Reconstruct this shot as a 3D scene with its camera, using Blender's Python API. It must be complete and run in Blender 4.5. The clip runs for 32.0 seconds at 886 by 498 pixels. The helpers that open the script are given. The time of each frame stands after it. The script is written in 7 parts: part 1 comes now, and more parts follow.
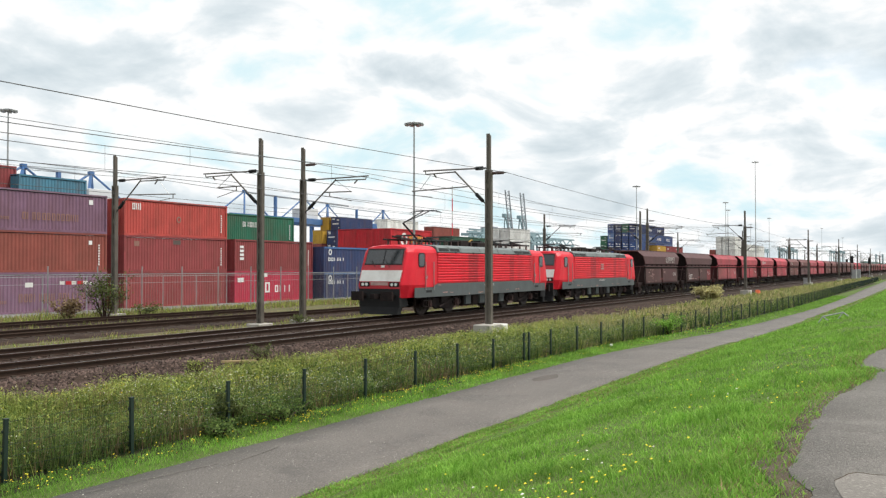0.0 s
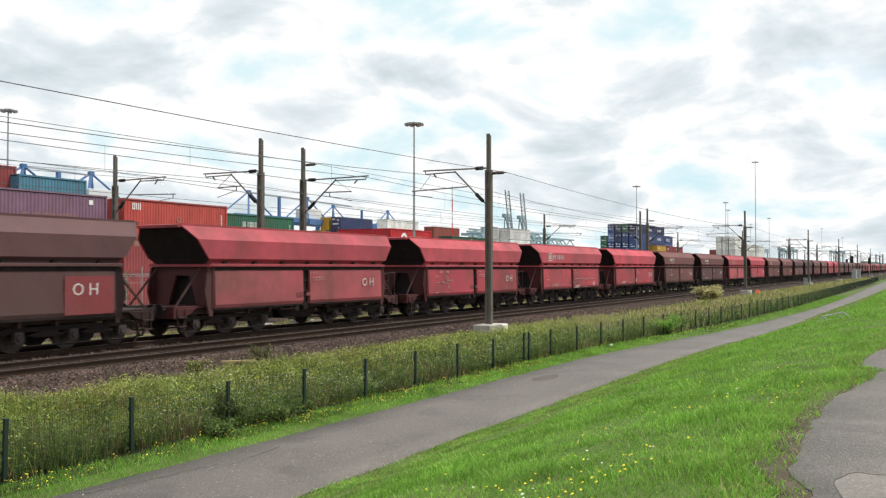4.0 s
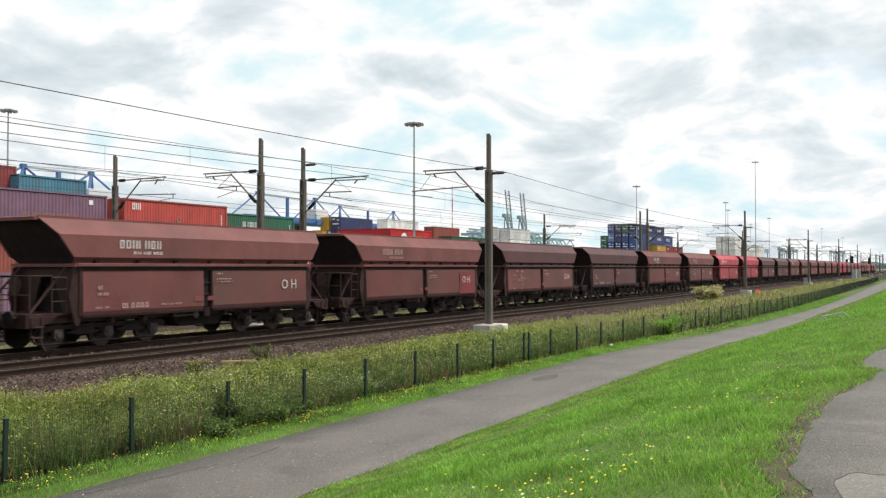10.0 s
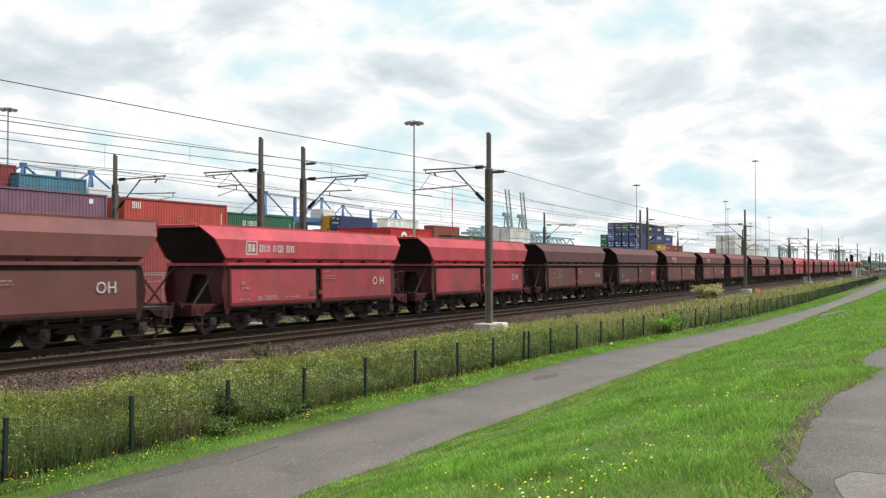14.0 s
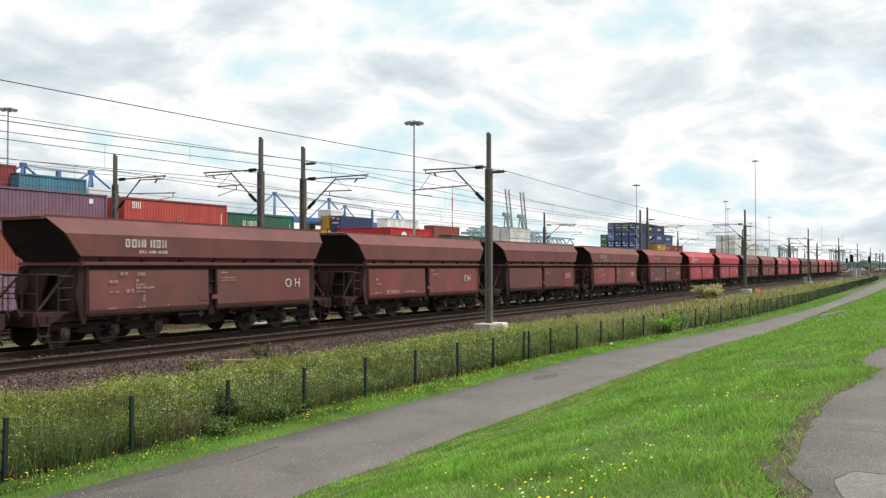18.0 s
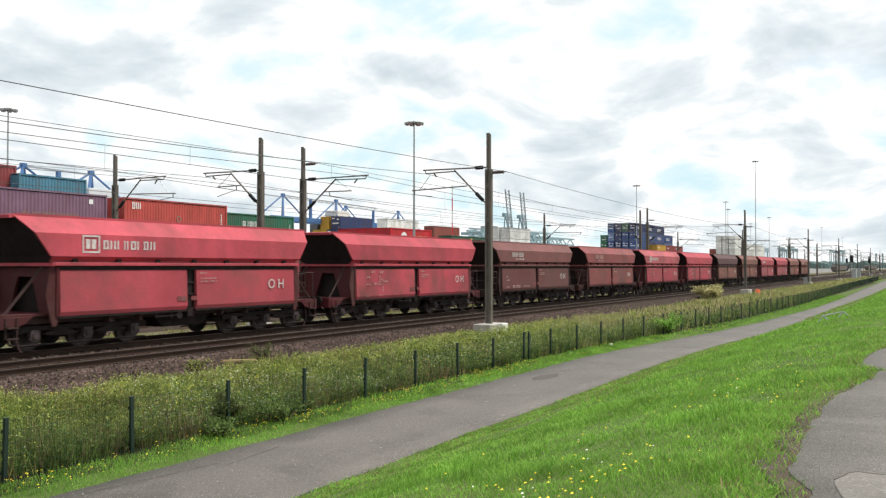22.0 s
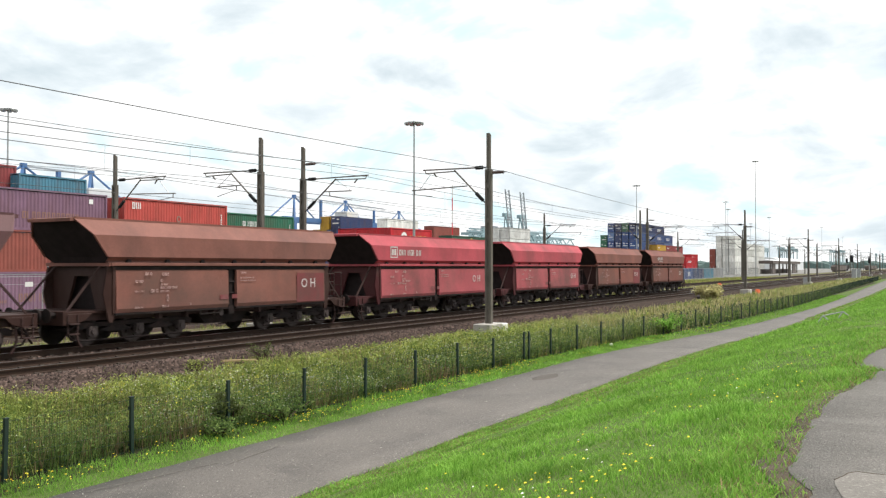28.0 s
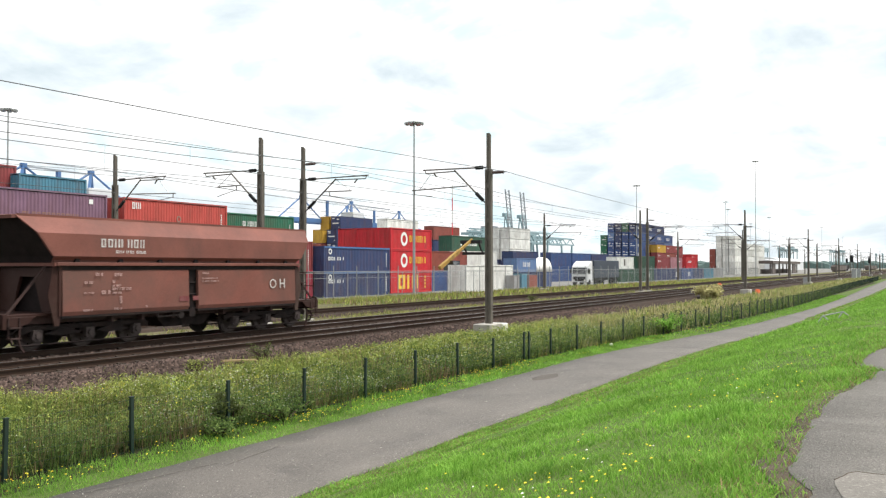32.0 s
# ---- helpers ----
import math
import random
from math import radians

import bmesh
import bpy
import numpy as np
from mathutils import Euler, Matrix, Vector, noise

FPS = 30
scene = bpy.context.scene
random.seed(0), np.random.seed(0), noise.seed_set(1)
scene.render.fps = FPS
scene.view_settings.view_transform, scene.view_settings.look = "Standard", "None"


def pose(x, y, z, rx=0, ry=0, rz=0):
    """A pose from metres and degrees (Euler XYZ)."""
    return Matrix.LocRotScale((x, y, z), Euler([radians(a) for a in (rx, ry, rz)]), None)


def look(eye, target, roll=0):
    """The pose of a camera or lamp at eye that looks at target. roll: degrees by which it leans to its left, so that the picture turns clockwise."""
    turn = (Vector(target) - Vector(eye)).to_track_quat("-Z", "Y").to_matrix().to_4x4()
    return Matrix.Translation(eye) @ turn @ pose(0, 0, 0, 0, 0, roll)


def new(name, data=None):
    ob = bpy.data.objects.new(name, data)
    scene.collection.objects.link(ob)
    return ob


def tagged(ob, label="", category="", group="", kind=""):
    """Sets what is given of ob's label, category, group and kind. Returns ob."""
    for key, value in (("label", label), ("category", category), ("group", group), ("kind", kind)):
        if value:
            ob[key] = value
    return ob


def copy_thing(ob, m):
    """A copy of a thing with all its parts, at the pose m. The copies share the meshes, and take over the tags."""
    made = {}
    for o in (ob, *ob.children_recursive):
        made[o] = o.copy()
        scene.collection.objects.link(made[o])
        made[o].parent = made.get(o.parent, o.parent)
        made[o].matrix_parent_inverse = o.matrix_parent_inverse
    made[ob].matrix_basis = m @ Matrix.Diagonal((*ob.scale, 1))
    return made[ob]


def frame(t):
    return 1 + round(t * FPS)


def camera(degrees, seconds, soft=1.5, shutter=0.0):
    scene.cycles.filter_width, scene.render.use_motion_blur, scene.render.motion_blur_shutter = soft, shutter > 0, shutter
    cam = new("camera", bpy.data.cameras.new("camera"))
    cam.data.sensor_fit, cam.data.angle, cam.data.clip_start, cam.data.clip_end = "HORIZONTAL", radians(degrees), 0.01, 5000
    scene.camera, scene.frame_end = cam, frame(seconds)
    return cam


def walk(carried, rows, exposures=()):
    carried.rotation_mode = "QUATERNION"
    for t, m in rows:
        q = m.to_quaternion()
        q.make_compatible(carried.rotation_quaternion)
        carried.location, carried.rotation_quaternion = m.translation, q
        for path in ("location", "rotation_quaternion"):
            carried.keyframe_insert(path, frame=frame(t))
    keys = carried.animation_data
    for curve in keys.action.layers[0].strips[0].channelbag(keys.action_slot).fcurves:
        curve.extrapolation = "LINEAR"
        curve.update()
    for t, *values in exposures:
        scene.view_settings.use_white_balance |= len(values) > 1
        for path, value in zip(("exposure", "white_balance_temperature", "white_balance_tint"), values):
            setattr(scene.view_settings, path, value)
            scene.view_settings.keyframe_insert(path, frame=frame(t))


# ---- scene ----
# The camera stands on a dike beside the line; x runs along the tracks, y across them, rail heads lie at z = 0.
cam = camera(53.6, 32.0, soft=1.3, shutter=0.1)
EYE = Vector((0.0, 0.0, 2.45))


def aim(dip=0.0):
    yaw, tilt = radians(29.16), radians(1.19 - dip)
    way = Vector((math.cos(yaw) * math.cos(tilt), math.sin(yaw) * math.cos(tilt), math.sin(tilt)))
    return look(EYE, EYE + way * 50)


walk(cam, [(0, aim()), (13.0, aim()), (14.0, aim(0.075)), (18.5, aim(0.075)), (19.2, aim(0.045)), (32.0, aim(0.045))],
     exposures=[(0, 0.14), (10, 0.12), (18, 0.1), (22, 0.18), (25, 0.23), (28, 0.33), (30, 0.39), (32, 0.41)])

# ---- sky and sun ----
SUN_AZ, SUN_EL = radians(-48), radians(62)
world = bpy.data.worlds.new("sky")
scene.world = world
world.use_nodes = True
wn, wl = world.node_tree.nodes, world.node_tree.links
wn.clear()


def wnode(kind, **values):
    n = wn.new(kind)
    for k, v in values.items():
        n.inputs[k].default_value = v
    return n


w_out, w_bg = wn.new("ShaderNodeOutputWorld"), wn.new("ShaderNodeBackground")
w_sky = wn.new("ShaderNodeTexSky")
w_sky.sky_type, w_sky.sun_disc = "NISHITA", False
w_sky.sun_elevation, w_sky.sun_rotation = SUN_EL, radians(90) - SUN_AZ
w_co = wn.new("ShaderNodeTexCoord")
w_sep = wn.new("ShaderNodeSeparateXYZ")
wl.new(w_co.outputs["Generated"], w_sep.inputs[0])
w_h = wn.new("ShaderNodeMath")
w_h.operation = "MAXIMUM"
w_h.inputs[1].default_value = 0.0
wl.new(w_sep.outputs["Z"], w_h.inputs[0])
w_add = wn.new("ShaderNodeMath")
w_add.operation = "ADD"
w_add.inputs[1].default_value = 0.34
wl.new(w_h.outputs[0], w_add.inputs[0])
w_div = []
for axis in "XY":
    d = wn.new("ShaderNodeMath")
    d.operation = "DIVIDE"
    wl.new(w_sep.outputs[axis], d.inputs[0])
    wl.new(w_add.outputs[0], d.inputs[1])
    w_div.append(d)
w_com = wn.new("ShaderNodeCombineXYZ")
wl.new(w_div[0].outputs[0], w_com.inputs[0])
wl.new(w_div[1].outputs[0], w_com.inputs[1])
w_n1 = wnode("ShaderNodeTexNoise", Scale=3.1, Detail=9.0, Roughness=0.55, Distortion=0.3)
w_n2 = wnode("ShaderNodeTexNoise", Scale=1.5, Detail=6.0, Roughness=0.5)
w_map = wnode("ShaderNodeMapping", Location=(3.1, 7.7, 2.0))
wl.new(w_com.outputs[0], w_n1.inputs["Vector"])
wl.new(w_com.outputs[0], w_map.inputs["Vector"])
wl.new(w_map.outputs[0], w_n2.inputs["Vector"])
w_r1 = wn.new("ShaderNodeValToRGB")      # thickness of the cloud: thin veil to white to grey belly
e = w_r1.color_ramp.elements
e[0].position, e[0].color = 0.27, (0.60, 0.85, 0.94, 1)
e[1].position, e[1].color = 0.70, (0.60, 0.69, 0.74, 1)
for p, c in ((0.37, (0.76, 0.93, 0.975, 1)), (0.43, (0.94, 1.0, 1.01, 1)), (0.47, (1.06, 1.06, 1.06, 1)), (0.515, (1.0, 1.01, 1.015, 1)), (0.56, (0.84, 0.90, 0.93, 1)), (0.61, (0.74, 0.815, 0.855, 1))):
    k = e.new(p)
    k.color = c
wl.new(w_n1.outputs["Fac"], w_r1.inputs[0])
w_r2 = wn.new("ShaderNodeValToRGB")      # where the blue shows through
w_r2.color_ramp.elements[0].position, w_r2.color_ramp.elements[1].position = 0.05, 0.34
wl.new(w_n2.outputs["Fac"], w_r2.inputs[0])
w_gain = wn.new("ShaderNodeMixRGB")
w_gain.blend_type = "MULTIPLY"
w_gain.inputs["Fac"].default_value = 1.0
w_gain.inputs["Color2"].default_value = (0.24, 0.22, 0.19, 1)
wl.new(w_sky.outputs[0], w_gain.inputs["Color1"])
w_mix = wn.new("ShaderNodeMixRGB")
wl.new(w_r2.outputs[0], w_mix.inputs["Fac"])
wl.new(w_gain.outputs[0], w_mix.inputs["Color1"])
wl.new(w_r1.outputs[0], w_mix.inputs["Color2"])
wl.new(w_mix.outputs[0], w_bg.inputs["Color"])
w_bg.inputs["Strength"].default_value = 0.91
wl.new(w_bg.outputs[0], w_out.inputs["Surface"])

sun = new("sun", bpy.data.lights.new("sun", "SUN"))
sun.data.energy, sun.data.angle, sun.data.color = 3.75, radians(8), (1.0, 0.95, 0.88)
sun_way = Vector((math.cos(SUN_AZ) * math.cos(SUN_EL), math.sin(SUN_AZ) * math.cos(SUN_EL), math.sin(SUN_EL)))
sun.matrix_world = look(sun_way * 100, (0, 0, 0))

# ---- materials ----


def material(name, colour, rough=0.6, metal=0.0, vary=0.25, scale=3.0, grain=60.0, bump=0.15, dirt=None, dirt_amount=0.0,
             use_object=False, streak=False, spec=0.5, coords="Object", speck=None):
    """Colour varied at two scales, with fine relief; dirt lies in stains, or in streaks down the sides."""
    m = bpy.data.materials.new(name)
    m.use_nodes = True
    n, l = m.node_tree.nodes, m.node_tree.links
    b = n["Principled BSDF"]
    b.inputs["Roughness"].default_value, b.inputs["Metallic"].default_value = rough, metal
    b.inputs["Specular IOR Level"].default_value = spec
    co = n.new("ShaderNodeTexCoord")
    shift = n.new("ShaderNodeVectorMath")
    shift.operation = "ADD"
    info = n.new("ShaderNodeObjectInfo")
    l.new(co.outputs[coords], shift.inputs[0])
    far = n.new("ShaderNodeMath")
    far.operation = "MULTIPLY"
    far.inputs[1].default_value = 37.0
    l.new(info.outputs["Random"], far.inputs[0])
    l.new(far.outputs[0], shift.inputs[1])
    big, small = n.new("ShaderNodeTexNoise"), n.new("ShaderNodeTexNoise")
    big.inputs["Scale"].default_value, big.inputs["Detail"].default_value = scale, 5
    small.inputs["Scale"].default_value, small.inputs["Detail"].default_value = grain * 0.6, 7
    small.inputs["Roughness"].default_value = 0.75
    l.new(shift.outputs[0], big.inputs["Vector"])
    l.new(shift.outputs[0], small.inputs["Vector"])
    tone = n.new("ShaderNodeMapRange")
    tone.inputs["From Min"].default_value, tone.inputs["From Max"].default_value = 0.3, 0.7
    tone.inputs["To Min"].default_value, tone.inputs["To Max"].default_value = 1 - vary, 1 + vary
    mid = n.new("ShaderNodeMath")
    mid.operation = "MULTIPLY_ADD"
    mid.inputs[1].default_value, mid.inputs[2].default_value = 0.45, 0.0
    l.new(small.outputs["Fac"], mid.inputs[0])
    both = n.new("ShaderNodeMath")
    both.operation = "MULTIPLY_ADD"
    both.inputs[1].default_value = 0.55
    l.new(big.outputs["Fac"], both.inputs[0])
    l.new(mid.outputs[0], both.inputs[2])
    l.new(both.outputs[0], tone.inputs["Value"])
    mul = n.new("ShaderNodeMixRGB")
    mul.blend_type = "MULTIPLY"
    mul.inputs["Fac"].default_value = 1.0
    if use_object:
        l.new(info.outputs["Color"], mul.inputs["Color1"])
    else:
        mul.inputs["Color1"].default_value = (*colour, 1)
    l.new(tone.outputs[0], mul.inputs["Color2"])
    last = mul.outputs[0]
    if dirt:
        stain, ramp, mix = n.new("ShaderNodeTexNoise"), n.new("ShaderNodeValToRGB"), n.new("ShaderNodeMixRGB")
        stain.inputs["Scale"].default_value, stain.inputs["Detail"].default_value = scale * 0.8, 8
        stain.inputs["Roughness"].default_value = 0.68
        src = shift.outputs[0]
        if streak:
            tall = n.new("ShaderNodeMapping")
            tall.inputs["Scale"].default_value = streak if streak is not True else (1.3, 1.3, 0.55)
            l.new(src, tall.inputs["Vector"])
            src = tall.outputs[0]
        l.new(src, stain.inputs["Vector"])
        ramp.color_ramp.elements[0].position, ramp.color_ramp.elements[1].position = 0.42, 0.72
        l.new(stain.outputs["Fac"], ramp.inputs[0])
        amount = n.new("ShaderNodeMath")
        amount.operation = "MULTIPLY"
        amount.inputs[1].default_value = dirt_amount
        l.new(ramp.outputs[0], amount.inputs[0])
        l.new(amount.outputs[0], mix.inputs["Fac"])
        l.new(last, mix.inputs["Color1"])
        mix.inputs["Color2"].default_value = (*dirt, 1)
        last = mix.outputs[0]
    if speck:           # single pale and dark grains of an open surface
        for tint, size, share, low in speck:
            dots, cut, lay = n.new("ShaderNodeTexNoise"), n.new("ShaderNodeMapRange"), n.new("ShaderNodeMixRGB")
            dots.inputs["Scale"].default_value, dots.inputs["Detail"].default_value = size, 2
            l.new(shift.outputs[0], dots.inputs["Vector"])
            cut.inputs["From Min"].default_value, cut.inputs["From Max"].default_value = low, low + 0.12
            cut.inputs["To Max"].default_value = share
            l.new(dots.outputs["Fac"], cut.inputs["Value"])
            l.new(cut.outputs[0], lay.inputs["Fac"])
            l.new(last, lay.inputs["Color1"])
            lay.inputs["Color2"].default_value = (*tint, 1)
            last = lay.outputs[0]
    l.new(last, b.inputs["Base Color"])
    if bump:
        bp = n.new("ShaderNodeBump")
        bp.inputs["Strength"].default_value, bp.inputs["Distance"].default_value = bump, 0.02
        l.new(small.outputs["Fac"], bp.inputs["Height"])
        l.new(bp.outputs[0], b.inputs["Normal"])
    return m


def island_material(name, low, high, rough=0.7, spec=0.15, through_light=0.0):
    """A colour between two, a different one for each loose piece of the mesh."""
    m = bpy.data.materials.new(name)
    m.use_nodes = True
    n, l = m.node_tree.nodes, m.node_tree.links
    b = n["Principled BSDF"]
    b.inputs["Roughness"].default_value, b.inputs["Specular IOR Level"].default_value = rough, spec
    geo, mix = n.new("ShaderNodeNewGeometry"), n.new("ShaderNodeMixRGB")
    mix.inputs["Color1"].default_value, mix.inputs["Color2"].default_value = (*low, 1), (*high, 1)
    l.new(geo.outputs["Random Per Island"], mix.inputs["Fac"])
    co, big, mul = n.new("ShaderNodeTexCoord"), n.new("ShaderNodeTexNoise"), n.new("ShaderNodeMixRGB")
    big.inputs["Scale"].default_value, big.inputs["Detail"].default_value = 1.3, 7
    l.new(co.outputs["Object"], big.inputs["Vector"])
    mul.blend_type, mul.inputs["Fac"].default_value = "OVERLAY", 0.85
    l.new(mix.outputs[0], mul.inputs["Color1"])
    l.new(big.outputs["Fac"], mul.inputs["Color2"])
    l.new(mul.outputs[0], b.inputs["Base Color"])
    if through_light:      # thin leaves let light through
        thin, both = n.new("ShaderNodeBsdfTranslucent"), n.new("ShaderNodeMixShader")
        both.inputs[0].default_value = through_light
        l.new(mul.outputs[0], thin.inputs["Color"])
        l.new(b.outputs[0], both.inputs[1])
        l.new(thin.outputs[0], both.inputs[2])
        l.new(both.outputs[0], n["Material Output"].inputs["Surface"])
    return m


M_paint = material("wagon_paint", (0.3, 0.05, 0.04), 0.62, 0, 0.28, 0.8, 25, 0.1, (0.072, 0.043, 0.038), 0.6, True, (0.8, 0.8, 0.38), spec=0.2)
M_door = material("dusty_door_paint", (0.3, 0.05, 0.04), 0.7, 0, 0.3, 0.55, 25, 0.12, (0.092, 0.064, 0.054), 0.85, True, (0.7, 0.7, 0.6), spec=0.18)
M_dark = material("sooty_steel", (0.019, 0.015, 0.015), 0.75, 0.2, 0.4, 3, 40, 0.3, (0.06, 0.036, 0.031), 0.5, spec=0.12)
M_frame = material("rusty_frame", (0.062, 0.036, 0.033), 0.7, 0.1, 0.35, 3, 40, 0.3, (0.04, 0.032, 0.03), 0.6, spec=0.12)
M_wheel = material("wheel_steel", (0.06, 0.048, 0.045), 0.5, 0.4, 0.3, 8, 60, 0.2, (0.07, 0.05, 0.043), 0.6, spec=0.12)
M_cap = material("axle_box_cap", (0.07, 0.055, 0.053), 0.6, 0.2, 0.3, 8, 60, 0.2, spec=0.12)
# near-black that puts the shade of hopper ends and hollows into colour
M_hopper_shade = material("hopper_shade", (0.022, 0.016, 0.016), 0.85, 0.0, 0.4, 3, 30, 0.4, spec=0.12)
M_white = material("white_lettering", (0.54, 0.50, 0.48), 0.7, 0, 0.35, 6, 60, 0.0)
M_white_faded = material("faded_lettering", (0.42, 0.27, 0.25), 0.8, 0, 0.3, 6, 60, 0.0)
M_lred = material("signal_red_paint", (0.72, 0.014, 0.032), 0.42, 0, 0.1, 0.5, 30, 0.03, (0.30, 0.012, 0.02), 0.5, False, True, spec=0.3)
# darker red puts the cab front's shade into its paint, with stains
M_lred_dark = material("darker_red_paint", (0.5, 0.018, 0.03), 0.42, 0, 0.12, 1.2, 30, 0.03, (0.16, 0.02, 0.025), 0.4)
M_lgrey = material("loco_grey_paint", (0.10, 0.115, 0.117), 0.55, 0, 0.15, 1.2, 30, 0.05, (0.06, 0.055, 0.05), 0.5, False, True, spec=0.25)
def sooty(m, spots, dark):
    """Smoke stains with soft, patchy edges at given places along a vehicle."""
    n, l = m.node_tree.nodes, m.node_tree.links
    b = n["Principled BSDF"]
    old = b.inputs["Base Color"].links[0].from_socket
    co, sep, cloud = n.new("ShaderNodeTexCoord"), n.new("ShaderNodeSeparateXYZ"), n.new("ShaderNodeTexNoise")
    cloud.inputs["Scale"].default_value, cloud.inputs["Detail"].default_value = 1.7, 5
    l.new(co.outputs["Object"], sep.inputs[0])
    l.new(co.outputs["Object"], cloud.inputs["Vector"])
    patchy = n.new("ShaderNodeMapRange")
    patchy.inputs["From Min"].default_value, patchy.inputs["From Max"].default_value = 0.38, 0.68
    patchy.inputs["To Max"].default_value = 0.85
    l.new(cloud.outputs["Fac"], patchy.inputs["Value"])
    for at, wide in spots:
        off, gap, edge, hit, mix = (n.new("ShaderNodeMath"), n.new("ShaderNodeMath"), n.new("ShaderNodeMapRange"), n.new("ShaderNodeMath"), n.new("ShaderNodeMixRGB"))
        off.operation, off.inputs[1].default_value = "SUBTRACT", at
        gap.operation, hit.operation = "ABSOLUTE", "MULTIPLY"
        l.new(sep.outputs["X"], off.inputs[0])
        l.new(off.outputs[0], gap.inputs[0])
        l.new(gap.outputs[0], edge.inputs["Value"])
        edge.inputs["From Min"].default_value, edge.inputs["From Max"].default_value = 0.1, wide
        edge.inputs["To Min"].default_value, edge.inputs["To Max"].default_value = 0.8, 0.0
        l.new(edge.outputs[0], hit.inputs[0])
        l.new(patchy.outputs[0], hit.inputs[1])
        l.new(hit.outputs[0], mix.inputs["Fac"])
        l.new(old, mix.inputs["Color1"])
        mix.inputs["Color2"].default_value = (*dark, 1)
        old = mix.outputs[0]
    l.new(old, b.inputs["Base Color"])


sooty(M_lred, ((-2.0, 1.5), (3.5, 1.5), (6.1, 0.6)), (0.045, 0.012, 0.015))
M_lroof = material("loco_roof_grey", (0.15, 0.175, 0.175), 0.6, 0, 0.15, 1.2, 30, 0.05, (0.10, 0.09, 0.085), 0.5, spec=0.25)
M_glass = material("cab_glass", (0.02, 0.025, 0.03), 0.06, 0, 0.1, 2, 10, 0.0, spec=0.8)
M_black = material("black_rubber", (0.025, 0.025, 0.026), 0.6, 0, 0.2, 4, 40, 0.15, spec=0.12)
M_lwhite = material("white_front_panel", (0.72, 0.71, 0.68), 0.5, 0, 0.08, 2, 40, 0.03, (0.4, 0.36, 0.32), 0.5)
M_lamp = material("headlamp_glass", (0.8, 0.8, 0.76), 0.15, 0, 0.05, 5, 40, 0.0)
M_insul = material("brown_insulator", (0.07, 0.04, 0.035), 0.3, 0, 0.2, 5, 40, 0.0)
M_box = material("container_paint", (0.3, 0.05, 0.04), 0.55, 0, 0.22, 0.7, 14, 0.05, (0.12, 0.055, 0.04), 0.45, True, (2.0, 2.0, 0.5), spec=0.25)
M_boxmetal = material("container_frame", (0.3, 0.05, 0.04), 0.55, 0, 0.2, 1.5, 20, 0.08, (0.08, 0.05, 0.04), 0.5, True, spec=0.25)
M_mark_w = material("white_marking", (0.72, 0.72, 0.7), 0.6, 0, 0.1, 3, 30, 0.0)
M_mark_y = material("yellow_marking", (0.75, 0.5, 0.05), 0.6, 0, 0.1, 3, 30, 0.0)
M_mark_g = material("gold_marking", (0.25, 0.13, 0.10), 0.6, 0, 0.1, 3, 30, 0.0)
M_mast = material("weathered_steel_mast", (0.128, 0.115, 0.099), 0.7, 0.25, 0.3, 1.3, 30, 0.15, (0.2, 0.17, 0.15), 0.5, spec=0.12)
M_galv = material("galvanised_steel", (0.34, 0.35, 0.35), 0.5, 0.6, 0.15, 2, 40, 0.08)
M_wire = material("copper_wire", (0.07, 0.072, 0.075), 0.6, 0.3, 0.1, 1, 10, 0.0)
M_conc = material("concrete", (0.38, 0.36, 0.33), 0.9, 0, 0.2, 2, 40, 0.4, (0.16, 0.15, 0.12), 0.5, spec=0.12)
M_rail = material("rusty_rail", (0.045, 0.029, 0.022), 0.7, 0.3, 0.25, 1, 30, 0.2, spec=0.12)
M_railtop = material("polished_rail_head", (0.32, 0.31, 0.31), 0.28, 0.9, 0.1, 1, 30, 0.03)
M_sleeper = material("concrete_sleeper", (0.07, 0.056, 0.047), 0.9, 0, 0.2, 1.5, 30, 0.3, (0.06, 0.046, 0.037), 0.6, spec=0.12)
M_ballast = material("ballast_bed", (0.046, 0.032, 0.025), 0.95, 0, 0.55, 1.1, 24, 0.9, (0.03, 0.021, 0.018), 0.7, coords="Object", spec=0.12)
M_stone = island_material("ballast_stone", (0.013, 0.009, 0.008), (0.155, 0.108, 0.092), 0.9)
M_chip = island_material("pale_chips", (0.2, 0.185, 0.165), (0.46, 0.44, 0.4), 0.9)
M_asphalt = material("path_asphalt", (0.09, 0.079, 0.07), 0.68, 0, 0.5, 0.45, 60, 0.5, (0.128, 0.113, 0.1), 0.6, False, (0.07, 1.5, 1.0), spec=0.5,
                     speck=[((0.25, 0.225, 0.2), 26, 0.65, 0.57), ((0.03, 0.027, 0.025), 29, 0.65, 0.56), ((0.045, 0.04, 0.036), 0.8, 0.4, 0.58)])
M_repair = material("old_repair", (0.105, 0.094, 0.086), 0.92, 0, 0.35, 2.0, 55, 0.6, (0.13, 0.115, 0.1), 0.6, spec=0.12)
M_paving = material("pale_paving", (0.20, 0.185, 0.168), 0.85, 0, 0.3, 0.7, 70, 0.8, (0.15, 0.139, 0.126), 0.5, spec=0.3,
                    speck=[((0.38, 0.355, 0.32), 44, 0.5, 0.54), ((0.08, 0.074, 0.068), 52, 0.55, 0.55), ((0.10, 0.094, 0.086), 2.6, 0.3, 0.62)])
M_yard = material("yard_paving", (0.2, 0.195, 0.185), 0.9, 0, 0.2, 0.2, 12, 0.1, (0.15, 0.145, 0.14), 0.5, spec=0.12)
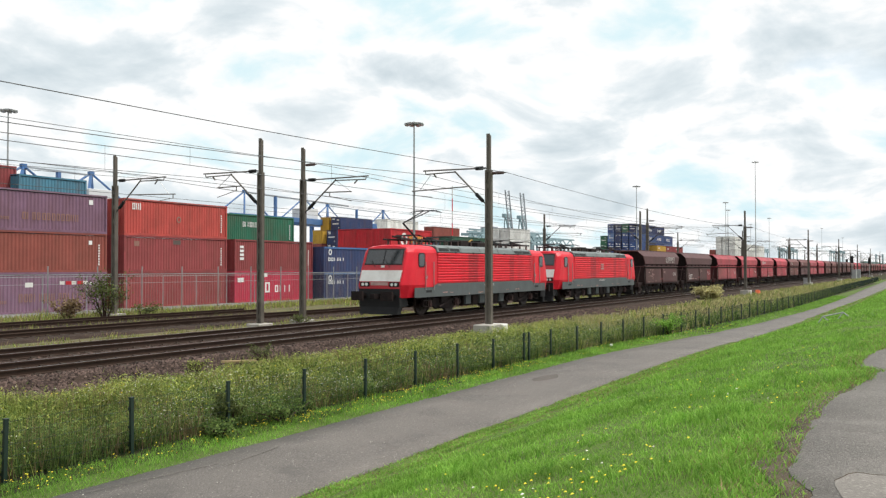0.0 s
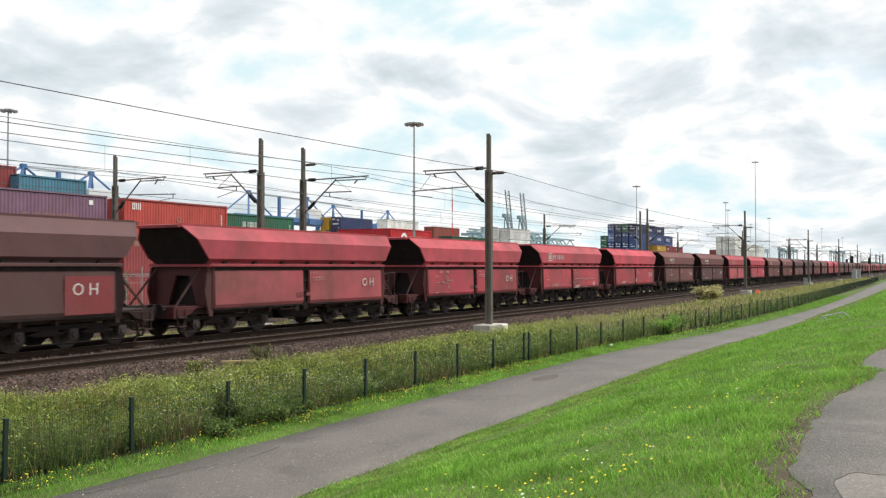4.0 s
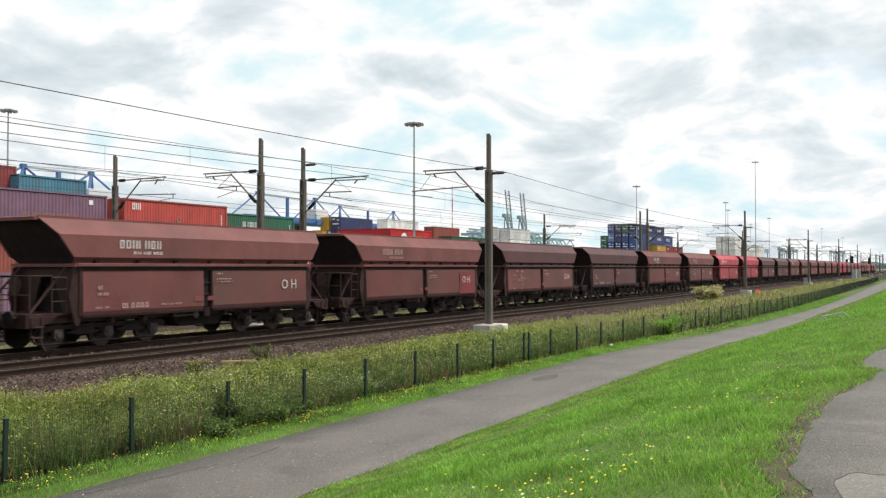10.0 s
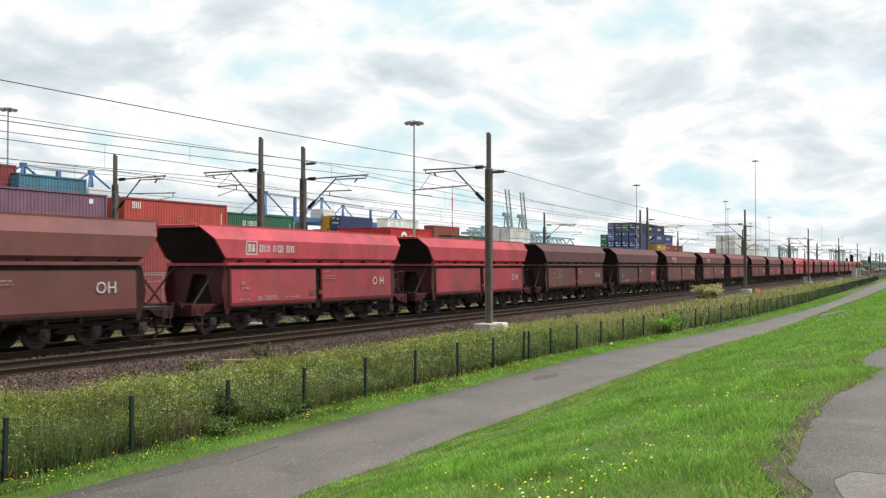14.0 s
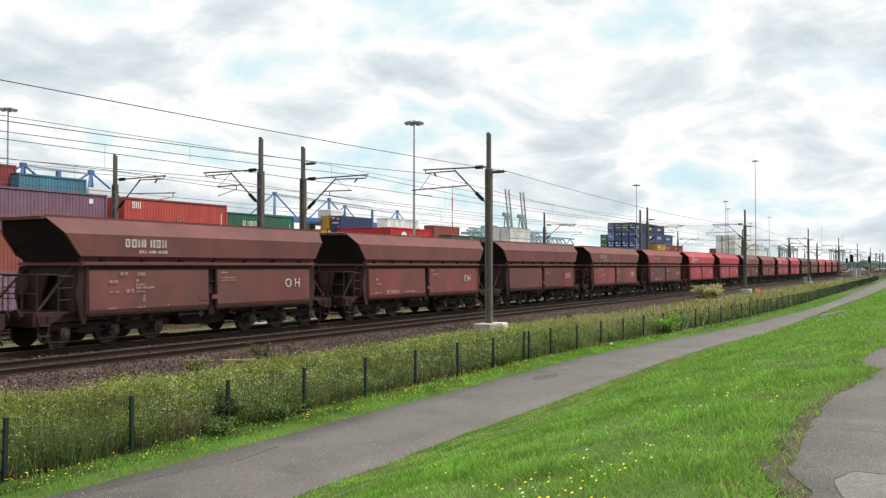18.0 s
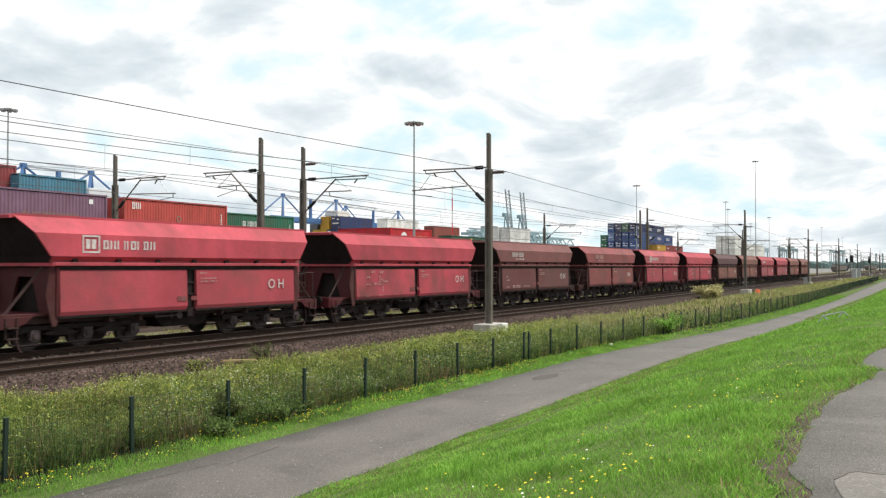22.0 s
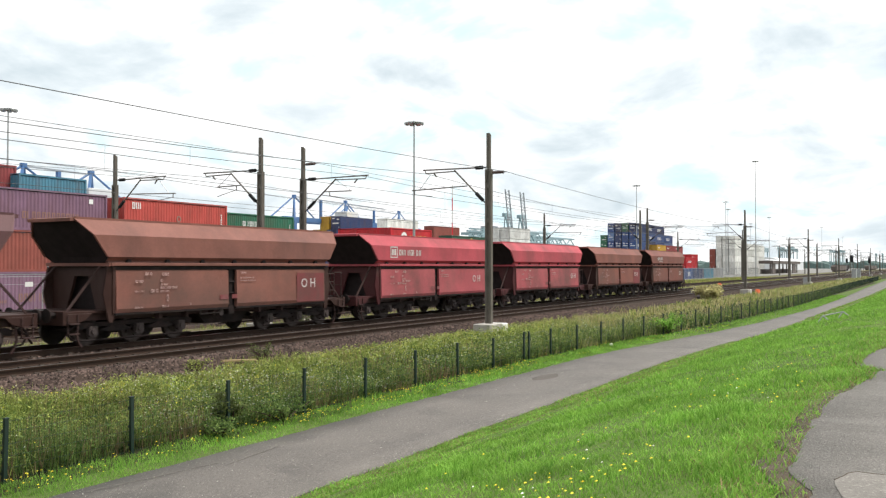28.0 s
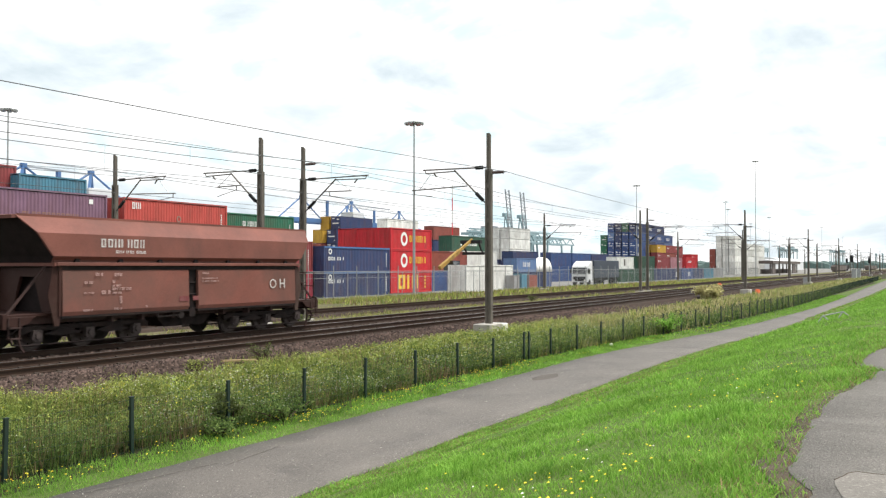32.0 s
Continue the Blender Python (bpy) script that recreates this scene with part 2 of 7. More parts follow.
M_soil = material("grass_ground", (0.075, 0.12, 0.028), 0.95, 0, 0.4, 0.55, 26, 0.6, (0.11, 0.12, 0.045), 0.6, spec=0.12)
# ground under the herbs, darkened to put shade between their stems
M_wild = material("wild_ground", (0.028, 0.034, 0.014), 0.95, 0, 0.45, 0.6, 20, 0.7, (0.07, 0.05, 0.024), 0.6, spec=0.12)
M_verge = material("trackside_ground", (0.115, 0.10, 0.058), 0.95, 0, 0.4, 0.5, 20, 0.6, (0.065, 0.085, 0.025), 0.75, spec=0.12)
M_dirt = material("bare_soil", (0.085, 0.066, 0.048), 0.95, 0, 0.6, 4, 40, 0.9, (0.16, 0.14, 0.11), 0.5, spec=0.12)
M_grass = island_material("grass_blades", (0.10, 0.255, 0.03), (0.31, 0.52, 0.095), 0.6, 0.15, 0.4)
M_weed = island_material("weed_leaves", (0.075, 0.13, 0.025), (0.46, 0.50, 0.13), 0.7, 0.15, 0.4)
M_herb = island_material("herb_leaves", (0.03, 0.07, 0.02), (0.23, 0.32, 0.09), 0.7, 0.15, 0.4)
M_straw = island_material("dry_grass", (0.15, 0.095, 0.055), (0.42, 0.32, 0.18), 0.8, 0.15, 0.3)
M_bleached = island_material("bleached_grass", (0.26, 0.24, 0.10), (0.58, 0.53, 0.27), 0.8, 0.15, 0.4)
M_yellow = island_material("yellow_petals", (0.72, 0.56, 0.03), (0.88, 0.78, 0.08), 0.7)
M_petal = island_material("white_petals", (0.55, 0.55, 0.45), (0.85, 0.85, 0.75), 0.7)
M_leaf = island_material("bush_leaves", (0.045, 0.065, 0.02), (0.17, 0.20, 0.065), 0.65, 0.15, 0.35)
M_fence = material("dark_green_coating", (0.012, 0.028, 0.022), 0.45, 0.1, 0.2, 3, 40, 0.05)
M_blue = material("crane_blue", (0.05, 0.14, 0.33), 0.6, 0, 0.2, 0.4, 8, 0.05, (0.2, 0.22, 0.25), 0.3)
M_cgrey = material("crane_grey", (0.3, 0.33, 0.36), 0.6, 0, 0.2, 0.3, 8, 0.05)
M_cteal = material("crane_teal", (0.22, 0.32, 0.35), 0.6, 0, 0.2, 0.3, 8, 0.05)
M_orange = material("orange_plastic", (0.75, 0.12, 0.03), 0.5, 0, 0.1, 3, 20, 0.0)
M_shed = material("shed_brown", (0.10, 0.08, 0.07), 0.8, 0, 0.2, 0.5, 8, 0.1)
M_hull = material("white_hull", (0.62, 0.63, 0.64), 0.6, 0, 0.1, 0.05, 1, 0.0)
# blue-green tree tone with the haze of distance put into it
M_far = material("far_trees", (0.10, 0.15, 0.14), 0.95, 0, 0.3, 0.05, 0.4, 0.0)

# ---- mesh helpers ----


def box(bm, x0, x1, y0, y1, z0, z1, m=None):
    vs = [bm.verts.new(p) for p in ((x0, y0, z0), (x1, y0, z0), (x1, y1, z0), (x0, y1, z0), (x0, y0, z1), (x1, y0, z1), (x1, y1, z1), (x0, y1, z1))]
    for f in ((3, 2, 1, 0), (4, 5, 6, 7), (0, 1, 5, 4), (1, 2, 6, 5), (2, 3, 7, 6), (3, 0, 4, 7)):
        bm.faces.new([vs[i] for i in f])
    if m is not None:
        bmesh.ops.transform(bm, matrix=m, verts=vs)
    return vs


def bar(bm, a, b, r, sides=6, r2=None):
    """A round bar from a to b."""
    a, b = Vector(a), Vector(b)
    way = b - a
    q = way.to_track_quat("Z", "Y")
    rings = []
    for p, rad in ((a, r), (b, r if r2 is None else r2)):
        rings.append([bm.verts.new(p + q @ Vector((rad * math.cos(2 * math.pi * k / sides), rad * math.sin(2 * math.pi * k / sides), 0))) for k in range(sides)])
    for k in range(sides):
        bm.faces.new((rings[0][k], rings[0][(k + 1) % sides], rings[1][(k + 1) % sides], rings[1][k]))
    bm.faces.new(rings[0][::-1])
    bm.faces.new(rings[1])


def beam(bm, a, b, w, h):
    """A square bar from a to b, w wide and h deep."""
    a, b = Vector(a), Vector(b)
    way = b - a
    up = Vector((0, 0, 1)) if abs(way.normalized().z) < 0.95 else Vector((1, 0, 0))
    s = way.cross(up).normalized()
    u = s.cross(way).normalized()
    vs = []
    for p in (a, b):
        for i, j in ((-1, -1), (1, -1), (1, 1), (-1, 1)):
            vs.append(bm.verts.new(p + s * (i * w / 2) + u * (j * h / 2)))
    for f in ((3, 2, 1, 0), (4, 5, 6, 7), (0, 1, 5, 4), (1, 2, 6, 5), (2, 3, 7, 6), (3, 0, 4, 7)):
        bm.faces.new([vs[i] for i in f])


def prism(bm, outline, y0, y1):
    """An outline in x and z, made thick along y."""
    a = [bm.verts.new((x, y0, z)) for x, z in outline]
    b = [bm.verts.new((x, y1, z)) for x, z in outline]
    n = len(outline)
    bm.faces.new(a)
    bm.faces.new(b[::-1])
    for k in range(n):
        bm.faces.new((a[k], b[k], b[(k + 1) % n], a[(k + 1) % n]))


def loft(bm, rings, caps=(True, True)):
    """Skin over rings of points with the same count each."""
    vs = [[bm.verts.new(p) for p in r] for r in rings]
    n = len(rings[0])
    for a, b in zip(vs, vs[1:]):
        for k in range(n):
            bm.faces.new((a[k], a[(k + 1) % n], b[(k + 1) % n], b[k]))
    if caps[0]:
        bm.faces.new(vs[0][::-1])
    if caps[1]:
        bm.faces.new(vs[-1])
    return vs


def mesh_of(name, bm, mat, bevel=0.0, smooth=False):
    bmesh.ops.recalc_face_normals(bm, faces=bm.faces)
    if bevel:
        bmesh.ops.bevel(bm, geom=list(bm.edges), offset=bevel, segments=1, affect="EDGES")
    me = bpy.data.meshes.new(name)
    bm.to_mesh(me)
    bm.free()
    me.materials.append(mat)
    if smooth:
        me.polygons.foreach_set("use_smooth", [True] * len(me.polygons))
    return me


def piece(name, me, parent=None, label="", at=None, colour=None):
    ob = new(name, me)
    ob.parent = parent
    if at is not None:
        ob.matrix_basis = at
    if label:
        ob["label"] = label
    if colour is not None:
        ob.color = (*colour, 1)
    return ob


def part(name, bm, mat, parent=None, label="", bevel=0.0, at=None, colour=None, smooth=False):
    return piece(name, mesh_of(name, bm, mat, bevel, smooth), parent, label, at, colour)


def empty(name, m=None):
    ob = new(name)
    ob.empty_display_size = 0.2
    if m is not None:
        ob.matrix_basis = m
    return ob


def raw(name, verts, faces, mat):
    me = bpy.data.meshes.new(name)
    me.from_pydata(verts, [], faces)
    me.materials.append(mat)
    return me


def letters(text, size, mat):
    cu = bpy.data.curves.new("letters", "FONT")
    cu.body, cu.size, cu.extrude, cu.resolution_u = text, size, 0.002, 2
    ob = new("letters", cu)
    me = bpy.data.meshes.new_from_object(ob.evaluated_get(bpy.context.evaluated_depsgraph_get()))
    bpy.data.objects.remove(ob)
    bpy.data.curves.remove(cu)
    me.materials.clear()
    me.materials.append(mat)
    return me


def glyph_bars(bm, x, z, w, h, count, y=0.0, seed=1, gap=0.25):
    """A wordmark as a row of plain shapes of its size: bars, pairs of bars and hollow blocks."""
    r = random.Random(seed)
    step = w / count
    for k in range(count):
        x0 = x + k * step
        wide = step * r.uniform(0.62, 0.8)
        stroke = min(wide * 0.3, h * 0.3)
        form = r.choice((0, 1, 1, 2)) if k else 1
        spans = [(0, stroke, 0, h)]
        if form != 0:
            spans.append((wide - stroke, wide, 0, h))
        if form == 1:
            spans += [(stroke, wide - stroke, 0, stroke * 0.8), (stroke, wide - stroke, h - stroke * 0.8, h)]
        for a, b, c, d in spans:
            box(bm, x0 + a, x0 + b, y - 0.004, y + 0.001, z + c, z + d)


# ---- ground ----


def lerp_table(table, x):
    if x <= table[0][0]:
        return table[0][1]
    for (a, u), (b, v) in zip(table, table[1:]):
        if x <= b:
            k = (x - a) / (b - a)
            return u + (v - u) * k
    return table[-1][1]


BEND = ((-500, 0), (33, 0), (37, -0.2), (43, -0.65), (49, -1.3), (60, -2.0), (85, -2.7), (115, -2.6), (160, -2.0), (260, -1.2), (3000, -1.0))
PATH_R = ((-500, 8.35), (11, 8.45), (13.8, 8.45), (17, 8.55), (24, 8.62), (32, 8.7), (43, 8.9), (60, 9.5), (85, 10.0), (160, 8.6), (3000, 8.6))


def bend(x):
    return lerp_table(BEND, x)


def path_left(x):
    return 12.2 + bend(x) * 1.2


def path_right(x):
    return lerp_table(PATH_R, x) + bend(x) * 0.95


PROFILE = ((-400, 0.8), (-60, 0.85), (0.6, 0.84), (1.1, 0.83), (2.2, 0.70), (5.0, 0.02), (8.0, -0.95), (8.75, -1.12), (9.4, -1.16), (12.2, -1.19),
           (13.4, -1.13), (14.8, -0.98), (16.6, -0.55), (17.6, -0.40), (18.0, -0.36), (26.2, -0.36), (29.0, -0.30), (33.0, -0.30), (38.0, -0.15),
           (42.0, -0.2), (46.0, -0.55), (54.0, -0.72), (140.0, -0.9), (3800, -1.0))
STEPS_Y = (-3800, -400, -60, -20, -8, -3, -1, 0.0, 0.6, 0.9, 1.1, 1.5, 2.2, 3, 4, 5, 6, 7, 8, 8.75, 9.4, 10.8, 12.2, 12.8, 13.4, 14, 14.8, 15.6, 16.2, 16.7, 17.2, 17.6, 18.0,
           22, 26.2, 27.5, 29, 31, 33, 35, 38, 40, 42, 44, 46, 50, 54, 70, 100, 140, 300, 900, 3800)
STEPS_X = [-3000, -600, -150, -50, -20, -10, -5] + [v * 1.0 for v in range(-2, 60, 2)] + [60 + 5 * v for v in range(0, 29)] + [220, 260, 320, 420, 600, 1000, 1800, 4200]


def ground_z(x, y):
    """The height of the ground; the foot of the dike swings with the path."""
    b = bend(x) * min(1.0, max(0.0, (y - 1.5) / 6.0)) if y < 15 else bend(x) * max(0.0, (17.5 - y) / 2.5)
    z = lerp_table(PROFILE, y - b)
    if 1.2 < y < 8.5 or 13.2 < y < 17.5:
        z += 0.05 * noise.noise((x * 0.35, y * 0.5, 0.0))
    return z


gv, gf, gm = [], [], []
for x in STEPS_X:
    for y in STEPS_Y:
        gv.append((x, y, ground_z(x, y)))
ny = len(STEPS_Y)
for i in range(len(STEPS_X) - 1):
    for j in range(ny - 1):
        gf.append((i * ny + j, (i + 1) * ny + j, (i + 1) * ny + j + 1, i * ny + j + 1))
        yc = (STEPS_Y[j] + STEPS_Y[j + 1]) / 2
        xc = (STEPS_X[i] + STEPS_X[i + 1]) / 2
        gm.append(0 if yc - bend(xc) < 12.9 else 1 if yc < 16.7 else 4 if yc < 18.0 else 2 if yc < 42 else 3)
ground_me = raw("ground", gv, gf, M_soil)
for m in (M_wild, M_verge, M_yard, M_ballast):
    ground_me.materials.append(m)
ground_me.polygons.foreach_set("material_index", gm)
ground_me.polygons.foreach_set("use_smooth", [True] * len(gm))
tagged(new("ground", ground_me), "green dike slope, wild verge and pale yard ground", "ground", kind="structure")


def ribbon(name, left, right, xs, lift, mat, label, category, across=4, wobble=0.0, thick=0.12, crown=0.03):
    """A strip of surface along x between two edges, with a thickness, over the ground."""
    vs, fs = [], []
    r = random.Random(5)
    n = across + 3
    for x in xs:
        a, b = left(x) + r.uniform(-wobble, wobble), right(x) + r.uniform(-wobble, wobble)
        row = [(x, b, ground_z(x, b) - thick)]
        for k in range(across + 1):
            y = b + (a - b) * k / across
            row.append((x, y, ground_z(x, y) + lift + crown * (1 - (2 * k / across - 1) ** 2)))
        row.append((x, a, ground_z(x, a) - thick))
        vs += row
    for i in range(len(xs) - 1):
        for k in range(n - 1):
            fs.append((i * n + k, (i + 1) * n + k, (i + 1) * n + k + 1, i * n + k + 1))
    me = raw(name, vs, fs, mat)
    me.polygons.foreach_set("use_smooth", [k % (n - 1) not in (0, n - 2) for k in range(len(fs))])
    return tagged(new(name, me), label, category, kind="structure")


XS_PATH = [-40 + 0.5 * k for k in range(200)] + [60 + 4 * k for k in range(60)] + [300, 400, 600, 1000]
ribbon("path", path_left, path_right, XS_PATH, 0.012, M_asphalt, "grey worn asphalt service path with ragged grass edges", "path", wobble=0.05)


APRON = ((-50, 0.70), (6.0, 0.62), (6.5, 0.74), (6.95, 0.86), (7.2, 0.95), (7.7, 1.02), (8.5, 1.04), (9.1, 1.08), (11.5, 1.09), (12.4, 0.98), (13.6, 0.84), (14.8, 0.74),
         (15.3, 0.78), (15.8, 1.02), (16.3, 1.09), (18.3, 1.0), (19.4, 0.82), (24, 0.80), (500, 0.9))


def apron_edge(x):
    return lerp_table(APRON, x) + 0.05 * noise.noise((x * 1.7, 0, 3)) + 0.05 * noise.noise((x * 4.1, 4, 3))


XS_APRON = [-30, -20, -12, -8, -4] + [-2 + 0.12 * k for k in range(210)] + [23.2 + 0.8 * k for k in range(30)] + [60, 90, 150, 300]
ribbon("paving", apron_edge, lambda x: -9.0, XS_APRON, 0.02, M_paving, "pale crumbling asphalt paving on top of the dike", "paving", across=6, thick=0.05, crown=0.0)


def soil_edge(x):
    return apron_edge(x) + 0.05 + (0.17 if 6.4 < x < 12.5 else 0.05) + 0.2 * noise.noise((x * 1.9, 9, 0))


ribbon("bare_edge", soil_edge, lambda x: apron_edge(x) - 0.05, [4 + 0.12 * k for k in range(160)], 0.010, M_dirt,
       "strip of bare brown soil along the crumbling paving edge", "soil", across=4, thick=0.03, crown=0.0)

# ---- tracks ----
RAIL_PROFILE = ((-0.075, -0.172), (0.075, -0.172), (0.075, -0.16), (0.012, -0.14), (0.012, -0.045), (0.036, -0.035), (0.036, -0.008), (0.028, 0.0),
                (-0.028, 0.0), (-0.036, -0.008), (-0.036, -0.035), (-0.012, -0.045), (-0.012, -0.14), (-0.075, -0.16))


def track(name, y, x0, x1, label, dz=0.0, shiny=True):
    t = tagged(empty(name, pose(0, y, dz)), label, "railway track", kind="structure")
    bm = bmesh.new()
    rows = []
    xs = [x0, 0, 30, 80, x1] if x1 > 100 else [x0, 0, 20, x1]
    for x in xs:
        rows.append([bm.verts.new((x, s * h, z)) for s, h, z in ((-1, 2.25, -0.48), (-1, 1.65, -0.205), (-1, 1.3, -0.185), (1, 1.3, -0.185), (1, 1.65, -0.205), (1, 2.25, -0.48))])
    for a, b in zip(rows, rows[1:]):
        for k in range(5):
            bm.faces.new((a[k], a[k + 1], b[k + 1], b[k]))
    part("ballast_bed", bm, M_ballast, t, "brown crushed-stone ballast bed")
    for s in (-1, 1):
        bm = bmesh.new()
        loft(bm, [[(x, s * 0.7525 + a, b) for a, b in RAIL_PROFILE] for x in (x0, x1)])
        rail = part("rail", bm, M_rail, t, "rust-brown steel rail with polished head")
        if shiny:
            bm = bmesh.new()
            box(bm, x0, x1, s * 0.7525 - 0.024, s * 0.7525 + 0.024, -0.004, 0.0035)
            part("running_surface", bm, M_railtop, rail)
    bm = bmesh.new()
    prism(bm, [(-0.13, -0.20), (0.13, -0.20), (0.11, -0.168), (-0.11, -0.168)], -1.25, 1.25)
    for s in (-1, 1):
        for d in (-1, 1):
            box(bm, -0.06, 0.06, s * 0.7525 + d * 0.11 - 0.04, s * 0.7525 + d * 0.11 + 0.04, -0.17, -0.135)
    me = mesh_of("sleeper", bm, M_sleeper)
    count = int((min(x1, 66) - max(x0, 4)) / 0.62)
    for k in range(count):
        piece("sleeper", me, t, at=pose(max(x0, 4) + 0.62 * k, 0, 0))
    if x1 > 100:
        bm = bmesh.new()
        for k in range(220):
            box(bm, 66.3 + 0.62 * k, 66.5 + 0.62 * k, -1.25, 1.25, -0.2, -0.17)
        tagged(part("far_sleepers", bm, M_sleeper, t), kind="stuff")
    return t


Y_NEAR, Y_TRAIN, Y_FAR, Y_SIDE = 20.0, 23.6, 30.5, 35.2
track("railway_track_1", Y_NEAR, -60, 2400, "ballasted railway track with rusty rails, empty")
track("railway_track_2", Y_TRAIN, -60, 2400, "ballasted railway track carrying the ore train")
track("railway_track_3", Y_FAR, -60, 2400, "overgrown railway track beyond the catenary masts", shiny=False)
track("railway_siding", Y_SIDE, -60, 40, "rusty overgrown siding ending at the bush", shiny=False)
# ---- train ----
WHEEL_SIDES = 20


def wheelset_mesh(r, name):
    bm = bmesh.new()
    for s in (-1, 1):
        prof = ((0.0, 0.03), (0.55 * r, 0.02), (0.72 * r, 0.045), (0.86 * r, 0.065), (r, 0.065), (r + 0.028, -0.05), (r + 0.02, -0.07), (0.86 * r, -0.065), (0.5 * r, -0.02), (0.0, -0.03))
        rings = []
        for rad, off in prof:
            rings.append([(max(rad, 0.08) * math.cos(2 * math.pi * k / WHEEL_SIDES), s * (0.745 + off), max(rad, 0.08) * math.sin(2 * math.pi * k / WHEEL_SIDES)) for k in range(WHEEL_SIDES)])
        loft(bm, rings)
    bar(bm, (0, -0.95, 0), (0, 0.95, 0), 0.075, 8)
    for k in range(4):      # bolts of the hub
        a = k * math.pi / 2
        for s in (-1, 1):
            box(bm, 0.5 * r * math.cos(a) - 0.03, 0.5 * r * math.cos(a) + 0.03, s * 0.79 - 0.02, s * 0.79 + 0.02, 0.5 * r * math.sin(a) - 0.03, 0.5 * r * math.sin(a) + 0.03)
    return mesh_of(name, bm, M_wheel)


ME_WHEEL = wheelset_mesh(0.46, "wheelset")
ME_LWHEEL = wheelset_mesh(0.61, "wheelset")


def ring8(u, w0, w1, w2, z0, z1, z2, z3):
    return [(u, -w0, z0), (u, -w1, z1), (u, -w1, z2), (u, -w2, z3), (u, w2, z3), (u, w1, z2), (u, w1, z1), (u, w0, z0)]


def wagon_template():
    """A six-axle ore hopper: side doors below, ledge, faceted hopper above that overhangs both ends."""
    w = empty("hopper_wagon")
    # hopper: ends lean outwards
    levels = [(2.42, 5.45, 1.26), (2.57, 5.52, 1.27), (2.75, 5.62, 1.51), (3.42, 6.12, 1.48), (3.94, 6.50, 0.98)]
    bm = bmesh.new()
    rings = [[(-u, -h, z), (u, -h, z), (u, h, z), (-u, h, z)] for z, u, h in levels]
    inner = [[(-(u - 0.08), -(h - 0.06), z), (u - 0.08, -(h - 0.06), z), (u - 0.08, h - 0.06, z), (-(u - 0.08), h - 0.06, z)] for z, u, h in levels[::-1]]
    loft(bm, rings + inner + [[(-4.2, -0.5, 1.7), (4.2, -0.5, 1.7), (4.2, 0.5, 1.7), (-4.2, 0.5, 1.7)]], caps=(True, True))
    part("hopper", bm, M_paint, w, "faceted steel hopper with sloping ends")
    for s in (-1, 1):      # sloping end sheets, near-black for their shade, inset in a folded lip
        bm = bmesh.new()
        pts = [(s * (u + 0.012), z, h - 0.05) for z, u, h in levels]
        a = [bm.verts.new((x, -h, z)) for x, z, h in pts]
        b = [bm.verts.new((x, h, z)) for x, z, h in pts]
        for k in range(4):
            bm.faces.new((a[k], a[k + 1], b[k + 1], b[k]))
        part("end_sheet", bm, M_hopper_shade, w, "sloping end sheet, near-black for its shade")
        bm = bmesh.new()
        prism(bm, [(s * 6.45, 3.95), (s * 6.66, 3.92), (s * 6.64, 3.82), (s * 6.48, 3.84)], -1.0, 1.0)
        part("end_lip", bm, M_paint, w, "folded lip along the hopper end")
        for d in (-1, 1):
            bm = bmesh.new()
            loft(bm, [[(s * (u - 0.03), d * (h - 0.06), z), (s * (u + 0.05), d * (h - 0.06), z), (s * (u + 0.05), d * (h + 0.006), z), (s * (u - 0.03), d * (h + 0.006), z)] for z, u, h in levels[2:]])
            part("end_flange", bm, M_paint, w)
        bm = bmesh.new()
        box(bm, min(s * 5.45, s * 5.62), max(s * 5.45, s * 5.62), -1.5, 1.5, 2.46, 2.56)
        part("end_ledge", bm, M_paint, w)
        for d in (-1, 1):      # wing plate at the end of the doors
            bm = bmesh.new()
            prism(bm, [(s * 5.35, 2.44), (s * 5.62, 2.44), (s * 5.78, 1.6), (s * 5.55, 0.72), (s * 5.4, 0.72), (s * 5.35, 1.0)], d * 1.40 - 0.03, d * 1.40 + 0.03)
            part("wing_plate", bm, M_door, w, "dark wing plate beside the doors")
    for s in (-1, 1):
        bm = bmesh.new()
        beam(bm, (-6.48, s * 0.99, 3.93), (6.48, s * 0.99, 3.93), 0.07, 0.07)
        part("top_rim", bm, M_paint, w)
        bm = bmesh.new()
        box(bm, -5.55, 5.55, min(s * 1.30, s * 1.53), max(s * 1.30, s * 1.53), 2.47, 2.57)
        part("ledge", bm, M_paint, w, "projecting ledge under the hopper", 0.01)
        bm = bmesh.new()
        box(bm, -5.5, 5.5, min(s * 1.32, s * 1.44), max(s * 1.32, s * 1.44), 2.34, 2.468)
        part("hinge_channel", bm, M_dark, w, "dark hinge channel")
        # recess between the ledge and the flank, toned darker for its shade, with notches
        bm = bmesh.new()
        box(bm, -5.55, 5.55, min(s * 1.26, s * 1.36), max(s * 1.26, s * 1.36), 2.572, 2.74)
        part("recess", bm, M_paint, w, "recess behind the notches, toned darker for its shade")
        # near-black solids for the hollows along the ledge, shade in their colour
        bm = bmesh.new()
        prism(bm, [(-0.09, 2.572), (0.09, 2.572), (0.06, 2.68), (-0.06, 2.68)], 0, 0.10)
        rib = mesh_of("rib", bm, M_hopper_shade)
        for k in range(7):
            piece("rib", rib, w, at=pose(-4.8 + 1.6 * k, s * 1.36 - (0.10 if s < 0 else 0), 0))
        # two discharge doors a side, hung from the channel, slightly flared
        for x0, x1 in ((-5.33, -0.36), (0.08, 5.33)):
            if s > 0:
                x0, x1 = -x1, -x0
            bm = bmesh.new()
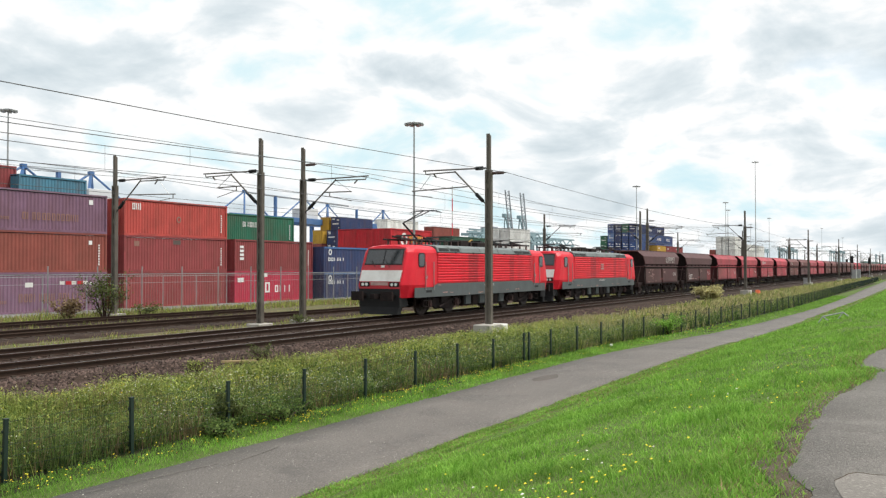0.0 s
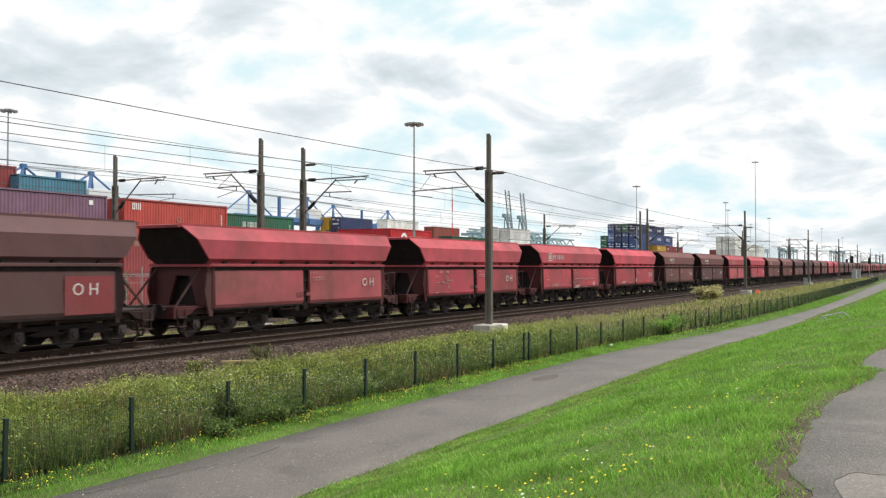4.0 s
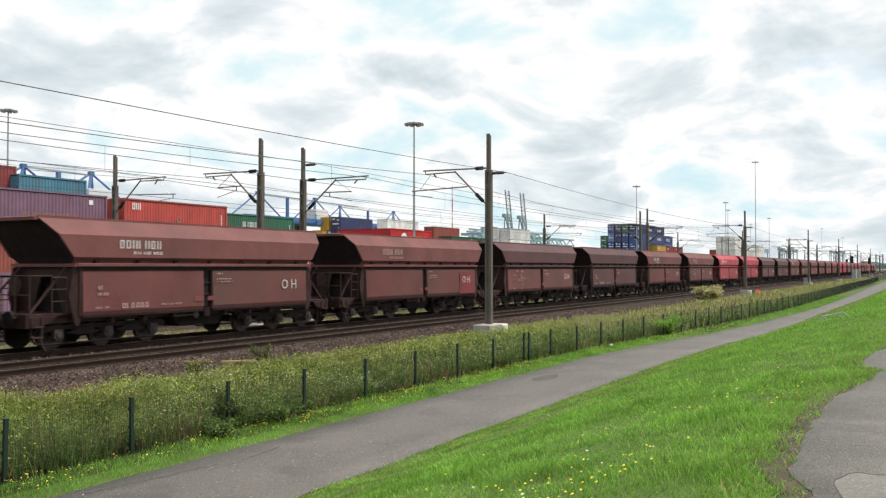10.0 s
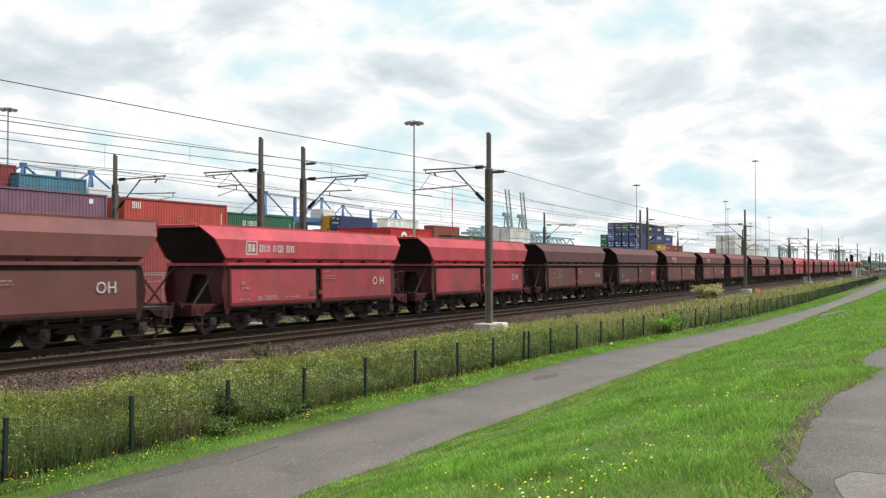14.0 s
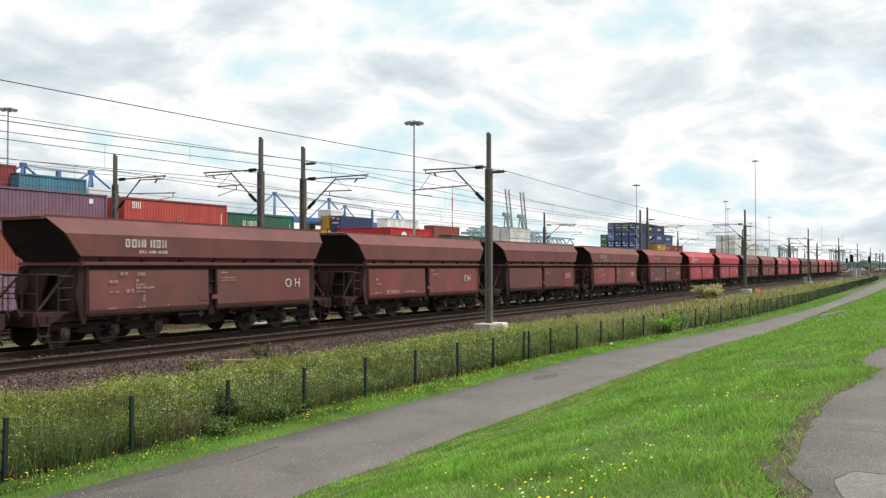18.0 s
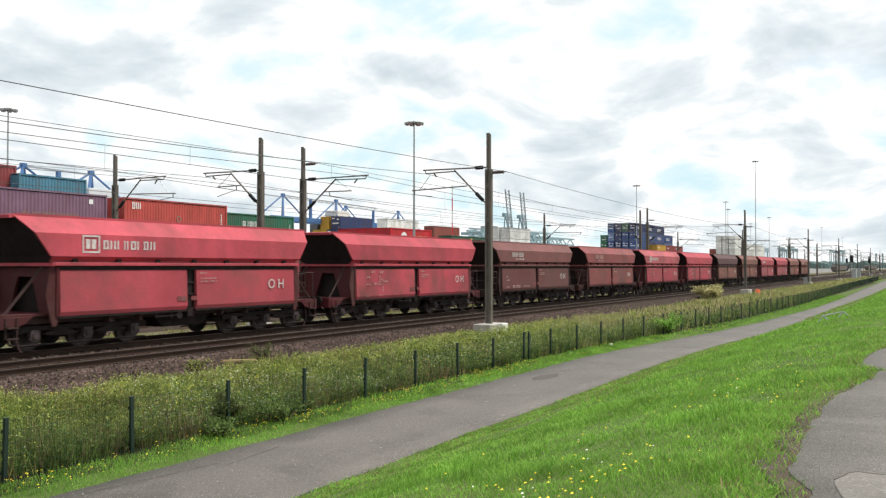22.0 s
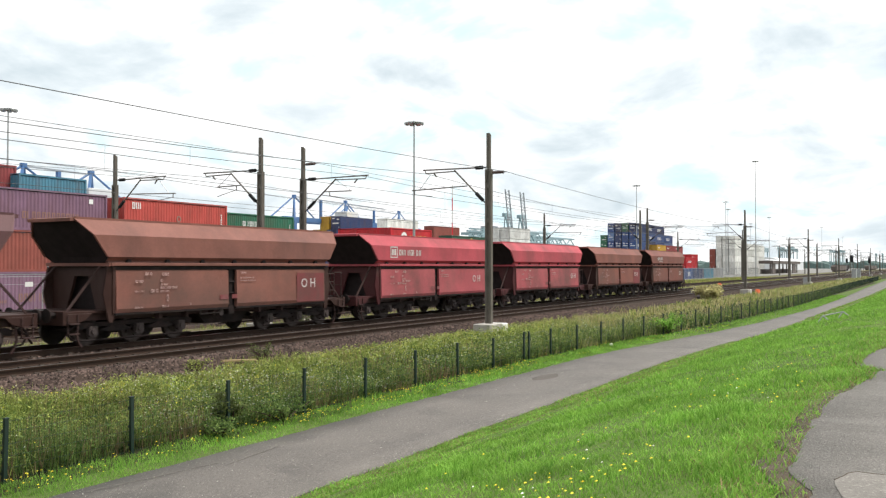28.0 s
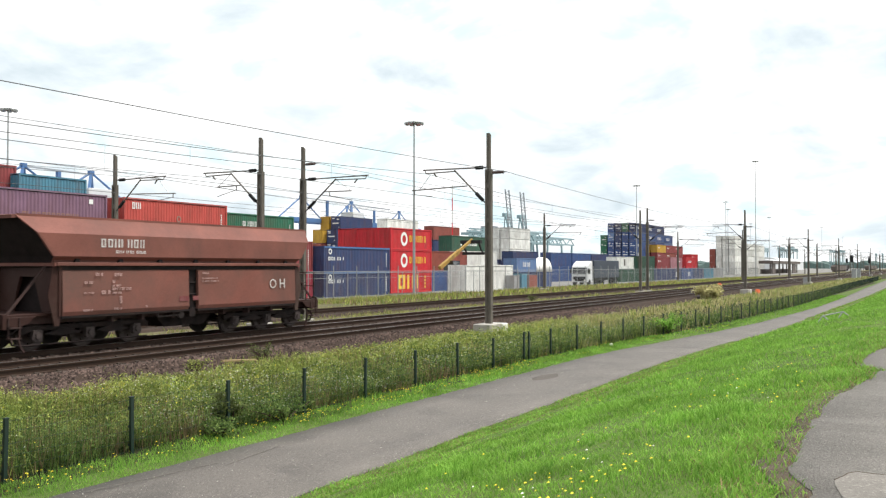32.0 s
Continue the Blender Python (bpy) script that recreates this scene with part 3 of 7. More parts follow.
            prof = ((1.40, 2.37), (1.46, 2.30), (1.50, 1.12), (1.46, 1.00), (1.36, 1.00), (1.36, 2.37))
            loft(bm, [[(x, s * a, b) for a, b in prof] for x in (x0, x0 + 0.04, x1 - 0.04, x1)])
            door = part("door", bm, M_door, w, "long side discharge door")
            bm = bmesh.new()
            box(bm, x0 - 0.02, x1 + 0.02, min(s * 1.34, s * 1.47), max(s * 1.34, s * 1.47), 0.93, 0.995)
            part("lower_edge", bm, M_dark, door)
        bm = bmesh.new()
        c = -0.14 * -s if s > 0 else -0.14
        box(bm, c - 0.10, c + 0.10, min(s * 1.1, s * 1.36), max(s * 1.1, s * 1.36), 0.85, 2.40)
        bar(bm, (c - 0.2, s * 1.38, 1.9), (c + 0.2, s * 1.38, 1.9), 0.03)
        bar(bm, (c - 0.2, s * 1.38, 1.5), (c + 0.2, s * 1.38, 1.5), 0.03)
        box(bm, c - 0.13, c + 0.13, min(s * 1.2, s * 1.42), max(s * 1.2, s * 1.42), 0.75, 1.05)
        part("centre_pillar", bm, M_dark, w, "dark pillar with latch between the doors")
        bm = bmesh.new()
        box(bm, -6.9, 6.9, min(s * 0.95, s * 1.08), max(s * 0.95, s * 1.08), 0.80, 1.02)
        for x in (-3.4, -2.2, -0.9, 1.5, 2.8, 4.1):
            box(bm, x - 0.05, x + 0.05, min(s * 1.082, s * 1.33), max(s * 1.082, s * 1.33), 0.74, 0.93)
        part("side_sill", bm, M_frame, w)
    bm = bmesh.new()      # funnel between the doors and saddle above the frame, near-black for its shade
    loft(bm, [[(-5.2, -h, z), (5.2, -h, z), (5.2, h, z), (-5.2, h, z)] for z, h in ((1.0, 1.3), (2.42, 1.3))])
    part("funnel", bm, M_hopper_shade, w)
    bm = bmesh.new()
    prism(bm, [(-1.5, 0.95), (1.5, 0.95), (0.9, 0.42), (-0.9, 0.42)], -0.9, 0.9)
    part("discharge_chute", bm, M_dark, w)
    bm = bmesh.new()
    box(bm, -7.0, 7.0, -0.3, 0.3, 0.72, 1.02)
    part("centre_sill", bm, M_frame, w)
    for s in (-1, 1):
        # end wall, toned dark for its shade under the hopper, with its opening
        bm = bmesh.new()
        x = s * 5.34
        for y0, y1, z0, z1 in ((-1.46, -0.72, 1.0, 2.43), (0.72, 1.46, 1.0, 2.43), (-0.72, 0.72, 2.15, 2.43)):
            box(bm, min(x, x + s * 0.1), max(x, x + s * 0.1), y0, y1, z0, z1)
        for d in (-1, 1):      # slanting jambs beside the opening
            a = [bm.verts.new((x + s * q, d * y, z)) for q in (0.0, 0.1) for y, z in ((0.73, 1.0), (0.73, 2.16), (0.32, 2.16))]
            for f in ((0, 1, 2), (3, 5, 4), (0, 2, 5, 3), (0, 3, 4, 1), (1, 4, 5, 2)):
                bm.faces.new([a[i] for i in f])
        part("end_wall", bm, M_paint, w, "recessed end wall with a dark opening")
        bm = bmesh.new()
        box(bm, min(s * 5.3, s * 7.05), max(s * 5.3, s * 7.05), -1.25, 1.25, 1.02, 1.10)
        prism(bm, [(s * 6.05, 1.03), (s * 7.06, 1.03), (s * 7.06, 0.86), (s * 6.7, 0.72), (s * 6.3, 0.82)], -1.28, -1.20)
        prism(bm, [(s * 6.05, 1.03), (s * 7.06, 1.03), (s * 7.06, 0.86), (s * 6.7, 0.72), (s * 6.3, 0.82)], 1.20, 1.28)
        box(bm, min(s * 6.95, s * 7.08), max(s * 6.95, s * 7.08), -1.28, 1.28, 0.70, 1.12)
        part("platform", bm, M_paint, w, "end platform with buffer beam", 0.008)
        for d in (-1, 1):
            bm = bmesh.new()
            beam(bm, (s * 6.85, d * 1.12, 1.1), (s * 5.6, d * 1.05, 2.45), 0.05, 0.06)
            part("brace", bm, M_frame, w)
            bm = bmesh.new()
            bar(bm, (s * 7.05, d * 0.87, 1.0), (s * 7.3, d * 0.87, 1.0), 0.09, 8)
            bar(bm, (s * 7.3, d * 0.87, 1.0), (s * 7.35, d * 0.87, 1.0), 0.21, 12)
            part("buffer", bm, M_dark, w, smooth=False)
            bm = bmesh.new()
            for z in (0.42, 0.72):
                box(bm, s * 6.75 - 0.18, s * 6.75 + 0.18, d * 1.3 - 0.1, d * 1.3 + 0.1, z, z + 0.035)
            for e2 in (-0.17, 0.17):
                box(bm, s * 6.75 + e2 - 0.015, s * 6.75 + e2 + 0.015, d * 1.3 - 0.015, d * 1.3 + 0.015, 0.42, 1.02)
            part("step", bm, M_frame, w)
        bm = bmesh.new()
        box(bm, min(s * 7.05, s * 7.5), max(s * 7.05, s * 7.5), -0.13, 0.13, 0.9, 1.14)
        bar(bm, (s * 7.2, 0.3, 0.8), (s * 7.45, 0.32, 0.45), 0.03)
        part("coupler", bm, M_dark, w)
    # handrails and brake platform at one end
    for d in (-1, 1):
        bm = bmesh.new()
        for x in (5.75, 6.25):
            bar(bm, (x, d * 1.3, 1.1), (x, d * 1.3, 2.15), 0.022, 5)
        bar(bm, (5.75, d * 1.3, 2.15), (6.25, d * 1.3, 2.15), 0.022, 5)
        for z in (1.45, 1.8):
            bar(bm, (5.75, d * 1.3, z), (6.25, d * 1.3, z), 0.018, 5)
        bar(bm, (6.9, d * 1.2, 1.1), (6.9, d * 1.2, 2.2), 0.022, 5)
        bar(bm, (6.9, d * 1.2, 2.2), (6.25, d * 1.3, 2.2), 0.022, 5)
        part("handrail", bm, M_frame, w)
    bm = bmesh.new()
    for y in (-0.6, 0.0, 0.6):
        bar(bm, (6.95, y, 1.1), (6.95, y, 2.2), 0.02, 5)
    bar(bm, (6.95, -1.2, 2.2), (6.95, 1.2, 2.2), 0.022, 5)
    bar(bm, (6.95, -1.2, 1.65), (6.95, 1.2, 1.65), 0.018, 5)
    part("end_railing", bm, M_frame, w)
    bm = bmesh.new()
    bar(bm, (6.3, -0.3, 1.1), (6.3, -0.3, 1.9), 0.03)
    bar(bm, (6.28, -0.3, 1.9), (6.34, -0.3, 1.9), 0.28, 12)
    part("brake_wheel", bm, M_frame, w)
    # bogies
    for c in (-4.1, 4.1):
        bm = bmesh.new()
        for s in (-1, 1):
            y0, y1 = s * 1.02 - 0.06, s * 1.02 + 0.06
            prism(bm, [(c - 2.35, 0.66), (c - 2.15, 0.74), (c + 2.15, 0.74), (c + 2.35, 0.66), (c + 2.3, 0.50), (c + 1.95, 0.60), (c + 0.4, 0.60), (c - 0.4, 0.60), (c - 1.95, 0.60), (c - 2.3, 0.50)], y0, y1)
        box(bm, c - 0.25, c + 0.25, -1.0, 1.0, 0.5, 0.75)
        bogie = part("bogie", bm, M_dark, w, "three-axle cast bogie frame")
        for k in (-1.8, 0, 1.8):
            piece("wheelset", ME_WHEEL, bogie, at=pose(c + k, 0, 0.46))
            for s in (-1, 1):
                bm = bmesh.new()
                prism(bm, [(c + k - 0.17, 0.36), (c + k - 0.1, 0.30), (c + k + 0.1, 0.30), (c + k + 0.17, 0.36), (c + k + 0.14, 0.62), (c + k - 0.14, 0.62)], s * 1.10 - 0.07, s * 1.10 + 0.07)
                bar(bm, (c + k, s * 1.14, 0.46), (c + k, s * 1.22, 0.46), 0.10, 10)
                part("axle_box", bm, M_cap, bogie, "worn grey axle box")
                if k < 1.5:
                    bm = bmesh.new()
                    prism(bm, [(c + k + 0.28, 0.50), (c + k + 0.6, 0.43), (c + k + 1.2, 0.43), (c + k + 1.52, 0.50), (c + k + 1.3, 0.56), (c + k + 1.05, 0.64), (c + k + 0.75, 0.64), (c + k + 0.5, 0.56)], s * 1.08 - 0.05, s * 1.08 + 0.05)
                    part("leaf_spring", bm, M_dark, bogie)
        e2 = 1 if c > 0 else -1
        for s in (-1, 1):       # curved guard and brake rods outboard
            bm = bmesh.new()
            for z0, z1, a0, a1 in ((0.75, 0.5, 2.3, 2.75), (0.5, 0.25, 2.75, 2.6), (0.25, 0.2, 2.6, 2.2)):
                bar(bm, (c + e2 * a0, s * 1.15, z0), (c + e2 * a1, s * 1.15, z1), 0.03)
            bar(bm, (c - 2.2, s * 1.15, 0.2), (c + 2.2, s * 1.15, 0.2), 0.03)
            part("brake_rigging", bm, M_dark, bogie)
            bm = bmesh.new()        # pale curved life guard round the outer wheel
            arc = [(c + e2 * (1.8 + 0.62 * math.cos(q)), s * 1.16, 0.46 + 0.62 * math.sin(q)) for q in (0.9, 0.4, -0.1, -0.5, -0.8)]
            for p0, p1 in zip(arc, arc[1:]):
                beam(bm, p0, p1, 0.05, 0.05)
            part("wheel_guard", bm, M_frame, bogie)
    for s in (-1, 1):
        bm = bmesh.new()
        bar(bm, (s * 1.6, s * 1.34, 0.80), (s * 0.6, s * 1.34, 0.82), 0.03, 6)
        bar(bm, (s * 0.6, s * 1.30, 0.82), (s * 0.6, s * 1.38, 0.82), 0.12, 10)
        beam(bm, (s * 1.6, s * 1.34, 0.80), (s * 1.6, s * 1.34, 0.95), 0.05, 0.05)
        part("release_lever", bm, M_cap, w, "grey brake release lever")
    return w


def both_sides(parent, name, me, x, z, y=1.512, label="", lean=0.0):
    """The same mark on both sides of a vehicle, each to be read from its own side."""
    for a in (0, 180):
        m = pose(0, 0, 0, 0, 0, a) @ pose(x, -y, z, lean, 0, 0)
        ob = piece(name, me, parent, label, at=m)
        if name == "stencil":       # lines too small to pick apart
            tagged(ob, kind="stuff")


ME_OH = letters("O H", 0.52, M_white)
ME_OH2 = letters("OH", 0.52, M_white)
ME_UPPS = letters("UPPS!", 0.78, M_white)
ME_UR = letters("ur", 1.25, M_white)
ME_UPPS.transform(Matrix.Diagonal((1.7, 1.0, 1.0, 1.0)))
ME_UR.transform(Matrix.Diagonal((1.35, 1.0, 1.0, 1.0)))
UPRIGHT = 90


def block_mark(name, spec, mat):
    bm = bmesh.new()
    for x, z, w, h, count, seed in spec:
        glyph_bars(bm, x, z, w, h, count, 0.0, seed)
    return mesh_of(name, bm, mat)


ME_RAIL = block_mark("wordmark", ((0, 0.06, 1.75, 0.26, 7, 3), (0.55, -0.12, 1.2, 0.09, 9, 4)), M_white)
ME_RAIL_F = block_mark("wordmark", ((0, 0.06, 1.75, 0.26, 7, 3), (0.55, -0.12, 1.2, 0.09, 9, 4)), M_white_faded)
ME_SCHEN = block_mark("wordmark", ((0.75, 0.0, 2.1, 0.27, 8, 6),), M_white)
bm = bmesh.new()
for x0, x1, z0, z1 in ((0, 0.62, -0.12, -0.07), (0, 0.62, 0.36, 0.41), (0, 0.05, -0.07, 0.36), (0.57, 0.62, -0.07, 0.36), (0.12, 0.27, 0.0, 0.29), (0.33, 0.48, 0.0, 0.29)):
    box(bm, x0, x1, -0.004, 0.001, z0, z1)
ME_LOGO = mesh_of("emblem", bm, M_white)
ME_DATA = block_mark("stencil", ((0.0, 0.38, 0.32, 0.055, 5, 3), (0.0, 0.20, 0.75, 0.045, 12, 2), (0.0, 0.10, 0.85, 0.045, 13, 1)), M_white_faded)
ME_DATA2 = block_mark("stencil", ((0.75, 1.00, 0.3, 0.09, 3, 2), (1.45, 0.98, 0.3, 0.10, 3, 3), (0.35, 0.76, 0.32, 0.08, 4, 5), (0.35, 0.46, 0.36, 0.05, 6, 7), (0.98, 0.44, 0.34, 0.11, 3, 2),
                                  (1.38, 0.78, 0.12, 0.08, 1, 4), (1.38, 0.66, 0.34, 0.06, 5, 5), (1.38, 0.55, 0.78, 0.08, 9, 6), (1.38, 0.44, 0.36, 0.06, 5, 8), (1.66, 0.14, 0.1, 0.22, 1, 9),
                                  (1.46, -0.06, 0.3, 0.07, 4, 4), (0.32, -0.06, 0.34, 0.06, 5, 3), (2.7, -0.02, 0.08, 0.06, 1, 1)), M_white_faded)
ME_DATA3 = block_mark("stencil", ((0.0, 0.02, 0.55, 0.06, 7, 3), (1.0, 0.0, 1.1, 0.16, 6, 2), (0.1, 0.42, 0.4, 0.08, 4, 5), (0.1, 0.6, 0.25, 0.12, 2, 7), (2.6, 0.04, 0.9, 0.06, 9, 4)), M_white_faded)
ME_SCRAWL = block_mark("paint_scrawl", ((0.0, 0.0, 4.4, 0.08, 36, 5),), M_white_faded)
bm = bmesh.new()
r = random.Random(17)
for cx, cz, w0, h0 in ((0.55, 0.12, 0.5, 0.09), (0.3, 0.02, 0.7, 0.05), (3.9, 0.22, 0.28, 0.2), (2.2, 0.03, 0.25, 0.04)):
    rim = [bm.verts.new((cx + w0 * math.cos(a * 0.5236) * r.uniform(0.6, 1.1), 0, cz + h0 * math.sin(a * 0.5236) * r.uniform(0.5, 1.1))) for a in range(12)]
    bm.faces.new(rim)
ME_SPLASH = mesh_of("paint_splash", bm, M_white_faded)
bm = bmesh.new()
for x0, x1, z0, z1 in ((0.0, 0.42, 0.0, 0.17), (0.62, 0.88, 0.02, 0.17)):
    box(bm, x0, x1, -0.003, 0.001, z0, z1)
ME_TAG = mesh_of("door_tag", bm, material("red_tag", (0.16, 0.03, 0.032), 0.7, 0, 0.3, 4, 40, 0.0, (0.22, 0.12, 0.11), 0.5))
bm = bmesh.new()
box(bm, 0, 1.75, -0.003, 0.001, 0, 1.15)
ME_PATCH = mesh_of("repaint_patch", bm, M_door)
bm = bmesh.new()
box(bm, 0, 0.75, -0.003, 0.001, 0, 0.42)
ME_PATCH_S = mesh_of("repaint_patch", bm, M_door)

RED = (0.38, 0.064, 0.080)
BRED = (0.45, 0.066, 0.088)
FADED = (0.39, 0.09, 0.102)
BROWN = (0.16, 0.060, 0.056)
DARKB = (0.10, 0.048, 0.050)
LIGHTB = (0.205, 0.077, 0.059)
RBROWN = (0.22, 0.062, 0.060)
# brown of wagons near the tail, the sun's warmth put into the paint
OBROWN = (0.205, 0.085, 0.066)
# colour of hopper, colour of doors, wordmark, patch, turned end for end
CONSIST = [
    (DARKB, DARKB, "upps", 0, 0), (DARKB, DARKB, "ur", 1, 1), (RED, FADED, "", 0, 0), (RED, RED, "", 0, 0), (RED, RED, "schenker", 0, 0), (BRED, RED, "", 0, 0),
    (BROWN, BROWN, "railion", 0, 0), (BROWN, DARKB, "railion", 0, 0), (RED, FADED, "dark", 0, 0), (BRED, BRED, "", 0, 0), (BROWN, BROWN, "railion", 0, 1), (BROWN, BROWN, "railion", 1, 1),
    (DARKB, BROWN, "", 0, 0), (DARKB, DARKB, "", 1, 0), (BROWN, BROWN, "railion", 0, 1), (BROWN, BROWN, "railion", 0, 1), (BRED, RED, "schenker", 0, 0), (BRED, RED, "", 0, 0),
    (DARKB, BROWN, "", 0, 0), (DARKB, DARKB, "", 1, 0), (BROWN, BROWN, "railion", 0, 1), (BROWN, BROWN, "railion", 0, 1), (BROWN, RBROWN, "", 0, 1), (BROWN, BROWN, "", 1, 0),
    (BROWN, RBROWN, "railion", 0, 1), (RBROWN, BROWN, "railion", 0, 1), (BRED, RED, "schenker", 0, 0), (BRED, BRED, "", 0, 0), (BROWN, BROWN, "railion", 0, 1), (RBROWN, RBROWN, "railion", 0, 1),
    (FADED, RED, "schenker", 0, 0), (BRED, RED, "", 0, 0), (DARKB, OBROWN, "", 0, 1), (OBROWN, OBROWN, "", 1, 0), (RED, FADED, "schenker", 0, 0), (RED, FADED, "", 0, 0),
    (LIGHTB, LIGHTB, "", 1, 0), (LIGHTB, LIGHTB, "railion", 0, 0)]
TONE = {RED: "red", BRED: "bright red", FADED: "faded red", BROWN: "brown", DARKB: "dark brown", LIGHTB: "light rust-brown", RBROWN: "reddish brown", OBROWN: "orange-brown"}

S_ROWS = [(0, 87.2), (1, 66.35), (2, 45.5), (3, 24.65), (4, 3.8), (5, -17.1), (6, -38.1), (7, -59.0), (8, -79.9), (9, -100.8), (10, -121.72), (11, -142.7),
          (12, -163.6), (13, -184.53), (14, -205.38), (15, -226.0), (16, -246.5), (17, -266.65), (18, -286.5), (19, -306.15), (20, -325.35), (21, -344.1),
          (22, -362.5), (23, -380.7), (24, -398.4), (25, -415.65), (26, -432.7), (27, -449.5), (28, -465.5), (29, -481.45), (30, -497.0), (31, -512.3), (32, -527.42)]
# S is the place of the far end of the first wagon's doors; its centre lies 5.33 m before that
WAGON_LENGTH, LOCO_LENGTH = 15.0, 19.58


def rng_tone(c, r, k=0.12):
    f = 1 + r.uniform(-k, k)
    return tuple(v * f for v in c)


train = []          # (thing, offset of its centre from S, turned)
template = wagon_template()
for k, (top, low, mark, patch, turned) in enumerate(CONSIST):
    r = random.Random(100 + k)
    w = template if k == 0 else copy_thing(template, pose(0, 0, 0))
    tagged(w, f"{TONE[top]} six-axle steel ore hopper wagon, sooty and streaked", "wagon", "wagons of the ore train")
    hue, hue2 = rng_tone(top, r), rng_tone(low, r)
    for o in w.children:
        kind = o.name.split(".")[0]
        # end wall and recess carry shade in their colour; platform, wing plates are darker
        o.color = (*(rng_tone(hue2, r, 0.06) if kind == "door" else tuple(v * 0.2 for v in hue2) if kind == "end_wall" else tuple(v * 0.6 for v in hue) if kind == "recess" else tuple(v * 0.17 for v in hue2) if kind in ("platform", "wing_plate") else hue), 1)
    train.append((w, -5.33 + WAGON_LENGTH * k, turned))
for k, (w, off, turned) in enumerate(train):
    top, low, mark, patch, _ = CONSIST[k]
    if mark == "railion":
        both_sides(w, "wordmark", ME_RAIL if k in (6, 7, 10, 14, 20, 21, 37, 28) else ME_RAIL_F, -4.0, 2.98, 1.507, "pale painted wordmark bars")
    elif mark == "schenker":
        both_sides(w, "wordmark", ME_SCHEN, -4.6, 2.98, 1.507, "white painted wordmark bars")
        both_sides(w, "emblem", ME_LOGO, -4.6, 2.98, 1.507, "white square emblem")
    elif mark == "dark":
        both_sides(w, "wordmark", ME_RAIL_F, -4.0, 2.98, 1.507)
    elif mark == "upps":
        both_sides(w, "graffiti", ME_UPPS, 1.1, 2.87, 1.515, "white sprayed graffiti letters", UPRIGHT)
    elif mark == "ur":
        both_sides(w, "graffiti", ME_UR, -4.9, 1.18, 1.512, "white sprayed graffiti letters", UPRIGHT)
    if patch:
        if k == 13:
            both_sides(w, "repaint_patch", ME_PATCH_S, 0.25, 1.82, 1.5035, "small redder repainted patch")
        else:
            both_sides(w, "repaint_patch", ME_PATCH, 3.5, 1.04, 1.5035, "redder repainted patch")
        for o in w.children:
            if o.name.startswith("repaint_patch"):
                o.color = (0.21, 0.048, 0.052, 1)
    if k not in (4, 13):
        both_sides(w, "route_letters", ME_OH2 if k in (15, 22, 24, 29, 32) else ME_OH, 3.75, 1.62, 1.510, "white letters O H", UPRIGHT)
    both_sides(w, "stencil", ME_DATA, 0.24, 1.82, 1.507, "small unreadable lines")
    if k % 3 == 0 or k > 30:
        both_sides(w, "stencil", ME_DATA2, -4.95, 1.17, 1.510)
    elif k % 3 == 1:
        both_sides(w, "stencil", ME_DATA3, -4.9, 1.17, 1.510)
    both_sides(w, "door_tag", ME_TAG, -0.82, 1.28, 1.508, "small red plate at the door edge")
    if k == 4:
        both_sides(w, "paint_scrawl", ME_SCRAWL, 0.25, 1.58, 1.510, "pale painted scrawl in plain bars")
        both_sides(w, "paint_splash", ME_SPLASH, 0.35, 1.02, 1.509, "white paint splashes along the door edge")
    elif k in (5, 9):
        both_sides(w, "paint_splash", ME_SPLASH, -3.9, 1.14, 1.509, "white paint splashes on the door")


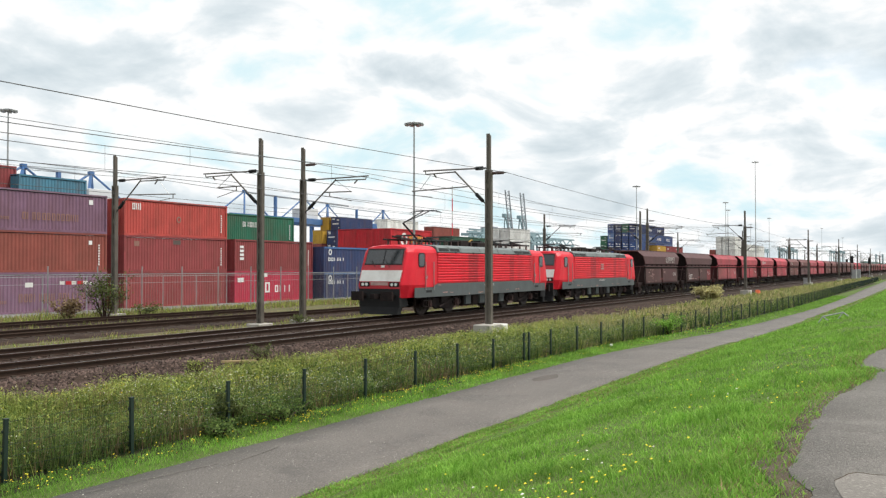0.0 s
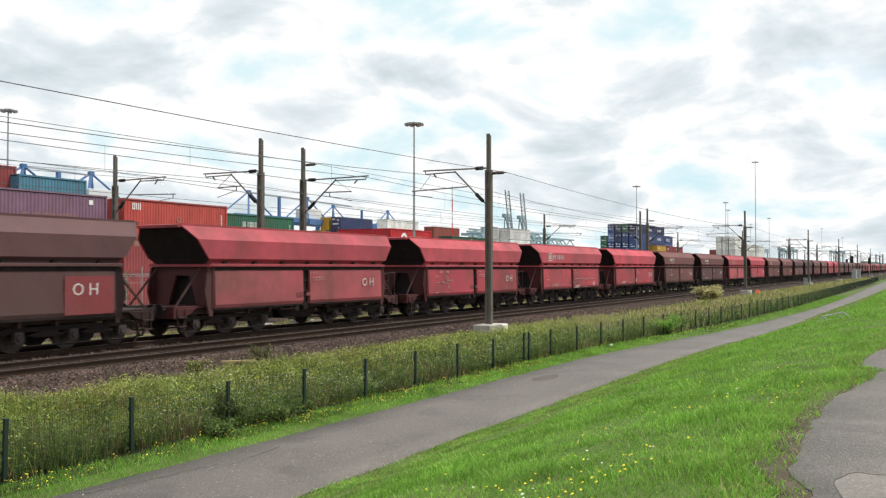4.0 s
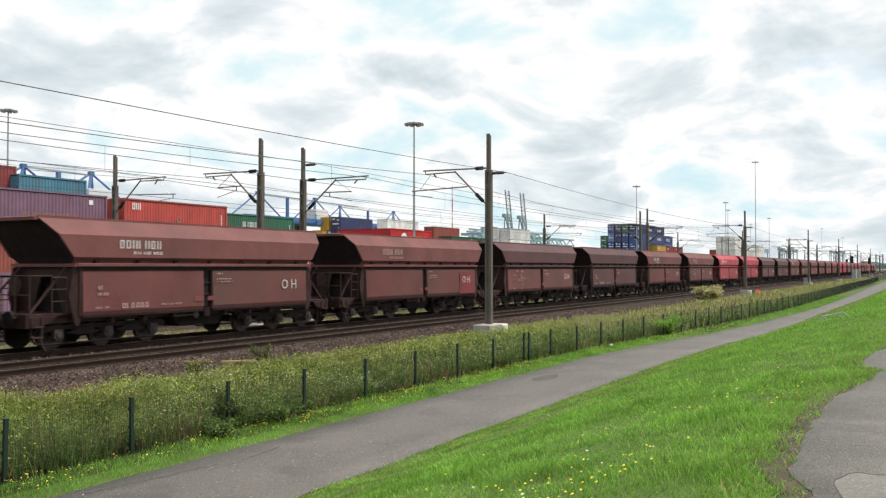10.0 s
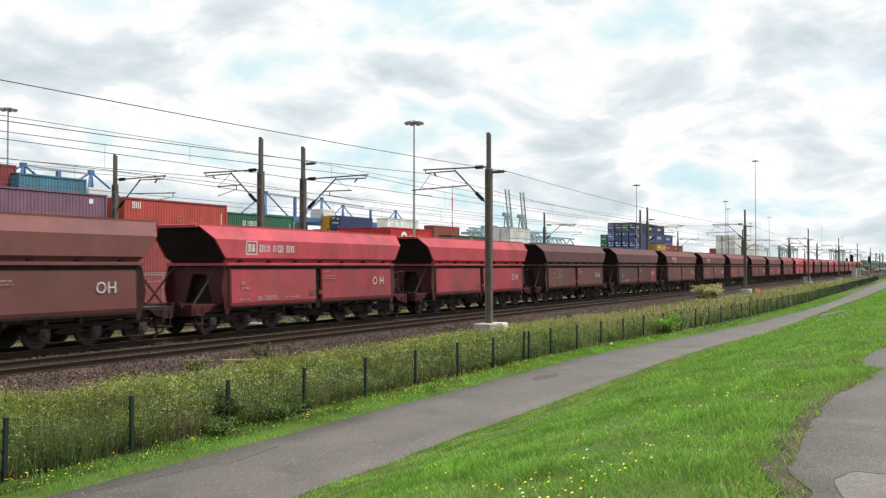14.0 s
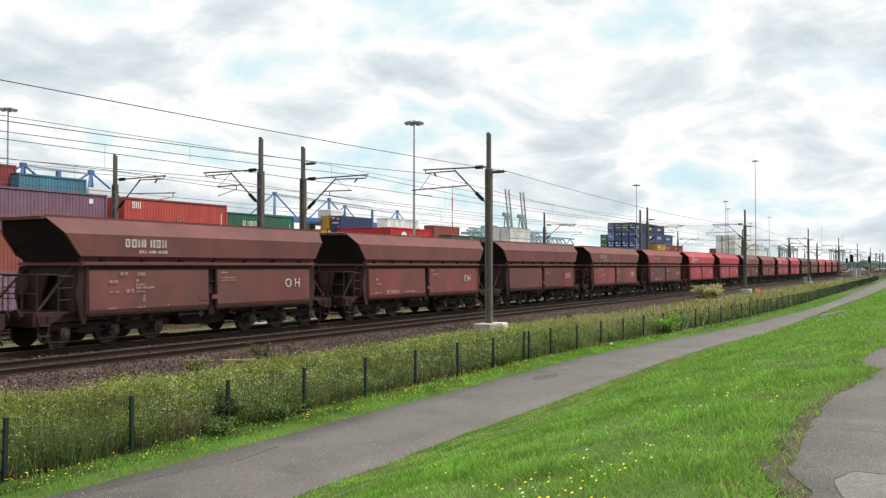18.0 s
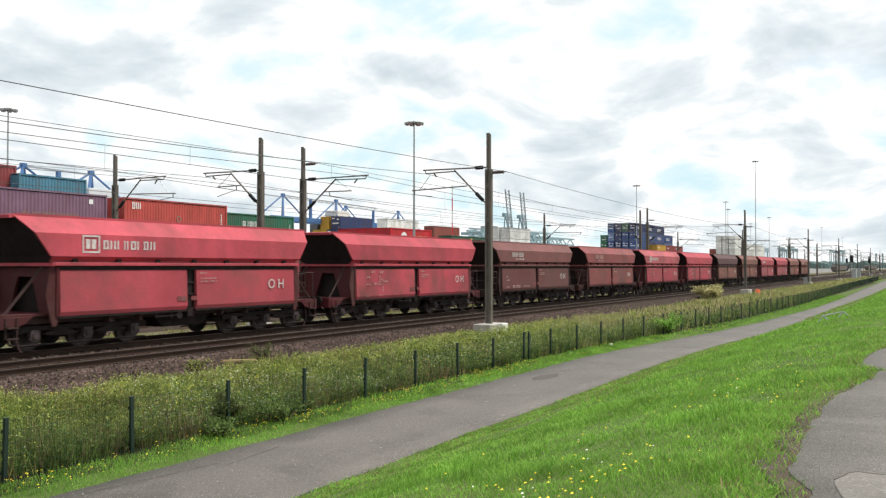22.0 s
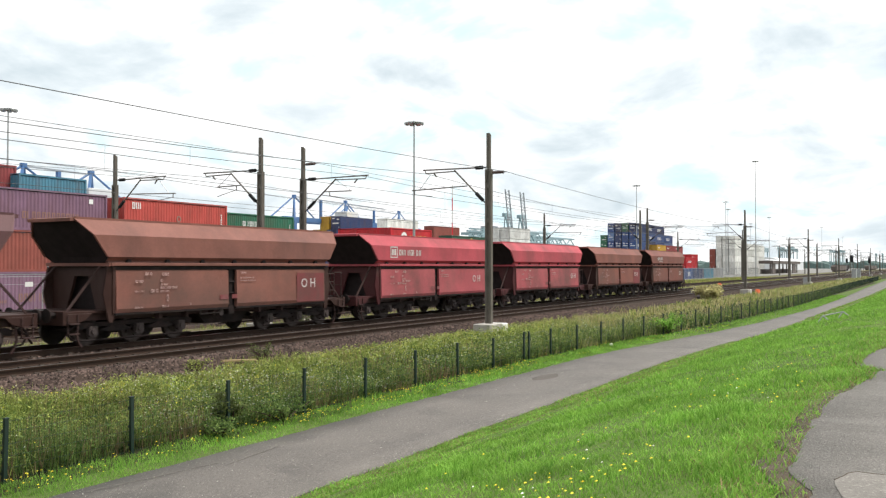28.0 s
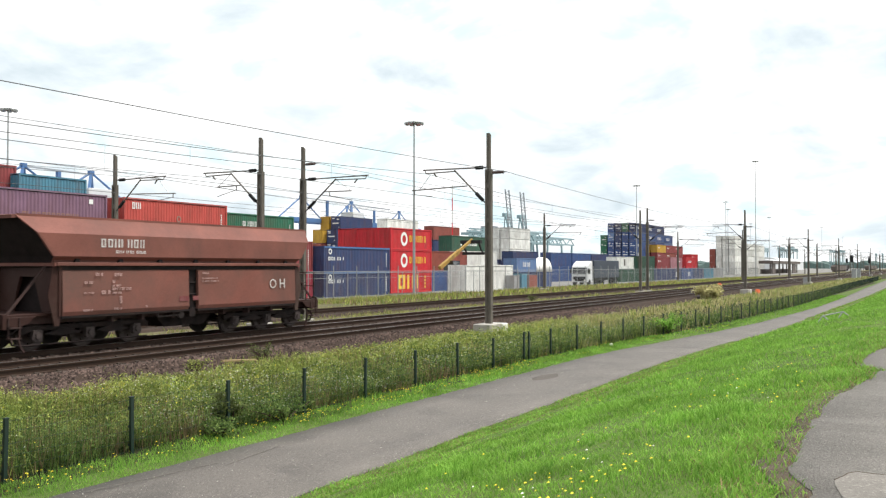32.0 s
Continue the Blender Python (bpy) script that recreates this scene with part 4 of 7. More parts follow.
def loco_template():
    """A four-axle electric locomotive: sloping cab fronts, ribbed red sides, grey roof and skirt, four pantographs."""
    w = empty("electric_locomotive")
    # stations: distance from the end, half width, how far the upper part leans back, roof height
    ring = ((0.90, 0.96, 1.0), (1.0, 1.58, 1.0), (1.0, 2.4, 1.0), (0.985, 3.18, 1.0), (0.95, 3.34, 0.99), (0.80, 3.50, 0.98), (0.4, 3.58, 0.98))
    L = LOCO_LENGTH / 2

    def station(u, half, lean, side):
        pts = []
        for s in (-1, 1):
            row = []
            for f, z, g in ring:
                back = lean * max(0.0, z - 1.75) ** 1.0
                zz = z - (0.06 if z > 3.3 and u < 1.0 else 0.03 if z > 3.3 and u < 1.5 else 0.0)
                row.append((side * -(L - u - back), s * f * half, zz))
            pts.append(row)
        return pts[0] + pts[1][::-1]

    bm = bmesh.new()
    rings = [station(u, h, ln, 1) for u, h, ln in ((0.72, 1.20, 0.40), (0.76, 1.26, 0.40), (1.12, 1.47, 0.34), (1.6, 1.5, 0.2), (2.6, 1.5, 0))]
    rings += [station(u, h, ln, -1) for u, h, ln in ((2.6, 1.5, 0), (1.6, 1.5, 0.2), (1.12, 1.47, 0.34), (0.76, 1.26, 0.40), (0.72, 1.20, 0.40))]
    loft(bm, rings)
    body = part("body", bm, M_lred, w, "signal-red body shell with sloping cab fronts")
    for s in (-1, 1):
        y = s * 1.5

        def slab(x0, x1, z0, z1, t=0.012, y=y, s=s):
            b = bmesh.new()
            box(b, x0, x1, min(y, y + s * t), max(y, y + s * t), z0, z1)
            return b
        b = bmesh.new()
        prism(b, [(-8.25, 0.95), (8.25, 0.95), (8.25, 1.44), (6.45, 1.44), (6.0, 1.62), (-6.0, 1.62), (-6.45, 1.44), (-8.25, 1.44)], min(y, y + s * 0.012), max(y, y + s * 0.012))
        part("skirt", b, M_lgrey, w, "grey lower body band")
        b = bmesh.new()
        loft(b, [[(x, s * 1.49, 3.2), (x, s * 1.52, 3.24), (x, s * 1.43, 3.46), (x, s * 1.32, 3.53), (x, s * 0.6, 3.63), (x, 0, 3.64), (x, 0, 3.5)] for x in (-6.02, 6.02)])
        part("roof_panel", b, M_lroof, w, "pale grey roof panel")
        for x0, x1 in ((-5.8, -4.75), (-4.6, -3.55), (3.55, 4.6), (4.75, 5.8)):
            b = bmesh.new()
            loft(b, [[(x, s * 1.515, 3.275), (x, s * 1.453, 3.43), (x, s * 1.43, 3.42), (x, s * 1.49, 3.27)] for x in (x0, x1)])
            part("roof_grille", b, M_black, w, "dark roof ventilation grille")
        for x in (-5.98, -4.68, -3.4, -1.1, 1.2, 3.4, 4.68, 5.98):
            b = bmesh.new()
            loft(b, [[(q, s * 1.53, 3.235), (q, s * 1.443, 3.465), (q, s * 1.33, 3.54), (q, s * 1.30, 3.52), (q, s * 1.42, 3.44), (q, s * 1.50, 3.24)] for q in (x - 0.022, x + 0.022)])
            part("roof_seam", b, M_lgrey, w)
        b = bmesh.new()
        prof = ((0, -0.064), (0.026, -0.05), (0.034, 0.02), (0.0, 0.062))
        loft(b, [[(x, s * (1.495 + a), z) for a, z in prof] for x in (-5.95, -5.9, 5.9, 5.95)])
        me = mesh_of("side_rib", b, M_lred)
        for k in range(11):
            piece("side_rib", me, w, at=pose(0, 0, 1.71 + 0.1405 * k))
        for e2 in (-1, 1):
            x = e2 * 7.57
            b = bmesh.new()
            prism(b, [(x - 0.19, 2.5), (x + 0.19, 2.5), (x + 0.26, 2.57), (x + 0.26, 3.05), (x + 0.19, 3.12), (x - 0.19, 3.12), (x - 0.26, 3.05), (x - 0.26, 2.57)], min(y, y + s * 0.024), max(y, y + s * 0.024))
            part("cab_side_window", b, M_glass, w, "dark cab side window")
            b = bmesh.new()
            prism(b, [(x - 0.22, 2.46), (x + 0.22, 2.46), (x + 0.30, 2.54), (x + 0.30, 3.08), (x + 0.22, 3.16), (x - 0.22, 3.16), (x - 0.30, 3.08), (x - 0.30, 2.54)], min(y, y + s * 0.018), max(y, y + s * 0.018))
            part("window_seal", b, M_black, w)
            door = part("cab_door", slab(e2 * 6.84 - 0.36, e2 * 6.84 + 0.36, 1.46, 3.17, 0.010), M_lred, w, "red cab door")
            b = bmesh.new()
            for d in (-0.41, 0.41):
                bar(b, (e2 * 6.84 + d, s * 1.56, 1.32), (e2 * 6.84 + d, s * 1.56, 2.72), 0.02, 6)
            part("handrail", b, M_galv, w, "steel grab rails beside the door")
            b = bmesh.new()
            bar(b, (e2 * 6.84 - 0.24, s * 1.510, 1.95), (e2 * 6.84 - 0.24, s * 1.518, 1.95), 0.14, 14)
            part("handle_recess", b, M_lred_dark, door, "round dark red handle recess")
            b = bmesh.new()
            bar(b, (e2 * 6.84 - 0.30, s * 1.53, 1.89), (e2 * 6.84 - 0.18, s * 1.53, 2.0), 0.018, 6)
            part("door_handle", b, M_galv, door)
            part("door_step_recess", slab(e2 * 6.84 - 0.27, e2 * 6.84 + 0.27, 1.18, 1.30, 0.016), M_black, w)
            b = bmesh.new()
            for z in (0.45, 0.75):
                box(b, e2 * 7.0 - 0.25, e2 * 7.0 + 0.25, s * 1.36 - 0.1, s * 1.36 + 0.1, z, z + 0.03)
            for d in (-0.25, 0.25):
                box(b, e2 * 7.0 + d - 0.015, e2 * 7.0 + d + 0.015, s * 1.38 - 0.015, s * 1.38 + 0.015, 0.45, 0.96)
            part("foot_step", b, M_dark, w)
        b = bmesh.new()
        glyph_bars(b, -0.6, 1.42, 1.3, 0.10, 12, s * 1.514, 3)
        part("number_bars", b, M_white, w, "white unreadable number bars")
        b = bmesh.new()
        for q, (x, z, wd, ht, n) in enumerate(((-5.4, 1.12, 0.5, 0.07, 6), (-4.6, 1.1, 0.3, 0.06, 4), (-5.9, 1.52, 0.3, 0.05, 4), (-1.35, 1.02, 0.55, 0.10, 5), (-0.3, 1.0, 0.2, 0.07, 2), (2.3, 1.1, 0.4, 0.06, 4), (3.6, 1.1, 0.6, 0.06, 6), (-2.5, 1.0, 0.2, 0.07, 2))):
            glyph_bars(b, x, z, wd, ht, n, s * 1.514, q)
        part("skirt_stencils", b, M_white_faded, w, "small pale stencil bars on the skirt")
        for x in (-5.95, -4.0, -2.0, 0.0, 2.0, 4.0, 5.95):
            b = bmesh.new()
            box(b, x - 0.05, x + 0.05, min(s * 1.5, s * 1.545), max(s * 1.5, s * 1.545), 3.19, 3.25)
            part("roof_latch", b, M_black, w)
        b = bmesh.new()
        box(b, -0.34, 0.34, min(s * 1.53, s * 1.54), max(s * 1.53, s * 1.54), 2.28, 2.72)
        em = part("side_emblem", b, M_white_faded, w, "pale square emblem on the ribbed side")
        b = bmesh.new()
        for x0, x1 in ((-0.24, -0.04), (0.06, 0.26)):
            box(b, x0, x1, min(s * 1.54, s * 1.545), max(s * 1.54, s * 1.545), 2.36, 2.64)
        part("emblem_figure", b, M_lred_dark, em)
    for e2 in (-1, 1):
        def front(x):
            return e2 * (L - x)
        # cab front: windscreen, white panel, lamps
        def sheet(y0, y1, z0, z1, out, mat, name, label, taper=1.0):
            b = bmesh.new()
            q = []
            for y, z in ((y0, z0), (y1, z0), (y1 * taper, z1), (y0 * taper, z1)):
                lean = 0.40 * max(0.0, z - 1.75)
                q.append((0.72 + lean - out, y, z))
            vs = [b.verts.new((front(u), y, z)) for u, y, z in q] + [b.verts.new((front(u + 0.06), y, z)) for u, y, z in q]
            for f in ((0, 1, 2, 3), (7, 6, 5, 4), (0, 4, 5, 1), (1, 5, 6, 2), (2, 6, 7, 3), (3, 7, 4, 0)):
                b.faces.new([vs[i] for i in f])
            return part(name, b, mat, w, label)
        # front sheets in the darker red that stands in for their shade
        sheet(-1.19, 1.19, 0.98, 1.75, 0.006, M_lred_dark, "cab_front", "stained cab front, darker red for its shade", 1.0)
        sheet(-1.19, 1.19, 1.75, 3.42, 0.006, M_lred_dark, "cab_front", "stained cab front, darker red for its shade", 0.94)
        sheet(-1.06, -0.03, 2.62, 3.30, 0.025, M_glass, "windscreen", "dark windscreen pane", 0.96)
        sheet(0.03, 1.06, 2.62, 3.30, 0.025, M_glass, "windscreen", "dark windscreen pane", 0.96)
        sheet(-1.1, 1.1, 2.56, 3.36, 0.012, M_black, "windscreen_seal", "black rubber windscreen seal", 0.96)
        panel = sheet(-1.17, 1.17, 1.76, 2.30, 0.03, M_lwhite, "front_panel", "dirty white front panel")
        sheet(-0.5, 0.5, 1.56, 1.72, 0.03, M_white_faded, "number_plate", "pale number bar")
        for y in (-0.85, 0.85):
            sheet(y - 0.28, y + 0.28, 1.50, 1.72, 0.03, M_black, "lamp_housing", "dark lamp housing")
            b = bmesh.new()
            for d in (-0.11, 0.11):
                bar(b, (front(0.70), y + d, 1.61), (front(0.66), y + d, 1.61), 0.075, 12)
            part("headlamp", b, M_lamp, w, "twin round headlamp")
            b = bmesh.new()
            bar(b, (front(0.72), y, 1.06), (front(0.3), y, 1.06), 0.12, 10)
            box(b, min(front(0.12), front(0.0)), max(front(0.12), front(0.0)), y - 0.33, y + 0.33, 0.84, 1.28)
            bar(b, (front(0.3), y, 1.06), (front(0.12), y, 1.06), 0.17, 12)
            part("buffer", b, M_dark, w, "wide rectangular side buffer")
            b = bmesh.new()
            bar(b, (front(0.98), y * 0.5, 2.45), (front(1.04), y * 0.5 + 0.3, 2.8), 0.015, 5)
            part("wiper", b, M_black, w)
        b = bmesh.new()
        prism(b, [(front(0.66), 1.40), (front(1.3), 1.40), (front(1.5), 0.55), (front(0.7), 0.5)], -1.17, 1.17)
        part("front_beam", b, M_black, w, "black buffer beam")
        b = bmesh.new()
        prism(b, [(front(0.7), 0.52), (front(0.95), 0.52), (front(0.95), 0.16), (front(0.6), 0.16)], -1.1, 1.1)
        part("snow_plough", b, M_black, w)
        b = bmesh.new()
        box(b, min(front(0.6), front(0.05)), max(front(0.6), front(0.05)), -0.12, 0.12, 0.92, 1.16)
        part("coupler", b, M_dark, w)
        sheet(-0.1, 0.1, 2.44, 2.54, 0.02, M_lwhite, "front_emblem", "small pale emblem")
        # bogie
        c = e2 * 4.95
        b = bmesh.new()
        for s in (-1, 1):
            prism(b, [(c - 2.1, 0.55), (c - 1.9, 0.86), (c + 1.9, 0.86), (c + 2.1, 0.55), (c + 1.8, 0.42), (c + 1.1, 0.5), (c + 0.6, 0.3), (c - 0.6, 0.3), (c - 1.1, 0.5), (c - 1.8, 0.42)], s * 1.15 - 0.08, s * 1.15 + 0.08)
        box(b, c - 0.4, c + 0.4, -1.1, 1.1, 0.45, 0.85)
        bogie = part("bogie", b, M_dark, w, "two-axle bogie frame")
        for k in (-1.45, 1.45):
            piece("wheelset", ME_LWHEEL, bogie, at=pose(c + k, 0, 0.61))
            for s in (-1, 1):
                b = bmesh.new()
                box(b, c + k - 0.2, c + k + 0.2, s * 1.26 - 0.06, s * 1.26 + 0.06, 0.42, 0.78)
                bar(b, (c + k, s * 1.3, 0.61), (c + k, s * 1.37, 0.61), 0.13, 12)
                part("axle_box", b, M_frame, bogie)
                for d in (-0.35, 0.35):
                    b = bmesh.new()
                    bar(b, (c + k + d, s * 1.22, 0.55), (c + k + d, s * 1.22, 0.9), 0.09, 8)
                    part("coil_spring", b, M_dark, bogie)
        for s in (-1, 1):
            b = bmesh.new()
            bar(b, (c - 0.5, s * 1.3, 0.4), (c + 0.9, s * 1.3, 0.75), 0.06, 8)
            box(b, c - 0.35, c + 0.35, s * 1.25 - 0.1, s * 1.25 + 0.1, 0.62, 0.95)
            part("damper", b, M_dark, bogie)
        # pantographs: two over each bogie, folded
        for px, raised in ((7.0, 0), (3.9, 0)):
            x = e2 * px
            b = bmesh.new()
            for a in (-0.5, 0.5):
                for y in (-0.5, 0.5):
                    bar(b, (x + a, y, 3.78), (x + a, y, 4.02), 0.06, 8)
            part("insulator", b, M_insul, w, "brown porcelain insulator")
            b = bmesh.new()
            for y in (-0.5, 0.5):
                bar(b, (x - 0.95, y, 4.04), (x + 0.95, y, 4.04), 0.05, 6)
            for a in (-0.6, 0.6):
                bar(b, (x + a, -0.55, 4.04), (x + a, 0.55, 4.04), 0.05, 6)
            pan = part("pantograph", b, M_black, w, "folded black pantograph")
            b = bmesh.new()
            bar(b, (x + 0.7, 0, 4.08), (x - 0.9, 0, 4.18), 0.06, 6)
            bar(b, (x - 0.9, 0, 4.18), (x + 0.6, 0.2, 4.26), 0.035, 6)
            bar(b, (x - 0.9, 0, 4.18), (x + 0.6, -0.2, 4.26), 0.035, 6)
            part("pantograph_arm", b, M_black, pan)
            b = bmesh.new()
            for a in (0.45, 0.75):
                bar(b, (x + a, -0.6, 4.29), (x + a, 0.6, 4.29), 0.026, 6)
                for s in (-1, 1):
                    bar(b, (x + a, s * 0.6, 4.29), (x + a, s * 0.9, 4.18), 0.016, 6)
            part("collector_head", b, M_black, pan)
    b = bmesh.new()
    for y in (-0.35, 0.35):
        bar(b, (-6.3, y, 4.08), (6.3, y, 4.08), 0.022, 6)
    part("busbar", b, M_black, w)
    b = bmesh.new()
    for k in range(15):
        for y in (-0.35, 0.35):
            bar(b, (-5.6 + 0.8 * k, y, 3.8), (-5.6 + 0.8 * k, y, 4.07 + 0.06 * (k % 3 == 0)), 0.045, 8)
    part("busbar_insulator", b, M_insul, w)
    b = bmesh.new()
    box(b, -1.4, -0.4, -0.4, 0.4, 3.8, 4.16)
    part("roof_switchgear", b, M_dark, w, "", 0.03)
    b = bmesh.new()
    box(b, 0.6, 1.9, -0.45, 0.45, 3.8, 4.08)
    part("brake_resistor", b, M_dark, w, "", 0.03)
    b = bmesh.new()
    box(b, -2.6, 2.6, -1.2, 1.2, 0.35, 0.95)
    part("transformer_tank", b, M_dark, w, "dark underfloor transformer casing", 0.01)
    for k in range(6):
        for s in (-1, 1):
            b = bmesh.new()
            box(b, -2.5 + 0.85 * k, -2.5 + 0.85 * k + 0.6, min(s * 1.2, s * 1.32), max(s * 1.2, s * 1.32), 0.45, 0.93)
            part("equipment_box", b, M_lgrey if k in (0, 2, 5) else M_dark, w, "", 0.01)
    for o in w.children:        # gear that stands on the roof
        if o.name.split(".")[0] in ("insulator", "pantograph", "busbar", "busbar_insulator", "roof_switchgear", "brake_resistor"):
            o.matrix_basis = pose(0, 0, -0.19)
    return w


loco = loco_template()
tagged(loco, "red electric locomotive with white front panel and grey roof", "locomotive", "locomotives at the head of the train")
loco_b = copy_thing(loco, pose(0, 0, 0))
tagged(loco_b, "second red electric locomotive coupled behind the first")
# the leading pantograph of the first locomotive is raised to the wire
b = bmesh.new()
bar(b, (-5.4, 0, 3.87), (-6.9, 0, 4.70), 0.05, 6)
bar(b, (-6.9, 0, 4.70), (-4.6, 0.2, 5.42), 0.028, 6)
bar(b, (-6.9, 0, 4.70), (-4.6, -0.2, 5.42), 0.028, 6)
part("raised_arm", b, M_black, loco, "raised arm of the pantograph")
b = bmesh.new()
for a in (-4.75, -4.45):
    bar(b, (a, -0.6, 5.46), (a, 0.6, 5.46), 0.025, 6)
    for s in (-1, 1):
        bar(b, (a, s * 0.6, 5.46), (a, s * 0.92, 5.34), 0.018, 6)
part("raised_collector", b, M_black, loco)
FIRST = -5.33 - WAGON_LENGTH / 2
train.append((loco_b, FIRST - LOCO_LENGTH / 2, 0))
train.append((loco, FIRST - LOCO_LENGTH * 1.5, 0))
# ---- catenary ----


def mast(x, y, top, reach, label="brown weathered steel catenary mast with a cantilever arm", foot=True, feeder=False, tall_base=False, outer=True, lift=0.0):
    """A steel mast; reach is how far, and to which side, its arm goes across."""
    z0 = ground_z(x, y)
    w = tagged(empty("catenary_mast", pose(x, y, 0)), label, "catenary mast", "catenary masts")
    split = top - 1.55
    bm = bmesh.new()
    for s in (-1, 1):
        box(bm, -0.10, 0.10, s * 0.105 - 0.04, s * 0.105 + 0.04, z0, split)
    k = z0 + 0.4
    while k < split:
        box(bm, -0.075, 0.075, -0.07, 0.07, k, k + 0.22)
        k += 0.75
    box(bm, -0.03, 0.03, -0.08, 0.08, z0, split)
    part("mast_column", bm, M_mast, w)
    bm = bmesh.new()
    prism(bm, [(-0.08, split - 0.1), (0.08, split - 0.1), (0.08, top - 0.06), (-0.08, top + 0.04)], -0.08, 0.08)
    part("mast_head", bm, M_mast, w)
    bm = bmesh.new()
    h = 0.18 if not tall_base else 0.5
    box(bm, -0.75 if tall_base else -0.55, 0.45, -0.4, 0.4, z0 - 0.25, z0 + h)
    part("concrete_foot", bm, M_conc, w, "weathered concrete foundation block", 0.03)
    if tall_base:
        bm = bmesh.new()
        box(bm, 0.5, 1.0, -0.45, 0.3, z0 - 0.25, z0 + h - 0.02)
        part("white_block", bm, M_lwhite, w, "pale whitewashed concrete block", 0.03)
    if reach:
        s = 1 if reach > 0 else -1
        a = abs(reach)
        k = a / 3.2           # the arms keep their form over different reaches

        def arm(d, z):
            return Vector((0, s * d * k, z + lift))

        for p0, p1 in ((arm(0.12, 6.80), arm(0.74, 6.80)), (arm(0.12, 5.18), arm(0.72, 5.72))):
            b = bmesh.new()
            bar(b, p0, p1, 0.03, 6)
            for q in range(6):
                c0 = p0.lerp(p1, 0.32 + 0.105 * q)
                bar(b, c0, c0 + (p1 - p0) * 0.075, 0.085, 8)
            part("insulator", b, M_black, w, "dark ribbed insulator")
        b = bmesh.new()
        bar(b, arm(0.74, 6.80), arm(3.6, 6.83), 0.036, 6)
        part("top_tube", b, M_mast, w)
        b = bmesh.new()
        bar(b, arm(0.72, 5.72), arm(1.85, 6.74), 0.036, 6)
        part("stay_tube", b, M_mast, w)
        b = bmesh.new()
        bar(b, arm(1.8, 6.70), arm(3.45, 6.67), 0.03, 6)
        bar(b, arm(3.45, 6.67), arm(3.5, 6.83), 0.022, 6)
        bar(b, arm(3.0, 6.66), arm(2.85, 6.5), 0.035, 6)
        part("messenger_bracket", b, M_mast, w, "short tube with the messenger clamp")
        b = bmesh.new()
        if outer:
            bar(b, arm(1.15, 6.02), arm(4.25, 5.93), 0.03, 6)
            bar(b, arm(4.1, 5.93), arm(4.1, 5.72), 0.024, 6)
            bar(b, arm(4.1, 5.74), arm(3.1, 5.62), 0.016, 6)
        else:
            bar(b, arm(1.2, 6.14), arm(2.7, 6.12), 0.03, 6)
            bar(b, arm(1.5, 6.14), arm(1.5, 5.92), 0.024, 6)
            bar(b, arm(1.5, 5.94), arm(2.7, 5.66), 0.016, 6)
        part("registration_arm", b, M_mast, w)
        b = bmesh.new()
        bar(b, arm(3.2, 6.6) if outer else arm(1.85, 6.7), arm(3.8, 5.95) if outer else arm(2.66, 6.13), 0.014, 5)
        part("drop_bracket", b, M_galv, w)
    if feeder:
        b = bmesh.new()
        for q in range(6):
            bar(b, (0, -0.2 - 0.09 * q, feeder), (0, -0.26 - 0.09 * q, feeder), 0.07, 8)
        bar(b, (0, -0.1, feeder), (0, -0.85, feeder), 0.025, 6)
        part("feeder_insulator", b, M_insul, w, "dark feeder-line insulator")
    return w


NEAR_X = [-24, 34.4, 94.4, 147.4, 198.5, 250, 305, 362, 420, 480]
MID_X = [-28, 33.2, 94.0, 152, 205, 258, 312, 368, 426, 486]
FAR_X = [-26, 31.9, 90.5, 149, 206, 262, 318]
Y_MA, Y_MB, Y_MC = 16.9, 27.3, 37.6
for x in NEAR_X:
    mast(x, Y_MA, 8.25, Y_NEAR - Y_MA - 0.15, feeder=6.55, tall_base=True)
for x in MID_X:
    mast(x - 1.7, Y_MB, 8.42, Y_FAR - Y_MB, outer=False, lift=0.15)
    mast(x + 1.7, Y_MB + 0.2, 8.4 if x < 50 else 8.9, Y_TRAIN - Y_MB + 0.2, feeder=7.56, outer=False)
for x in FAR_X:
    mast(x, Y_MC, 8.3, -3.3, lift=0.2)


def wire_run(name, xs, y, z, sag, r, label, droppers=None, zig=0.0):
    """A wire through its supports, sagging between them."""
    bm = bmesh.new()
    pts = []
    for i, (a, b) in enumerate(zip(xs, xs[1:])):
        n = 10 if a < 150 else 4
        for k in range(n):
            u = k / n
            pts.append(Vector((a + (b - a) * u, y + zig * ((-1) ** i) * (1 - 2 * u), z - 4 * sag * u * (1 - u))))
    pts.append(Vector((xs[-1], y, z)))
    rings = []
    for p in pts:
        rings.append([p + Vector((0, r * math.cos(2 * math.pi * k / 4), r * math.sin(2 * math.pi * k / 4))) for k in range(4)])
    loft(bm, rings)
    w = part(name, bm, M_wire, None)
    tagged(w, label, "overhead wire", "overhead wires")
    if droppers is not None:
        for a, b in zip(xs[:4], xs[1:5]):
            for k in range(1, 8):
                u = k / 8
                bm = bmesh.new()
                x = a + (b - a) * u
                bar(bm, (x, y, droppers), (x, y, z - 4 * sag * u * (1 - u)), 0.005, 3)
                part("dropper", bm, M_wire, w)


